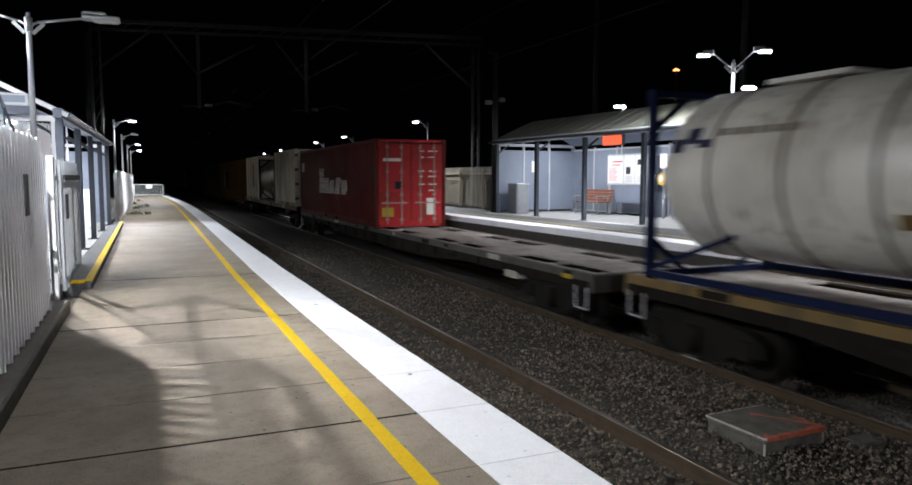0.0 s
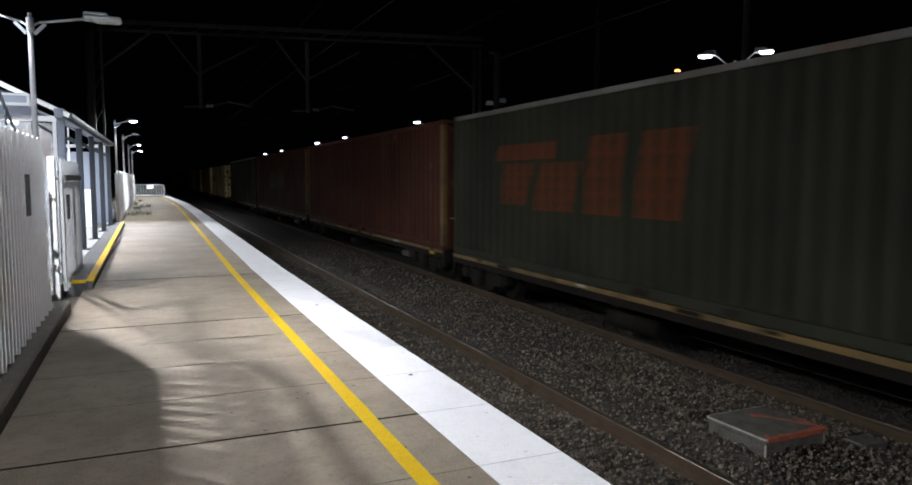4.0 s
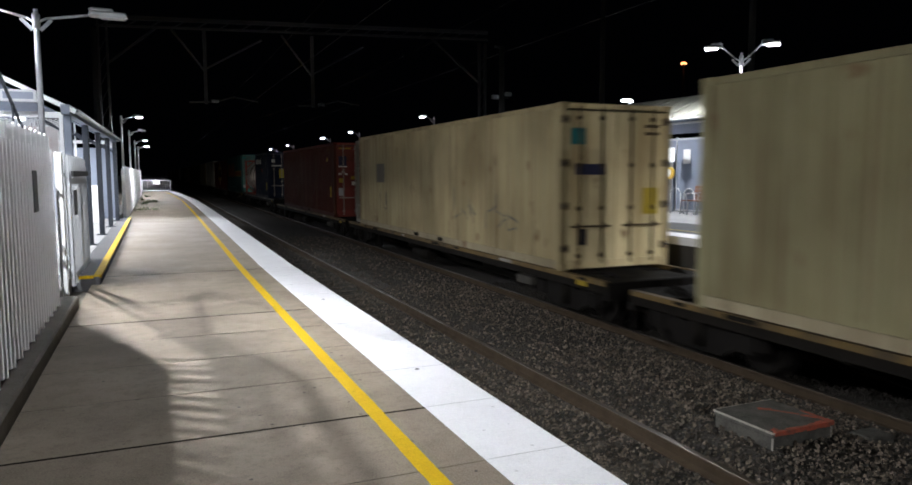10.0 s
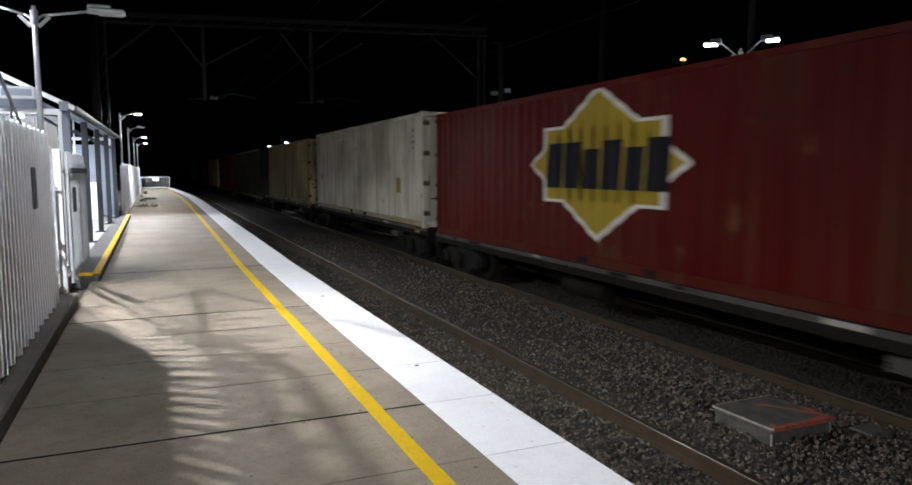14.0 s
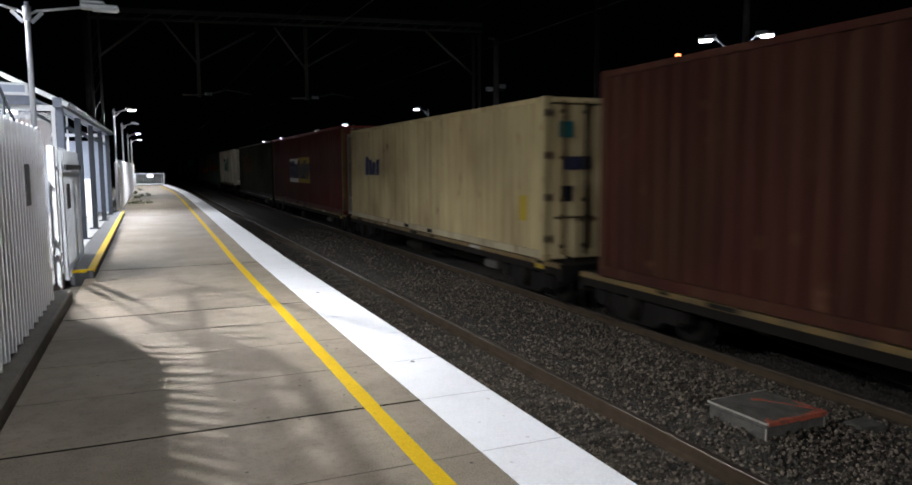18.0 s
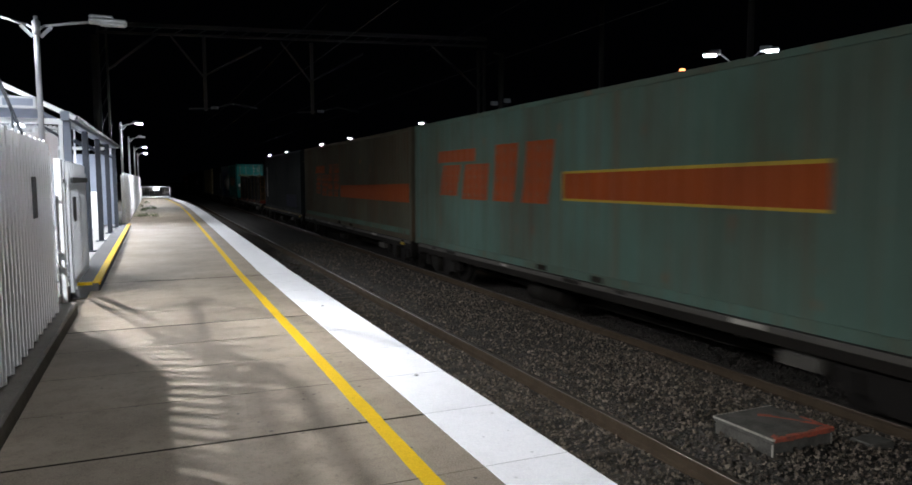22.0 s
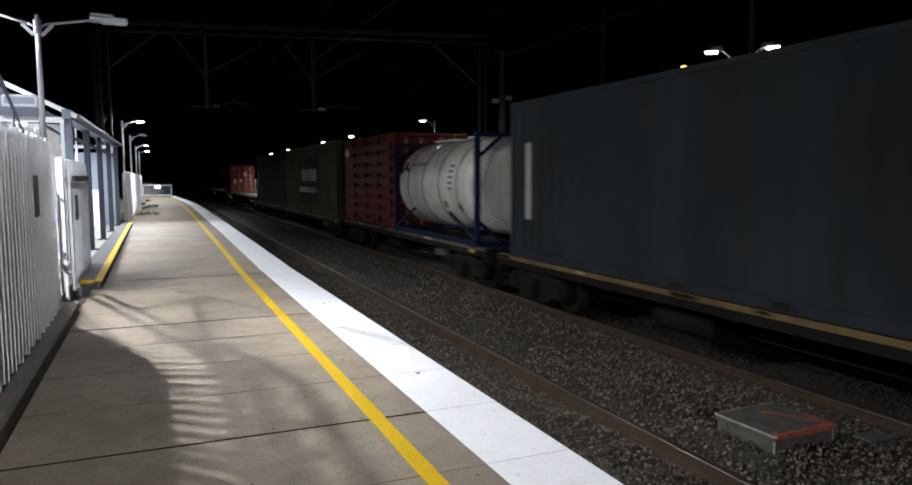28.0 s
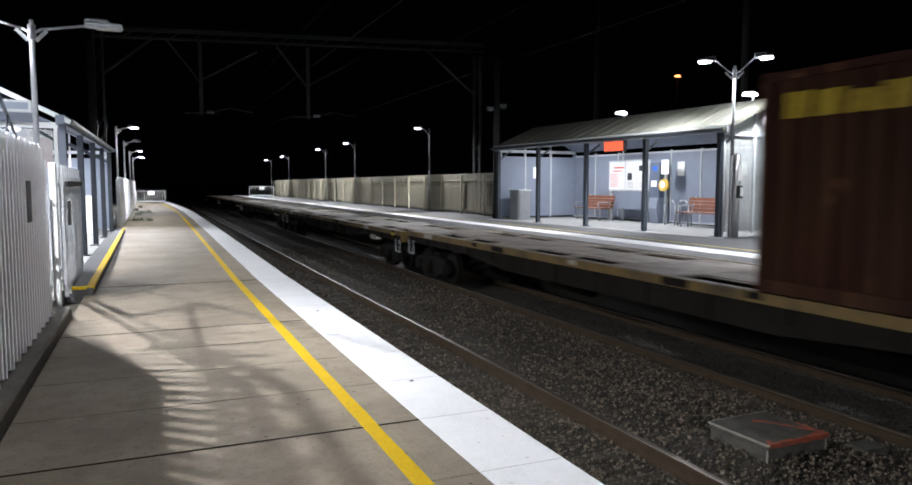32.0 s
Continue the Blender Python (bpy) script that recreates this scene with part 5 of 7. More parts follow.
def star(a, z, w, h):
    q = []
    n = 8
    c = a + w / 2
    for i in range(n):
        f0, f1 = i / n, (i + 1) / n
        k0, k1 = 1 - abs(2 * f0 - 1), 1 - abs(2 * f1 - 1)
        q.append((a + w * f0, a + w * f1, z + h * (0.5 - 0.5 * k0), z + h * (0.5 + 0.5 * k0), z + h * (0.5 - 0.5 * k1), z + h * (0.5 + 0.5 * k1)))
    q.append(rect(a + w * 0.12, a + w * 0.88, z + h * 0.24, z + h * 0.76))
    return q


def doors(root, h, mat_, style="box"):
    """Two leaves with rods at the leading end."""
    for k, (x0, x1) in enumerate(((-HALF + 0.09, -0.012), (0.012, HALF - 0.09))):
        d = made("door", mat_, root, lambda bm: box(bm, x0, x1, 0.03, 0.07, 0.17, h - 0.14))
        rod = "dark_rod" if mat_ in ("cream_end_lit", "rusty_buff", "white_box", "cream_box") else "lock_rod"
        for i in range(5 if style != "reefer" else 0):
            z = 0.26 + (h - 0.5) * i / 5
            made("door_panel", mat_, d, lambda bm: bevelled(bm, x0 + 0.05, x1 - 0.05, 0.01, 0.034, z + 0.03, z + (h - 0.5) / 5 - 0.04, 0.018))
        for j in (0.28, 0.72):
            x = x0 + (x1 - x0) * j
            made("lock_rod", rod, d, lambda bm: (tube(bm, (x, -0.005, 0.1), (x, -0.005, h - 0.07), 0.018, 6), [box(bm, x - 0.05, x + 0.05, -0.01, 0.03, z, z + 0.07) for z in (0.22, h * 0.36, h * 0.62, h - 0.3)]))
        made("handle", rod, d, lambda bm: (box(bm, x0 + 0.12, x1 - 0.12, -0.025, -0.008, 0.78, 0.82), box(bm, x0 + 0.25, x0 + 0.33, -0.03, 0.0, 0.76, 0.86), box(bm, x1 - 0.33, x1 - 0.25, -0.03, 0.0, 0.76, 0.86)))
        if style == "reefer":
            for i in range(4):
                z = 0.4 + i * (h - 0.7) / 3
                xh = x0 if k == 0 else x1
                made("hinge", "hinge_tan", d, lambda bm: box(bm, xh - 0.09, xh + 0.1, -0.004, 0.035, z - 0.07, z + 0.07))
                made("hinge_pin", "mark_dark", d, lambda bm: (box(bm, xh - 0.07, xh - 0.03, -0.012, -0.003, z - 0.05, z + 0.05), box(bm, xh + 0.02, xh + 0.08, -0.012, -0.003, z - 0.02, z + 0.02)))


CONTAINERS = []


def container(L, h, mat_, label, style="corr", end="doors", end_mat=None, marks=(), posts_mat=None, end_marks=(), base_mat=None, rack=False):
    root = thing("shipping_container", label, "container", "containers on the train")
    pm = posts_mat or mat_

    for x in (-1, 1):
        for y0, y1 in ((0.0, 0.13), (L - 0.13, L)):
            made("corner_post", pm, root, lambda bm: box(bm, min(x * HALF, x * (HALF - 0.11)), max(x * HALF, x * (HALF - 0.11)), y0, y1, 0.11, h - 0.11))

    for z0, z1 in ((0.02, 0.17), (h - 0.1, h - 0.01)):
        for x in (-1, 1):
            a, b = sorted((x * (HALF + 0.001), x * (HALF - 0.06)))
            rail_ = made("side_rail", (base_mat or mat_) if z0 < 1 else ("worn_lit_grey" if mat_ == "dark_green_box" else mat_), root, lambda bm: box(bm, a, b, 0.13, L - 0.13, z0, z1))
            if z0 < 1 and x < 0:
                # Fork pockets are flat dark plates; the shade inside is their colour.
                for yy in (L * 0.5 - 1.1, L * 0.5 + 0.74):
                    made("fork_pocket", "tar", rail_, lambda bm: box(bm, a - 0.003, a + 0.01, yy, yy + 0.36, 0.04, 0.14))
        for y0, y1 in ((0.005, 0.12), (L - 0.12, L - 0.005)):
            made("end_rail", end_mat or mat_, root, lambda bm: box(bm, -HALF + 0.11, HALF - 0.11, y0, y1, z0, z1))
    for x in (-HALF + 0.08, HALF - 0.08):
        for y in (0.085, L - 0.085):
            for z in (0.055, h - 0.055):
                if (x < 0) or y < 1:
                    made("corner_casting", mat_, root, lambda bm: bevelled(bm, x - 0.085, x + 0.085, y - 0.09, y + 0.09, z - 0.06, z + 0.06, 0.01))
    flatp = [(0.13, 0.0), (L - 0.13, 0.0)]
    if style == "corr":
        prof = corr_profile(0.13, L - 0.13)
    elif style == "wide":
        prof = corr_profile(0.13, L - 0.13, 0.065, 0.34)
    elif style == "smooth":
        prof = corr_profile(0.13, L - 0.13, 0.022, 0.36)
    else:
        prof = flatp
    made("side_wall", mat_, root, lambda bm: sheet(bm, prof, 0.17, h - 0.1, -1))
    made("side_wall", mat_, root, lambda bm: sheet(bm, prof, 0.17, h - 0.1, 1))
    if style == "slats":
        for i in range(7):
            z = 0.32 + i * (h - 0.5) / 7
            made("side_slat", mat_, root, lambda bm: bevelled(bm, -HALF - 0.075, -HALF + 0.012, 0.2, L - 0.2, z, z + (h - 0.5) / 7 - 0.12, 0.02))
        for i in range(3):
            made("side_stake", mat_, root, lambda bm: bevelled(bm, -HALF - 0.085, -HALF + 0.01, L * (i + 1) / 4 - 0.05, L * (i + 1) / 4 + 0.05, 0.1, h - 0.1, 0.008))
    if style == "curtain":
        for i in range(int(L / 0.9)):
            made("strap", "mark_dark", root, lambda bm: box(bm, -HALF - 0.008, -HALF + 0.01, 0.6 + i * 0.9, 0.64 + i * 0.9, 0.17, 0.55))
    if rack:
        fr_ = made("rear_frame", "pale_steel", root, lambda bm: (box(bm, -HALF, -HALF + 0.1, L + 0.42, L + 0.55, 0.05, h - 0.1), box(bm, -HALF + 0.1, HALF - 0.1, L + 0.42, L + 0.55, h - 0.22, h - 0.1), box(bm, HALF - 0.1, HALF, L + 0.42, L + 0.55, 0.05, h - 0.1), box(bm, -HALF, -HALF + 0.05, L, L + 0.42, 0.05, 0.15), box(bm, -HALF, -HALF + 0.05, L, L + 0.42, h - 0.2, h - 0.1)), "white open frame behind the container")
        for zz in (0.62, 1.95):
            made("rung", "pale_steel", fr_, lambda bm: box(bm, -HALF + 0.02, -HALF + 0.06, L, L + 0.42, zz, zz + 0.06))
            made("crossbar", "pale_steel", fr_, lambda bm: box(bm, -HALF + 0.1, HALF - 0.1, L + 0.46, L + 0.5, zz, zz + 0.06))
    made("roof", mat_, root, lambda bm: box(bm, -HALF + 0.02, HALF - 0.02, 0.02, L - 0.02, h - 0.045, h - 0.005))
    made("end_wall", mat_, root, lambda bm: box(bm, -HALF + 0.1, HALF - 0.1, L - 0.06, L - 0.03, 0.15, h - 0.1))
    em = end_mat or mat_
    if end == "doors":
        doors(root, h, em, "reefer" if style == "smooth" and em != "rusty_buff" else "box")
        for mm, x0, x1, z0, z1 in end_marks:
            made("marking", mm, root, lambda bm: box(bm, x0, x1, 0.004, 0.0115, z0, z1))
        if em in ("cream_end_lit", "rusty_buff", "white_box"):
            for i in range(2):
                made("marking", "dark_rod", root, lambda bm: box(bm, 0.62, 0.95, -0.001, 0.0085, h - 0.42 - 0.14 * i, h - 0.36 - 0.14 * i), "row of small dark figures")
        else:
            for zf, xs in ((0.87, ((0.3, 0.46), (0.62, 0.95))), (0.8, ((0.36, 0.46), (0.62, 0.82))), (0.64, ((0.26, 0.46), (0.62, 0.92))), (0.58, ((0.3, 0.42), (0.62, 0.9))), (0.49, ((0.26, 0.48), (0.62, 0.92))), (0.42, ((0.62, 0.86),))):
                for xa, xb in xs:
                    made("marking", "mark_white", root, lambda bm: [box(bm, xa + (xb - xa) * j / 4, xa + (xb - xa) * (j + 0.72) / 4, 0.003, 0.009, h * zf - 0.022, h * zf + 0.022) for j in range(4)], "row of small white figures")
    elif end == "plain":
        made("front_wall", em, root, lambda bm: box(bm, -HALF + 0.1, HALF - 0.1, 0.03, 0.06, 0.15, h - 0.1))
        for i in range(3):
            made("seam", "dark_rod" if em == "teal_end" else "hinge_tan", root, lambda bm: box(bm, -HALF + 0.1, HALF - 0.1, 0.024, 0.03, h * (0.28 + 0.27 * i), h * (0.28 + 0.27 * i) + 0.016))
        for mm, x0, x1, z0, z1 in end_marks:
            made("marking", mm, root, lambda bm: box(bm, x0, x1, 0.018, 0.029, z0, z1))
    elif end == "ribbed":
        wall_ = made("front_wall", em, root, lambda bm: box(bm, -HALF + 0.1, HALF - 0.1, 0.052, 0.08, 0.15, h - 0.1))
        for i in range(9):
            x = -HALF + 0.14 + i * 0.232
            made("rib", em, wall_, lambda bm: bevelled(bm, x, x + 0.15, 0.02, 0.054, 0.17, h - 0.14, 0.015))
    elif end == "genset":
        made("front_wall", em, root, lambda bm: box(bm, -HALF + 0.1, HALF - 0.1, 0.1, 0.13, 0.15, h - 0.1))
        made("cooling_unit", em, root, lambda bm: bevelled(bm, -0.95, 0.95, 0.03, 0.1, 0.55, 1.75, 0.02))
        for za, zb in ((1.85, 1.95), (h - 0.19, h - 0.11)):
            made("unit_crossbar", em, root, lambda bm: bevelled(bm, -HALF + 0.1, HALF - 0.1, 0.0, 0.1, za, zb, 0.01))
        made("grille", "mark_dark", root, lambda bm: box(bm, -0.1, 0.85, 0.05, 0.09, 1.98, h - 0.2))
        made("grille", "mark_dark", root, lambda bm: box(bm, -0.42, 0.85, 0.015, 0.03, 1.66, 1.84))
        made("grille", "mark_dark", root, lambda bm: box(bm, -0.42, -0.22, 0.05, 0.09, 1.98, h - 0.2))
        for zz in (2.2, 2.45, 2.7):
            made("unit_seam", "dark_rod", root, lambda bm: box(bm, -0.88, -0.46, 0.085, 0.0995, zz, zz + 0.02))
        made("status_lamp", "green_led", root, lambda bm: bevelled(bm, 0.96, 1.08, -0.012, 0.0, 1.2, 1.26, 0.004), "small lit green lamp")
        made("hose", "tar", root, lambda bm: (pipe(bm, [(-0.9, 0.02, 0.55), (-0.4, -0.02, 0.47), (0.2, -0.02, 0.5), (0.9, 0.02, 0.46)], 0.02, 6), pipe(bm, [(-0.7, 0.0, 0.46), (0.1, -0.03, 0.42), (0.8, 0.0, 0.5)], 0.02, 6)))
        for i in range(12):
            made("side_rung", "dark_rod", root, lambda bm: box(bm, -HALF - 0.03, -HALF, 0.35, 0.52, 0.55 + 0.19 * i, 0.585 + 0.19 * i))
        for i in range(6):
            made("grille_bar", "dark_rod", root, lambda bm: box(bm, -0.1, 0.85, 0.04, 0.05, 2.03 + 0.1 * i, 2.06 + 0.1 * i))
        for xa, xb in ((-0.95, -0.89), (-0.6, -0.55), (-0.2, -0.1), (0.3, 0.36), (0.85, 0.95)):
            made("unit_post", em, root, lambda bm: box(bm, xa, xb, 0.0, 0.05 if xa == 0.3 else 0.1, 1.95, h - 0.19))
        made("lower_tray", "mark_white", root, lambda bm: bevelled(bm, -0.95, 0.4, 0.0, 0.1, 0.2, 0.42, 0.01))
    for layer, (mm, quads) in enumerate(marks):
        for q in quads:
            bm = bmesh.new()
            patch(bm, prof, q, L, 0.004 + 0.004 * layer + (0.1 if style == "slats" else 0.0))
            part("marking", bm, mm, root, "piece of a large painted mark" if len(quads) > 2 else "painted side panel")
    # small figures near the upper leading corner
    if mat_ in ("dark_green_box", "blue_box", "white_box"):
        for i in range(4):
            bm = bmesh.new()
            patch(bm, prof, rect(L - 1.0, L - 0.78 - 0.05 * (i % 2), h - 0.5 - 0.16 * i, h - 0.43 - 0.16 * i), L)
            part("marking", bm, "mark_faded", root, "small pale figures on the side")
    return root


def hoop_band(bm, y, cz, r, half):
    n = 32
    rings = [[bm.verts.new((rr * math.cos(2 * math.pi * i / n), yy, cz + rr * math.sin(2 * math.pi * i / n))) for i in range(n)] for yy, rr in ((y - half, r - 0.01), (y - half, r + 0.006), (y + half, r + 0.006), (y + half, r - 0.01))]
    for a, b in zip(rings, rings[1:]):
        for i in range(n):
            bm.faces.new((a[i], a[(i + 1) % n], b[(i + 1) % n], b[i]))


def tank(frame_mat, shell_mat, label, L=6.06, h=2.6, marks=True):
    root = thing("tank_container", label, "tank container", "tanks on the train")
    r0 = min(1.19, h * 0.5 - 0.06)
    cz = h - r0 - 0.04

    def fr(bm, y):
        for x in (-HALF + 0.06, HALF - 0.06):
            box(bm, x - 0.06, x + 0.06, y - 0.06, y + 0.06, 0, h)
        for z in (0.06, h - 0.06):
            box(bm, -HALF + 0.12, HALF - 0.12, y - 0.05, y + 0.05, z - 0.05, z + 0.05)
        for s in (-1, 1):
            bar(bm, (s * (HALF - 0.12), y, 0.55), (s * 0.55, y, 0.1), 0.06, 0.08)
            bar(bm, (s * (HALF - 0.12), y, h - 0.55), (s * 0.55, y, h - 0.1), 0.06, 0.08)
    for y in (0.06, L - 0.06):
        made("end_frame", frame_mat, root, lambda bm: fr(bm, y))
    for x in (-HALF + 0.05, HALF - 0.05):
        made("bottom_rail", frame_mat, root, lambda bm: box(bm, x - 0.04, x + 0.04, 0.12, L - 0.12, 0.03, 0.13))
        if frame_mat == "frame_red":
            made("top_rail", frame_mat, root, lambda bm: box(bm, x - 0.03, x + 0.03, 0.12, L - 0.12, h - 0.08, h - 0.02))
        for ya, yb in ((0.15, 1.7), (L - 0.15, L - 1.7)):
            made("brace", frame_mat, root, lambda bm: bar(bm, (x, ya, 0.16), (x, yb, 0.72), 0.05, 0.07))

    def shell(bm):
        r = r0
        stations = [(0.12, 0.0), (0.13, 0.45), (0.2, 0.78), (0.3, 0.93), (0.45, 1.0), (L - 0.45, 1.0), (L - 0.3, 0.93), (L - 0.2, 0.78), (L - 0.13, 0.45), (L - 0.12, 0.0)]
        n = 32
        rings = [[bm.verts.new((r * f * math.cos(2 * math.pi * i / n), y, cz + r * f * math.sin(2 * math.pi * i / n))) for i in range(n)] if f else [bm.verts.new((0, y, cz))] for y, f in stations]
        for a, b in zip(rings, rings[1:]):
            for i in range(n):
                j = (i + 1) % n
                f = bm.faces.new((a[0], b[j], b[i])) if len(a) == 1 else bm.faces.new((a[i], a[j], b[0])) if len(b) == 1 else bm.faces.new((a[i], a[j], b[j], b[i]))
                f.smooth = True
    sh = made("shell", shell_mat, root, shell)
    for y in (1.25, 2.45, 3.65, 4.85):
        made("band", "tank_band", sh, lambda bm: hoop_band(bm, y, cz, r0 + 0.008, 0.03))
    for ya in (0.1, L - 0.3):
        made("end_ring", "tank_white", root, lambda bm: tube(bm, (0, ya, cz), (0, ya + 0.2, cz), 1.0, 8), "white eight-sided end ring")
    for ya in (1.0, 3.4):
        made("walkway", "mark_white", root, lambda bm: box(bm, -0.45, 0.45, ya, ya + 1.2, h - 0.05, h + 0.01))
    if marks:
        def curved(bm, y0, y1, a0, a1, up=0.0):
            k = 5
            vs = [[bm.verts.new((-(r0 + 0.012 + up) * math.cos(a0 + (a1 - a0) * i / k), y, cz + (r0 + 0.012 + up) * math.sin(a0 + (a1 - a0) * i / k))) for i in range(k + 1)] for y in (y0, y1)]
            for i in range(k):
                bm.faces.new((vs[0][i], vs[0][i + 1], vs[1][i + 1], vs[1][i]))
        def put(mm, label, spans, up=0.0):
            for y0, y1, a0, a1 in spans:
                made("marking", mm, sh, lambda bm: curved(bm, y0, y1, a0, a1, up), label)
        if marks == "spill":
            put("tank_band", "dark spill stain", [(2.75, 3.3, 0.1 + 0.2 * i, 0.32 + 0.2 * i) for i in range(7)])
            put("mark_dark", "dark spill stain", [(2.9, 3.15, 0.5, 1.5)], 0.004)
            put("mark_scrawl", "small dark figures", [(0.9, 1.6 - 0.15 * (i % 2), 0.0 + 0.11 * i, 0.05 + 0.11 * i) for i in range(5)])
            put("mark_scrawl", "dark block mark", [(4.2, 5.3, 0.22, 0.27), (4.4, 5.3, 0.05, 0.12), (2.7, 3.4, -0.4, -0.36), (1.2, 1.6, -0.4, -0.2)])
            put("frame_red", "small red lettering bar", [(4.5, 5.4, 0.13, 0.18)])
        elif marks == "plates":
            put("mark_white", "white data panel", [(0.95, 1.75, 0.55, 0.75), (0.85, 1.6, 0.05, 0.4)])
            put("mark_scrawl", "dark row of figures", [(0.95, 1.5 - 0.1 * (i % 2), 0.1 + 0.09 * i, 0.12 + 0.09 * i) for i in range(3)], 0.005)
            put("mark_scrawl", "upright row of dark figures", [(5.2, 5.38, -0.5 + 0.17 * i, -0.4 + 0.17 * i) for i in range(6)])
            put("mark_dark", "dark edged hazard placard", [(1.15, 1.5, -0.42, -0.14)])
            put("mark_grey", "placard face", [(1.19, 1.46, -0.37, -0.19)], 0.005)
            put("sill_yellow", "yellow hazard plate", [(1.6, 1.85, -0.4, -0.2), (0.75, 1.0, -0.35, -0.15)])
        else:
            put("mark_navy", "piece of a dark blue mark", [(5.1, 5.35, 0.35, 0.55), (5.36, 5.6, 0.25, 0.42), (4.85, 5.09, 0.3, 0.4)])
            put("mark_scrawl", "dark block mark", [(4.6 - 0.22 * i, 4.75 - 0.22 * i, 0.43, 0.52) for i in range(6)])
            put("mark_scrawl", "small dark figures", [(1.5, 1.8, -0.1 + 0.12 * i, -0.05 + 0.12 * i) for i in range(5)])
            put("sill_yellow", "yellow hazard plate", [(1.1, 1.35, -0.55, -0.4), (2.0, 2.25, -0.5, -0.35)])
    return root


BOGIE = {}


def bogie_meshes():
    if BOGIE:
        return BOGIE
    r = 0.44
    bm = bmesh.new()
    n = 20
    tube(bm, (-0.07, 0, 0), (0.03, 0, 0), r - 0.04, n)
    tube(bm, (0.03, 0, 0), (0.06, 0, 0), r + 0.02, n)
    tube(bm, (-0.1, 0, 0), (-0.07, 0, 0), 0.13, 10)
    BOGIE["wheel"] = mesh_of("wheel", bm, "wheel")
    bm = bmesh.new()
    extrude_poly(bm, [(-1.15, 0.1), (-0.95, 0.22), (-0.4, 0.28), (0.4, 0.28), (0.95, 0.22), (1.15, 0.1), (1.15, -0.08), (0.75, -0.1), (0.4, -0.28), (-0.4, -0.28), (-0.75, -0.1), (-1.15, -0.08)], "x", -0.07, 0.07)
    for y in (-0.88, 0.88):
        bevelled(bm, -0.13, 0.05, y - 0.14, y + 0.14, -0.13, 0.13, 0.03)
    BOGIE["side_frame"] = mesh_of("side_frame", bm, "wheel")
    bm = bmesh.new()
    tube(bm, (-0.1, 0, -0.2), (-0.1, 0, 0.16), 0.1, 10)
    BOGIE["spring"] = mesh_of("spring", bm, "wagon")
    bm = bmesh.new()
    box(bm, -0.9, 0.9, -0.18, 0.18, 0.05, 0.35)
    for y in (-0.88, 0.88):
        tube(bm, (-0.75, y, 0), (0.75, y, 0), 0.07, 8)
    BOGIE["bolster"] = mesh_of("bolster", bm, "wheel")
    return BOGIE


WAGONS = {}


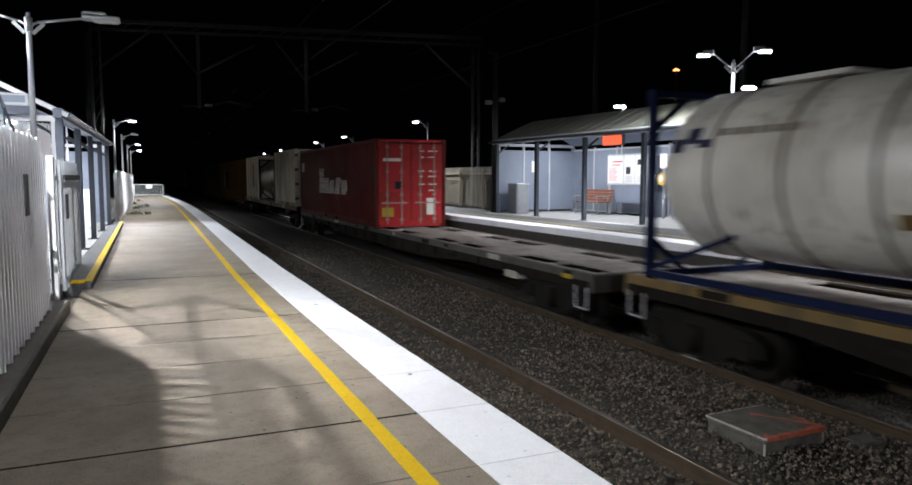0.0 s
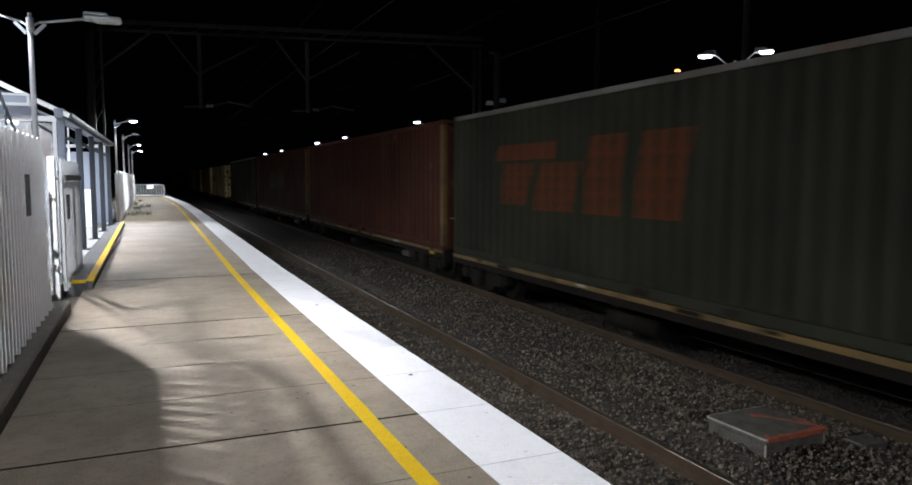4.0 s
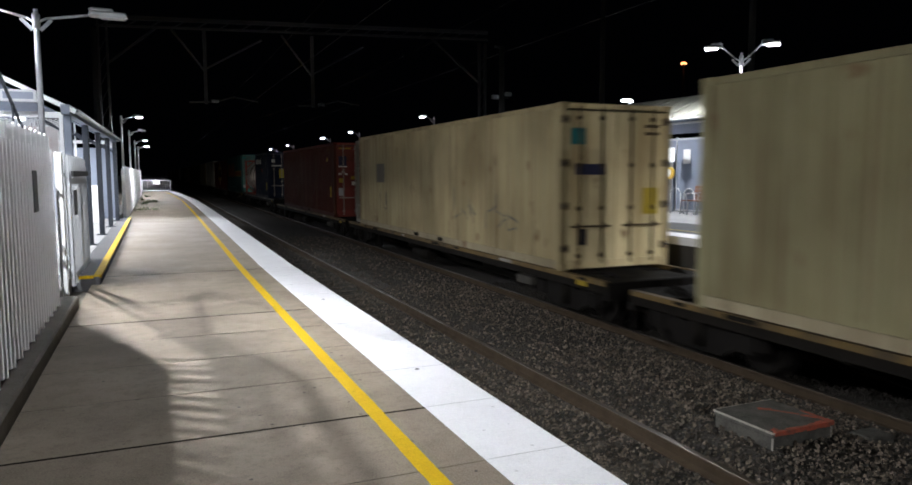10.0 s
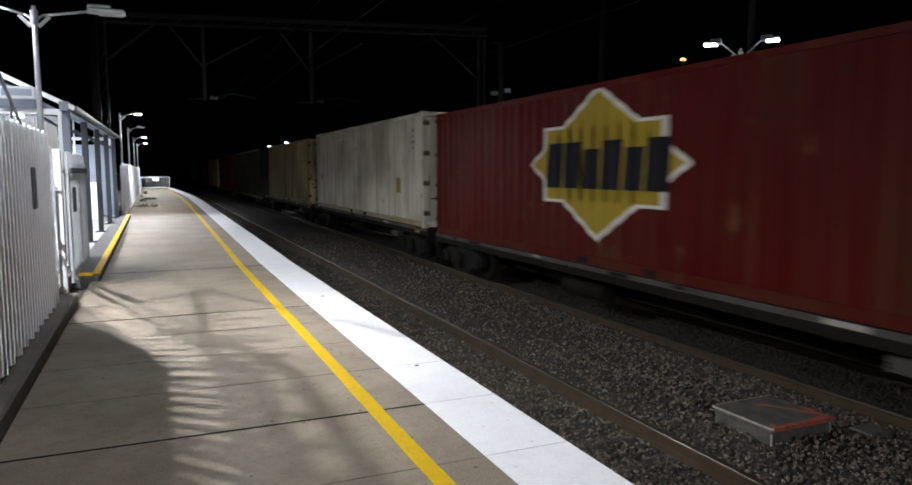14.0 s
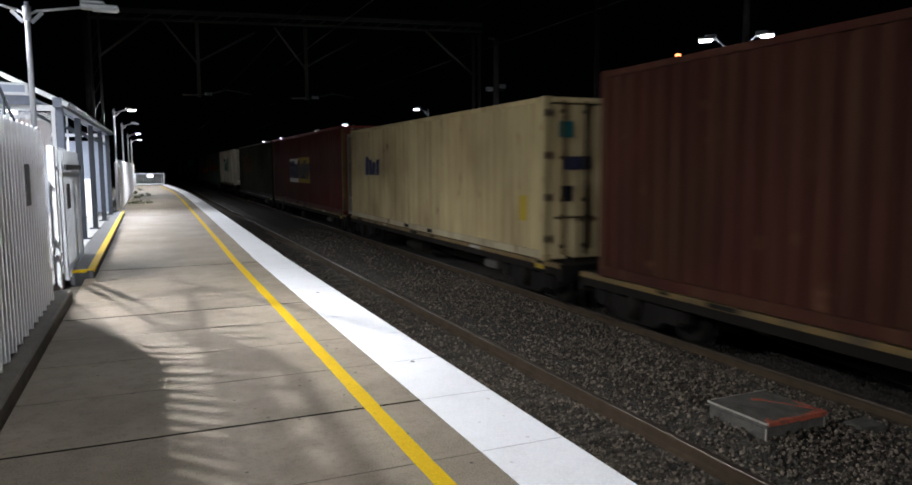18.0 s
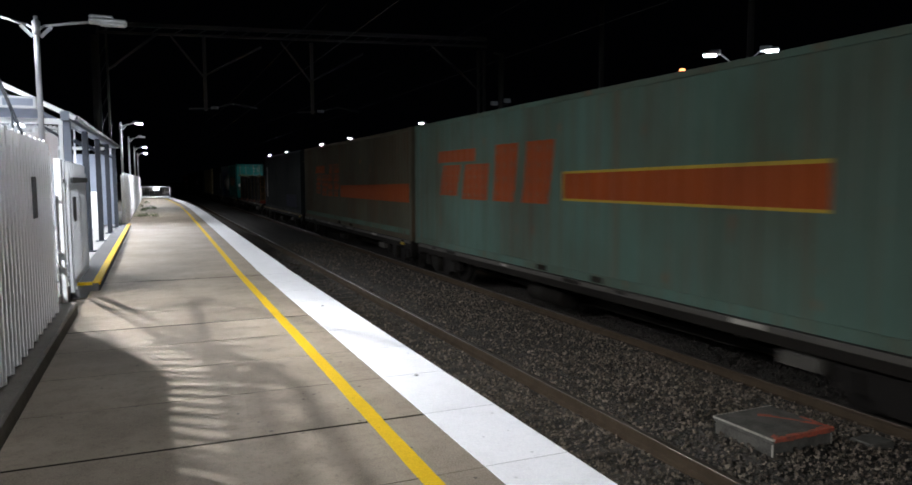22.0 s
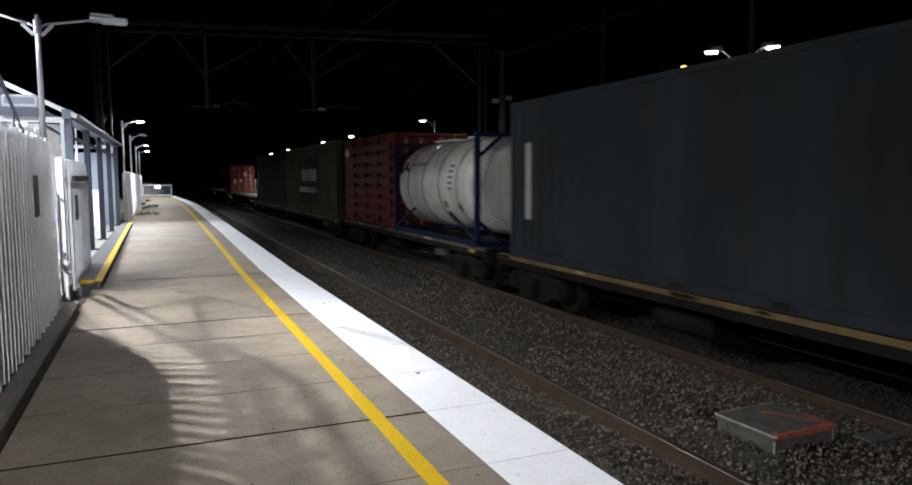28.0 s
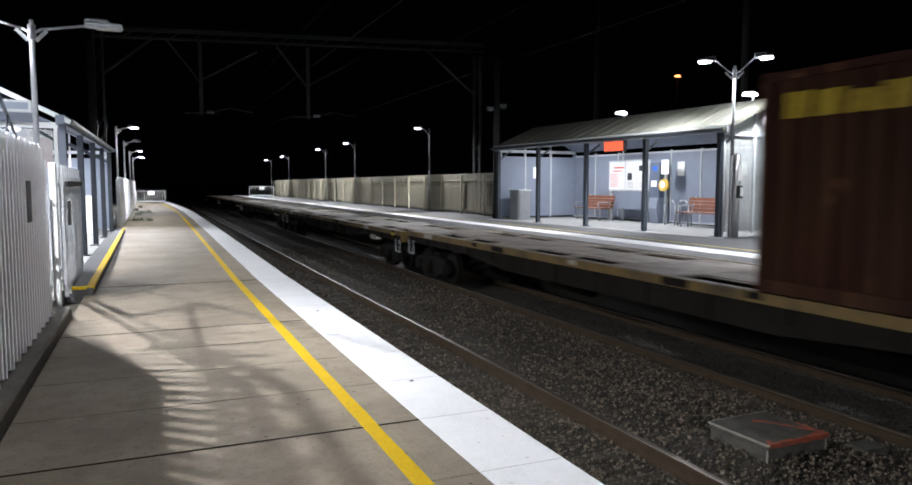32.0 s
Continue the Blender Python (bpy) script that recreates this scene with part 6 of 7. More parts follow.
def wagon(L, deck, sill, full_deck, label):
    """A container flat. deck: height of its top over the rail."""
    key = (round(L, 2), round(deck, 2), sill, full_deck)
    if key in WAGONS:
        return copy_thing(WAGONS[key], Matrix.Identity(4))
    root = thing("flat_wagon", label, "wagon", "wagons of the train")
    d = deck
    hw = 1.2
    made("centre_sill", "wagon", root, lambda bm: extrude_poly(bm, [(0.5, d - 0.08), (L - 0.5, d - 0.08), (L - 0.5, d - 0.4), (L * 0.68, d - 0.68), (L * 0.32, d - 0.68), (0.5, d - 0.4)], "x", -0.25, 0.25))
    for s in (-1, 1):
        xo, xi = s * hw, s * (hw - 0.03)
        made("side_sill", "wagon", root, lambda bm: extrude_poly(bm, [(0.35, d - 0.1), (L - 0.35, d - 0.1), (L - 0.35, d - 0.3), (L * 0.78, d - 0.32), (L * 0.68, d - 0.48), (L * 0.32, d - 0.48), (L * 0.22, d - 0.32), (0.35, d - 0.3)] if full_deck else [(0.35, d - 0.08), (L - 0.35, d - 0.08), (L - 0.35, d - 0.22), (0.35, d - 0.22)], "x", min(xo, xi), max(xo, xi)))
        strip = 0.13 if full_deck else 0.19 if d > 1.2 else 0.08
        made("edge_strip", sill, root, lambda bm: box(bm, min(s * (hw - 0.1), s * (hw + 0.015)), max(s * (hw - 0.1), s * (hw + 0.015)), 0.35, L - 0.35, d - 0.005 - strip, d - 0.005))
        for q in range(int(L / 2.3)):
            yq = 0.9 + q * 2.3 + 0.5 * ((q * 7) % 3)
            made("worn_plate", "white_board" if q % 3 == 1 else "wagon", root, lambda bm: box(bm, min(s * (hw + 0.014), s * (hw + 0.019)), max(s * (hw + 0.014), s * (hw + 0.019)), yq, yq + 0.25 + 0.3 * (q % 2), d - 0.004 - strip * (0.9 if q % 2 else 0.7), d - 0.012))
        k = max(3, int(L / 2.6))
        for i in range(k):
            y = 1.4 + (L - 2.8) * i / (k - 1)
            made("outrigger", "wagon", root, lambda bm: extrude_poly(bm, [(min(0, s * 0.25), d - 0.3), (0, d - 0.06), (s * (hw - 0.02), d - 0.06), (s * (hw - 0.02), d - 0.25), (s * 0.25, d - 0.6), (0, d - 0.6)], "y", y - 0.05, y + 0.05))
    if full_deck:
        for i in range(int(L / 1.3)):
            y = 0.9 + i * 1.3
            low = 0.46 if L * 0.32 < y < L * 0.68 else 0.32
            made("sill_rib", "wagon", root, lambda bm: box(bm, -hw - 0.03, -hw + 0.002, y - 0.03, y + 0.03, d - low, d - 0.15))
        # Lightening holes are dark plates on the solid sill, shade given as colour.
        for y in (L * 0.25, L * 0.35, L * 0.43, L * 0.51, L * 0.6, L * 0.7):
            made("lightening_hole", "tar", root, lambda bm: bevelled(bm, -hw - 0.006, -hw + 0.012, y - 0.28, y + 0.28, d - (0.44 if L * 0.33 < y < L * 0.67 else 0.3), d - 0.22, 0.005))
        n = int((L - 0.8) / 1.55)
        for i in range(n):
            y0 = 0.4 + (L - 0.8) * i / n
            y1 = 0.4 + (L - 0.8) * (i + 1) / n - 0.02
            if i % 3 != 2:
                made("deck_plate", "deck", root, lambda bm: (box(bm, -0.5, 0.5, y0, y1, d - 0.05, d - 0.012), box(bm, -hw + 0.1, -0.98, y0, y1, d - 0.05, d - 0.012), box(bm, 0.98, hw - 0.1, y0, y1, d - 0.05, d - 0.012), box(bm, -hw + 0.1, hw - 0.1, y0, y0 + 0.12, d - 0.055, d - 0.016)))
            else:
                made("deck_plate", "deck", root, lambda bm: bevelled(bm, -hw + 0.1, hw - 0.1, y0, y1, d - 0.05, d - 0.012, 0.006))
    else:
        made("deck_plate", "wagon", root, lambda bm: (box(bm, -hw + 0.1, hw - 0.1, 0.36, 1.2, d - 0.06, d - 0.02), box(bm, -hw + 0.1, hw - 0.1, L - 1.2, L - 0.36, d - 0.06, d - 0.02), box(bm, -0.4, 0.4, 1.2, L - 1.2, d - 0.07, d - 0.03)))
    for y0, y1 in ((0.28, 0.42), (L - 0.42, L - 0.28)):
        made("end_sill", sill if full_deck else "wheel", root, lambda bm: bevelled(bm, -hw, hw, y0, y1, d - 0.32, d - 0.01, 0.02))
    for y, s in ((0.28, -1), (L - 0.28, 1)):
        made("coupler", "wheel", root, lambda bm: (box(bm, -0.09, 0.09, min(y, y + s * 0.36), max(y, y + s * 0.36), d - 0.36, d - 0.18), bevelled(bm, -0.16, 0.16, min(y + s * 0.2, y + s * 0.42), max(y + s * 0.2, y + s * 0.42), d - 0.44, d - 0.12, 0.03)))
        made("step", "mark_grey" if full_deck else "wheel", root, lambda bm: pipe(bm, [(-hw - 0.01, y - s * 0.15, d - 0.25), (-hw - 0.01, y - s * 0.15, d - 0.62), (-hw - 0.01, y - s * 0.5, d - 0.62), (-hw - 0.01, y - s * 0.5, d - 0.25)], 0.018, 6))
    if sill == "sill_pale" and not full_deck:
        made("brake_stand", "wheel", root, lambda bm: (bevelled(bm, 0.4, 0.75, 0.55, 0.8, d - 0.2, d + 0.6, 0.05), tube(bm, (0.57, 0.5, d + 0.4), (0.57, 0.56, d + 0.4), 0.2, 14)))
    made("brake_box", "white_board" if full_deck else "sill_pale", root, lambda bm: bevelled(bm, -hw - 0.005, -hw + 0.2, 2.9, 3.5, d - 0.42, d - 0.26, 0.02), "pale plate under the sill")
    made("air_tank", "wagon", root, lambda bm: tube(bm, (-0.7, L * 0.55, d - 0.55), (-0.7, L * 0.55 + 1.3, d - 0.55), 0.17, 12))
    made("reflector", "mark_yellow", root, lambda bm: box(bm, -hw - 0.022, -hw - 0.002, 0.9, 1.2, d - 0.16, d - 0.08), "yellow reflective strip")
    bo = bogie_meshes()
    for y in (1.75, L - 1.75):
        b = new("bogie", bo["bolster"])
        b.parent = root
        b.location = (0, y, 0.44)
        for s in (-1, 1):
            f = shared("side_frame", bo["side_frame"], b, pose(s * 1.0, 0, 0, 0, 0, 0 if s < 0 else 180))
            sp = shared("spring", bo["spring"], b, pose(s * 1.0, 0, 0, 0, 0, 0 if s < 0 else 180))
            for yy in (-0.88, 0.88):
                shared("wheel", bo["wheel"], b, pose(s * 0.75, yy, 0, 0, 0, 0 if s < 0 else 180))
    WAGONS[key] = root
    return root


def timber_load(L):
    root = thing("timber_load", "stacked timber bundles under sheeting between steel stakes", "timber load")
    for i in range(6):
        y0 = 0.15 + i * (L - 0.3) / 6
        made("timber_pack", "timber_load", root, lambda bm: bevelled(bm, -1.12, 1.12, y0, y0 + (L - 0.3) / 6 - 0.05, 0.1, 1.8 + 0.06 * (i % 3), 0.06))
        made("sheeting", "dark_sheet", root, lambda bm: bevelled(bm, -1.14, 1.14, y0 + 0.03, y0 + (L - 0.3) / 6 - 0.12, 1.45 + 0.1 * (i % 2), 1.85 + 0.06 * (i % 3), 0.1))
        for xs in (-1.22, 1.14):
            made("stake", "slate_box", root, lambda bm: box(bm, xs, xs + 0.08, y0, y0 + 0.08, 0, 1.75))
            made("corner_cap", "pale_steel" if i % 2 else "strip_buff", root, lambda bm: bevelled(bm, min(xs, xs * 0.86), max(xs, xs * 0.86), y0 + 0.3, y0 + 0.75, 1.845 + 0.06 * (i % 3), 1.885 + 0.06 * (i % 3), 0.012), "pale corner cap")
        made("side_plate", "mark_faded_orange" if i % 2 else "maroon_box", root, lambda bm: bevelled(bm, -1.225, -1.16, y0 + 0.15, y0 + 1.6, 0.0, 0.19, 0.01))
    for y in (0.02, L - 0.1):
        for i in range(8):
            x = -1.16 + i * 0.325
            made("rack_post", "rack_brown", root, lambda bm: box(bm, x, x + 0.05, y, y + 0.06, 0, 1.8 if i % 7 else 2.05))
        for z in (0.2, 0.65, 1.1, 1.6):
            made("rack_bar", "rack_brown", root, lambda bm: box(bm, -1.18, 1.18, y - 0.012, y - 0.002, z, z + 0.06))
    made("end_beam", "bright_red_box", root, lambda bm: bevelled(bm, -1.2, 1.2, -0.02, 0.12, 0, 0.2, 0.01))
    made("lashing", "mark_faded", root, lambda bm: tube(bm, (-1.18, 0.1, 1.98), (-1.18, 3.6, 1.98), 0.02, 6))
    return root


TRAIN = []      # (object, distance of its leading end from the mark, x, z)


def ride(ob, s, z):
    TRAIN.append((ob, s, FAR_C, z))


O, Wt, Y, D, N, TL, FO, G = "mark_orange", "mark_white", "mark_yellow", "mark_dark", "mark_navy", "mark_teal", "mark_faded_orange", "mark_grey"
# name, leading end, length, base height z, body height, builder arguments
ride(tank("frame_blue", "tank_white", "white tank container in a dark blue frame", h=2.75), 2.56, 0.2)
ride(container(12.19, 2.87, "red_box", "bright red corrugated container with a white block mark", end_mat="red_end_lit", marks=[(Wt, word(3.9, 1.0, 4.6, 0.62, 5, 1.6)), (Wt, [rect(0.4, 0.75, 1.9, 2.3)])], end_marks=[(Wt, -0.95, -0.3, 2.15, 2.25), (Y, -1.0, -0.6, 0.35, 0.65), (Wt, 0.55, 0.85, 0.4, 0.95), (D, -0.55, -0.3, 1.25, 1.5)]), 22.26, 0.07)
ride(container(6.06, 2.85, "white_box", "dirty white container with a plain side", style="smooth", end="doors", base_mat="base_white"), 35.84, 0.27)
ride(tank("frame_blue", "tank_cream", "cream tank container in a blue frame", h=2.63, marks="plates"), 42.12, 0.27)
ride(container(6.06, 2.85, "white_box", "dirty white container with a side hatch and scrawls", style="smooth", end="plain", marks=[("tan_box", [rect(3.2, 4.0, 0.8, 2.4)]), ("mark_scrawl", scrawl(0.5, 0.45, 3.0, 0.75, 16, 3))], base_mat="base_white"), 48.40, 0.27)
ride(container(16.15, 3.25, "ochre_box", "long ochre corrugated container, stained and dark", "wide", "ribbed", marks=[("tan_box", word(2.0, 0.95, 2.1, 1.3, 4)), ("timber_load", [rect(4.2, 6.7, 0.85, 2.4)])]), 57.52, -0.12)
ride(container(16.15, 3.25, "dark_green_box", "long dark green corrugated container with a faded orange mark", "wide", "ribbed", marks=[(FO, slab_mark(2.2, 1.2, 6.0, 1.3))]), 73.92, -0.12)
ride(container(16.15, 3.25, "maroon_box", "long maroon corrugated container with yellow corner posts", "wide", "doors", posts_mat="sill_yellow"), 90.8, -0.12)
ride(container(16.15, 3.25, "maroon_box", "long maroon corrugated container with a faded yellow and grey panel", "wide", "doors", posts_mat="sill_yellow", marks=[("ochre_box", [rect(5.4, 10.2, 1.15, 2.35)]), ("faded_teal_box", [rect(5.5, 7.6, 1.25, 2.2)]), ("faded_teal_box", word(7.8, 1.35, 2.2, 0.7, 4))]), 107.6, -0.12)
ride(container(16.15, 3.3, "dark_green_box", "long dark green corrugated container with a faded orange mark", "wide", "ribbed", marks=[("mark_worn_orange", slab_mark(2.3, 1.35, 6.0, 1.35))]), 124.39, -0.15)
ride(container(13.7, 3.05, "cream_box", "long cream refrigerated container with dark hinges", "smooth", "doors", "cream_end_lit", marks=[(N, word(1.6, 1.45, 1.9, 0.6, 4, 1.25)), (O, [rect(2.75, 3.2, 2.25, 2.35), rect(2.9, 3.05, 2.38, 2.55)]), (G, [rect(1.6, 3.4, 1.3, 1.37)]), ("mark_scrawl", scrawl(3.6, 0.35, 1.2, 0.5, 7, 12))], end_marks=[("mark_teal", -1.0, -0.75, 2.3, 2.6), (N, -0.75, -0.15, 1.75, 1.95), (D, -0.85, -0.7, 1.05, 1.35), (Y, 0.6, 0.95, 1.1, 1.4)], base_mat="base_white"), 146.37, -0.1)
ride(container(12.19, 3.05, "tan_box", "brown stained corrugated container with a pale base strip", "wide", "doors", "cream_end_lit", base_mat="strip_buff", marks=[("strip_buff", [rect(0.2, 12.0, 0.17, 0.34)])], end_marks=[(N, -0.95, -0.75, 2.5, 2.65)]), 163.92, -0.1)
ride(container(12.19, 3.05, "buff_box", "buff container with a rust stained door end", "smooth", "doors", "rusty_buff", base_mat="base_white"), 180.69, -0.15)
ride(container(13.7, 3.05, "cream_box", "long cream refrigerated container with scrawls and dark hinges", "smooth", "doors", "cream_end_lit", marks=[("mark_scrawl", [rect(2.0, 2.9, 1.5, 2.1)]), ("mark_scrawl", scrawl(8.6, 0.55, 3.2, 0.8, 16, 5)), ("mark_scrawl", scrawl(2.0, 0.6, 1.6, 0.8, 8, 8))], end_marks=[("mark_teal", -1.0, -0.7, 2.3, 2.6), (N, -0.9, -0.25, 1.75, 1.95), (D, -0.85, -0.65, 0.45, 0.75), (Y, 0.6, 0.95, 1.0, 1.5)], base_mat="base_white", rack=True), 196.47, -0.12)
ride(container(12.19, 3.05, "brick_red_box", "brick red corrugated container with white door figures", "corr", "doors", "rust_red_end_lit", marks=[(Y, [rect(11.45, 11.7, 0.8, 1.25)]), (Y, [(10.85, 10.95, 2.3, 2.31, 2.3, 2.45), (10.95, 11.05, 2.3, 2.45, 2.3, 2.31)]), (D, [rect(11.3, 11.38, 1.4, 2.5)])], end_marks=[(N, -1.0, -0.68, 2.1, 2.5), (Wt, -1.02, -0.66, 2.05, 2.1), (Wt, -1.02, -0.9, 1.74, 1.8), (Wt, -0.9, -0.76, 1.82, 1.87), (Wt, -0.76, -0.64, 1.74, 1.8), (Y, -1.0, -0.8, 1.42, 1.6), (Y, -0.5, -0.28, 1.55, 1.68), (Wt, -0.47, -0.3, 1.32, 1.46), (G, -1.02, -0.8, 0.88, 1.2), (Wt, 0.7, 0.92, 1.0, 1.1), (Y, -1.0, -0.5, 2.79, 2.84), (Y, 0.55, 1.0, 2.79, 2.84), (Wt, 0.85, 1.0, 0.3, 0.36)]), 214.2, -0.12)
ride(container(6.06, 2.95, "blue_box", "dark blue corrugated container with a pale block mark", "corr", "doors", marks=[(Wt, word(0.4, 2.25, 2.6, 0.33, 6)), (Y, [rect(5.1, 5.4, 0.5, 1.0)]), (O, [rect(3.2, 3.5, 1.7, 1.9)])], end_marks=[(Wt, -0.95, -0.75, 2.3, 2.5), (Y, -0.5, -0.2, 1.3, 1.9), (Wt, -0.95, -0.3, 2.05, 2.12)]), 232.6, 0.1)
ride(tank("frame_red", "tank_white", "white tank container in a red frame with dark spill stains", h=2.6, marks="spill"), 238.72, 0.12)
ride(container(12.19, 3.15, "teal_box", "teal curtain-sided container with an orange stripe and grey end", "curtain", "plain", "teal_end", marks=[(O, slab_mark(0.73, 1.3, 6.0, 1.2)), (Y, [(7.0, 12.1, 1.36, 1.82, 1.36, 1.86)]), (O, [(7.05, 12.1, 1.40, 1.78, 1.40, 1.82)]), (G, bars(2.5, 0.35, 4.5, 0.06, 9, 0.45))], end_marks=[("teal_door_lit", 0.5, 0.95, 2.6, 2.8), (Wt, 0.56, 0.88, 2.67, 2.72), ("teal_door_lit", -1.09, -0.8, 2.85, 3.0), ("teal_door_lit", -1.09, -0.2, 0.17, 0.38), ("rust_red_end_lit", -0.05, 0.07, 1.78, 1.86), (Wt, -1.05, -0.75, 0.52, 0.56), (Wt, -1.05, -0.75, 0.6, 0.64), (Wt, -1.05, -0.75, 0.44, 0.48)]), 247.8, 0.1)
ride(container(15.6, 3.05, "red_box", "long red container with a yellow star mark", "smooth", "doors", marks=[(Wt, star(4.95, 0.42, 4.6, 2.6)), (Y, star(5.1, 0.52, 4.3, 2.4)), (D, word(5.6, 1.3, 3.5, 0.8, 6))], end_marks=[(Wt, 0.2, 0.9, 2.2, 2.4)]), 260.72, 0.03)
ride(container(13.7, 3.15, "white_box", "long white refrigerated container, lightly stained", "smooth", "doors", marks=[(Y, [rect(11.3, 11.7, 0.9, 1.35)]), (Wt, bars(4.0, 2.72, 1.4, 0.1, 3))], base_mat="base_white"), 277.32, 0.08)
ride(container(12.19, 3.1, "cream_box", "cream refrigerated container with dark hinges", "smooth", "doors", "cream_end_lit", base_mat="base_white"), 293.2, 0.05)
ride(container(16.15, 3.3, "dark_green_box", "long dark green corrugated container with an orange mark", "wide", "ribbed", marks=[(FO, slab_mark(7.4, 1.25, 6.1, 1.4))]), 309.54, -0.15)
ride(container(16.15, 3.3, "maroon_box", "long maroon corrugated container with a yellow panel", "wide", "doors", marks=[("ochre_box", [rect(5.4, 10.3, 1.15, 2.3)]), ("maroon_box", word(5.6, 1.25, 4.6, 0.85, 7))]), 326.24, -0.15)
ride(container(13.7, 3.05, "aged_cream_box", "long cream refrigerated container with an open frame at its rear", "smooth", "doors", "cream_end_lit", marks=[(N, word(1.7, 1.5, 1.7, 0.5, 4, 1.2)), (Y, [rect(12.7, 13.0, 0.7, 1.2)])], end_marks=[("mark_teal", -0.9, -0.6, 2.3, 2.6), (N, -0.8, -0.2, 1.7, 1.95), (D, -0.85, -0.6, 1.1, 1.4)], base_mat="base_white", rack=True), 344.19, -0.12)
ride(container(16.15, 3.35, "bright_red_box", "long red corrugated container with white and yellow side panel", "wide", "doors", "rust_red_end_lit", posts_mat="sill_yellow", marks=[(Wt, [rect(5.05, 7.4, 1.05, 2.2)]), (Y, [rect(7.4, 9.95, 1.05, 2.25)]), (N, word(5.2, 1.25, 4.7, 0.85, 7))], end_marks=[(Y, -1.0, 0.9, 2.55, 2.8), (N, -0.8, 0.7, 2.6, 2.75)]), 359.13, -0.15)
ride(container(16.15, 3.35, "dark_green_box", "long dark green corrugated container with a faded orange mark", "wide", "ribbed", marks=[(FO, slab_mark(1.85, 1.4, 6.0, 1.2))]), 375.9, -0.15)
ride(container(12.19, 3.02, "white_box", "white refrigerated container with a teal mark and cooling unit", "smooth", "genset", marks=[(TL, slab_mark(4.0, 1.15, 3.9, 1.15))], base_mat="base_white"), 396.27, 0.14)
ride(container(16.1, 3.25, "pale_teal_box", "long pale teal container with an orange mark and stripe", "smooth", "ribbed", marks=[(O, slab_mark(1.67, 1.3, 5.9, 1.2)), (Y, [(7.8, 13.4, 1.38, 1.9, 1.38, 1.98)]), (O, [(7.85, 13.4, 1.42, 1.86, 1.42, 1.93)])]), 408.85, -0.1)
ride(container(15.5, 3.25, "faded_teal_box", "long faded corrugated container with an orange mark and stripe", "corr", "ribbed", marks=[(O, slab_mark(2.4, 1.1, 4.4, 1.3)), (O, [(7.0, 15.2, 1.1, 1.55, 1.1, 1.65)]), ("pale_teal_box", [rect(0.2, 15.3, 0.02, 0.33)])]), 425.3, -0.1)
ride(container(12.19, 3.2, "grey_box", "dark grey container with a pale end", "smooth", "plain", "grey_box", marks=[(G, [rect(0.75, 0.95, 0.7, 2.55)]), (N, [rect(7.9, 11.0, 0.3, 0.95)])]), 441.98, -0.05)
ride(timber_load(12.19), 457.15, 0.05)
ride(container(6.06, 2.98, "teal_box", "teal corrugated container with an orange mark", "corr", "doors", "teal_door_lit", marks=[(O, slab_mark(1.07, 1.05, 3.5, 0.85))], end_marks=[(Y, -1.0, 1.0, 2.0, 2.04), (Wt, -0.5, -0.3, 1.65, 1.8), (Wt, -1.0, -0.75, 1.0, 1.25), (Wt, 0.1, 0.5, 1.75, 1.8)]), 472.32, 0.1)
ride(tank("frame_blue", "tank_white", "white tank container in a dark blue frame"), 478.4, 0.08)
ride(container(12.19, 3.15, "grey_box", "dark grey container with a pale upright panel", "smooth", "plain", "slate_box", marks=[(G, [rect(9.9, 10.25, 0.7, 2.5)])]), 486.32, 0.0)
ride(container(13.7, 3.1, "cream_box", "long cream container with small panels", "smooth", "doors", "cream_end_lit", marks=[(N, [rect(1.0, 1.4, 1.9, 2.2)]), (Y, [rect(0.9, 1.4, 0.9, 1.3)])], base_mat="base_white"), 500.58, 0.0)
ride(container(12.19, 3.13, "grey_box", "dark grey container with a ribbed end", "smooth", "ribbed", "grey_box", marks=[(G, [rect(0.6, 0.85, 0.8, 2.3)])]), 516.68, 0.03)
ride(tank("frame_blue", "tank_white", "white tank container in a dark blue frame", h=2.64), 530.6, 0.06)
ride(container(6.06, 2.95, "bright_red_box", "red container with horizontal slatted sides", "slats", "doors", marks=[(Wt, [(0.35, 0.7, 2.42, 2.46, 2.28, 2.64), (0.7, 1.05, 2.28, 2.64, 2.42, 2.46)])]), 536.68, 0.1)
ride(container(12.0, 3.15, "olive_box", "olive green container with a dark lettered panel", "smooth", "ribbed", "olive_box", marks=[(D, [rect(3.9, 8.5, 0.45, 2.55)]), (O, [rect(4.2, 4.7, 1.5, 2.1)]), (G, bars(4.9, 1.5, 3.2, 0.55, 8, 0.75)), (G, bars(4.1, 0.95, 4.2, 0.25, 11, 0.7))]), 544.28, 0.03)
ride(container(12.19, 3.2, "slate_box", "dark slate blue container with a pale strip", "smooth", "plain", "slate_box", marks=[(G, [rect(0.5, 0.75, 1.0, 2.3)])]), 556.5, -0.05)
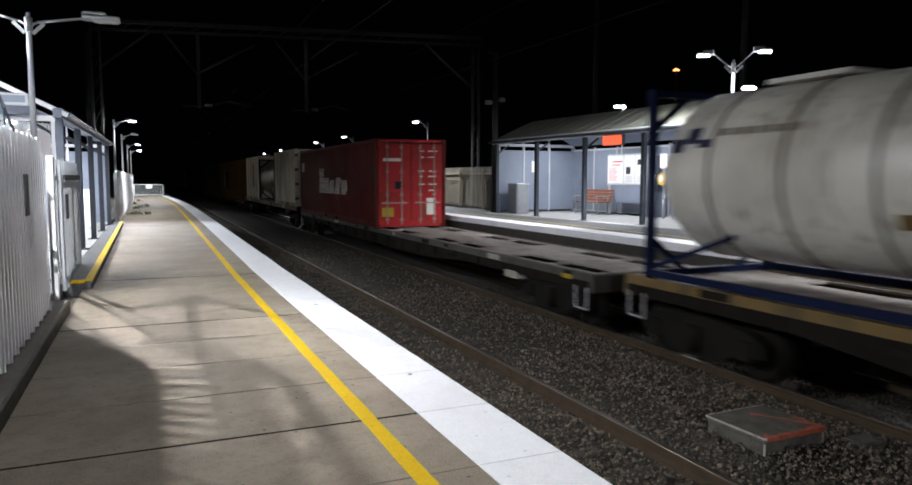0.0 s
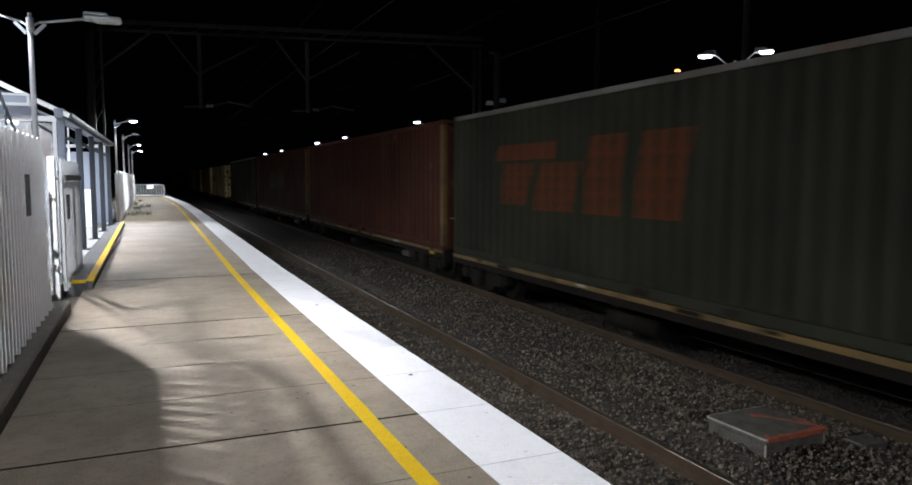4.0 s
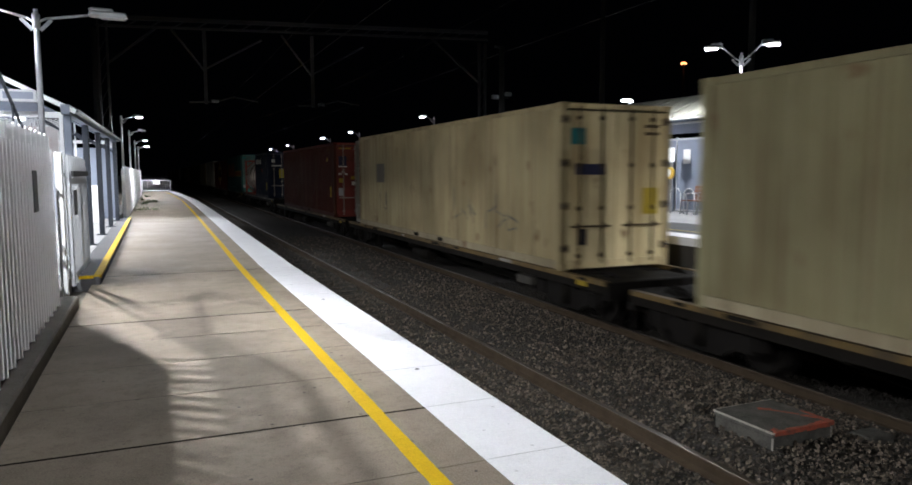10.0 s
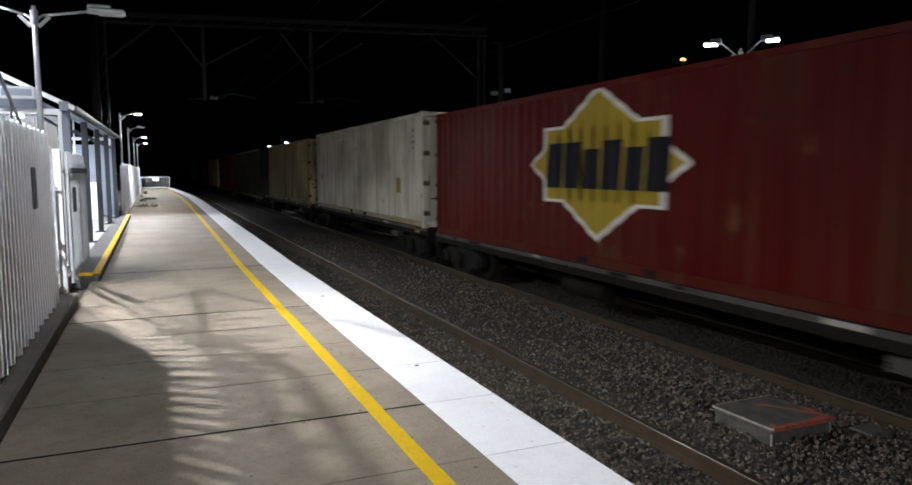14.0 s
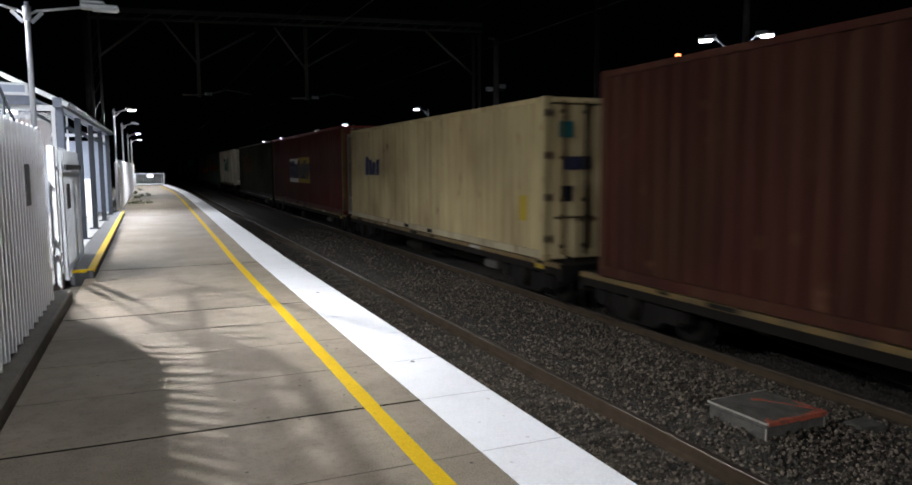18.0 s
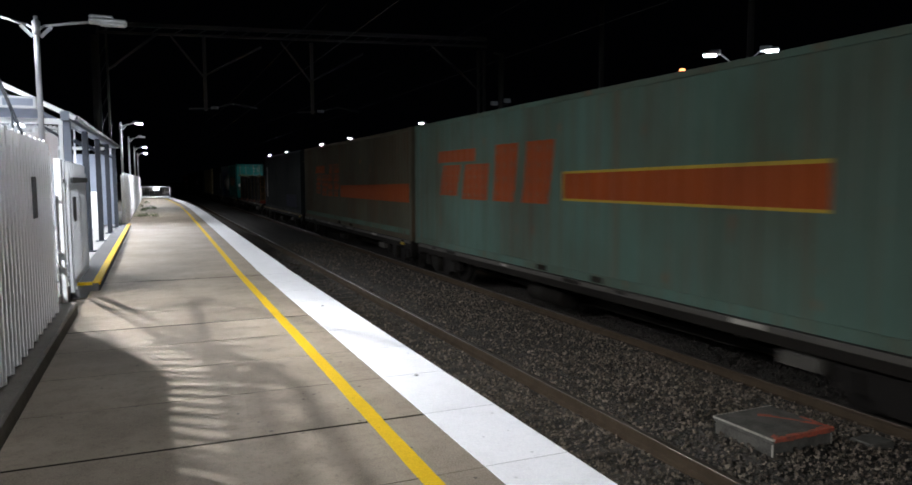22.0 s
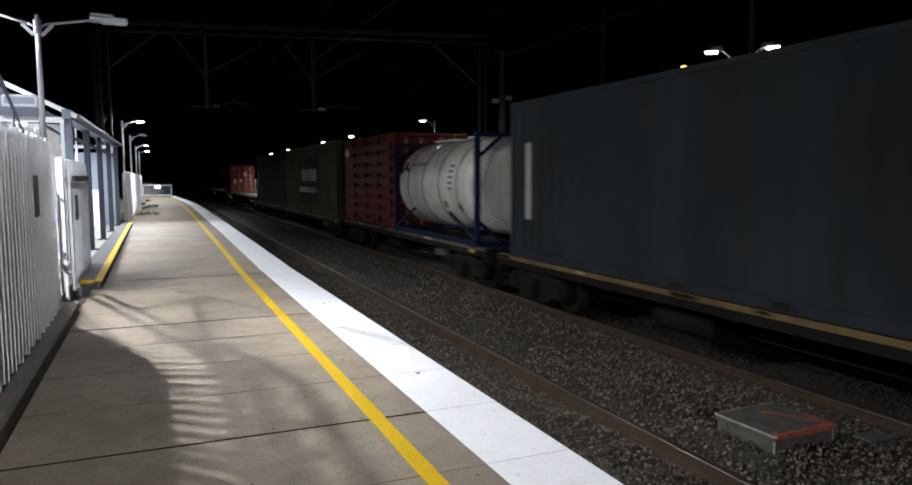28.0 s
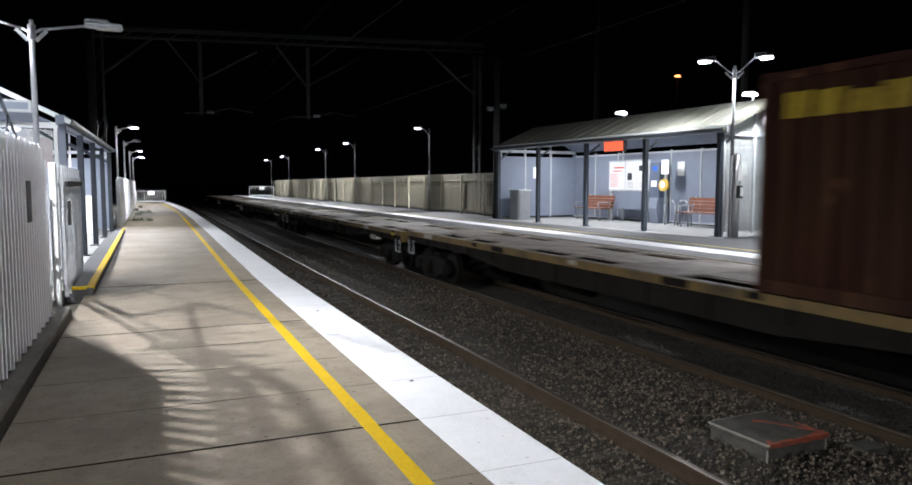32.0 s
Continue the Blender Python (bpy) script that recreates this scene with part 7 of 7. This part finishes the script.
ride(container(6.06, 2.61, "weathered_maroon_box", "weathered brick red container with pale door panels", "corr", "doors", "rust_red_end_lit", marks=[(Y, word(0.3, 2.06, 1.6, 0.28, 4, 1.05)), ("mark_faded", [rect(4.6, 4.9, 2.1, 2.18), rect(4.65, 4.95, 1.92, 2.0), rect(4.7, 4.95, 1.55, 1.75)]), (Y, [rect(5.4, 5.6, 1.5, 1.72)])], end_marks=[(Y, -1.0, -0.55, 2.2, 2.3), (Wt, -0.85, -0.6, 0.85, 1.2), (Wt, -0.3, -0.05, 0.95, 1.2), (Wt, 0.15, 0.4, 1.55, 1.95)]), 589.04, 0.36)

# wagons under them: (start, end, deck z, sill, full deck)
for s0, s1, z, sill, full in (
    (-6.5, 9.4, 0.2, "sill_yellow", True), (9.7, 34.9, 0.07, "sill_pale", True), (35.3, 55.6, 0.27, "sill_yellow", False),
    (56.6, 73.8, -0.12, "sill_pale", False), (73.8, 90.5, -0.12, "sill_yellow", False), (90.5, 107.3, -0.12, "sill_yellow", False),
    (107.3, 124.1, -0.12, "sill_yellow", False), (124.1, 142.2, -0.15, "sill_yellow", False), (142.7, 162.0, -0.1, "sill_pale", False),
    (162.0, 178.4, -0.1, "sill_yellow", False), (178.4, 194.7, -0.15, "sill_yellow", False), (194.7, 212.2, -0.12, "sill_yellow", False),
    (212.2, 229.5, -0.12, "sill_yellow", False), (230.2, 246.3, 0.1, "sill_pale", False), (246.9, 260.35, 0.1, "sill_pale", False),
    (260.35, 276.8, 0.03, "sill_pale", False), (276.8, 292.1, 0.08, "sill_pale", False), (292.1, 307.5, 0.05, "sill_pale", False),
    (308.6, 325.95, -0.15, "sill_yellow", False), (325.95, 343.3, -0.15, "sill_yellow", False), (343.3, 358.5, -0.12, "sill_yellow", False),
    (358.5, 375.6, -0.15, "sill_yellow", False), (375.6, 393.8, -0.15, "sill_pale", False), (394.4, 408.7, 0.14, "sill_pale", False),
    (408.7, 425.1, -0.1, "sill_pale", False), (425.1, 441.4, -0.1, "sill_pale", False), (441.4, 455.7, -0.05, "sill_yellow", False),
    (455.7, 470.9, 0.05, "sill_pale", False), (471.4, 485.4, 0.08, "sill_pale", False), (485.4, 499.5, 0.0, "sill_pale", False),
    (499.5, 515.5, 0.0, "sill_yellow", False), (515.5, 529.8, 0.03, "sill_yellow", False), (529.8, 543.5, 0.07, "sill_pale", False),
    (543.5, 569.4, 0.0, "sill_pale", False), (569.4, 588.5, 0.3, "sill_yellow", True), (588.5, 608.2, 0.36, "sill_yellow", True),
    (608.2, 628.0, 0.3, "sill_yellow", True), (628.0, 647.8, 0.3, "sill_yellow", True), (647.8, 667.6, 0.3, "sill_yellow", True),
    (667.6, 687.4, 0.3, "sill_yellow", True)):
    w = wagon(s1 - s0, z - RAIL_Z, sill, full, "empty flat wagon with a worn plate deck" if full else "skeletal container wagon with grimy bogies")
    ride(w, s0, RAIL_Z)


def travelled(t):
    u = t / 32.0
    return 594.635 * u - 6.0556 * u * u


# ---- the train rolls towards the viewer ----
def motions():
    for ob, s, x, z in TRAIN:
        walk(ob, [(t, pose(x, s - travelled(t), z)) for t in (0, 8, 16, 24, 32)])


motions()
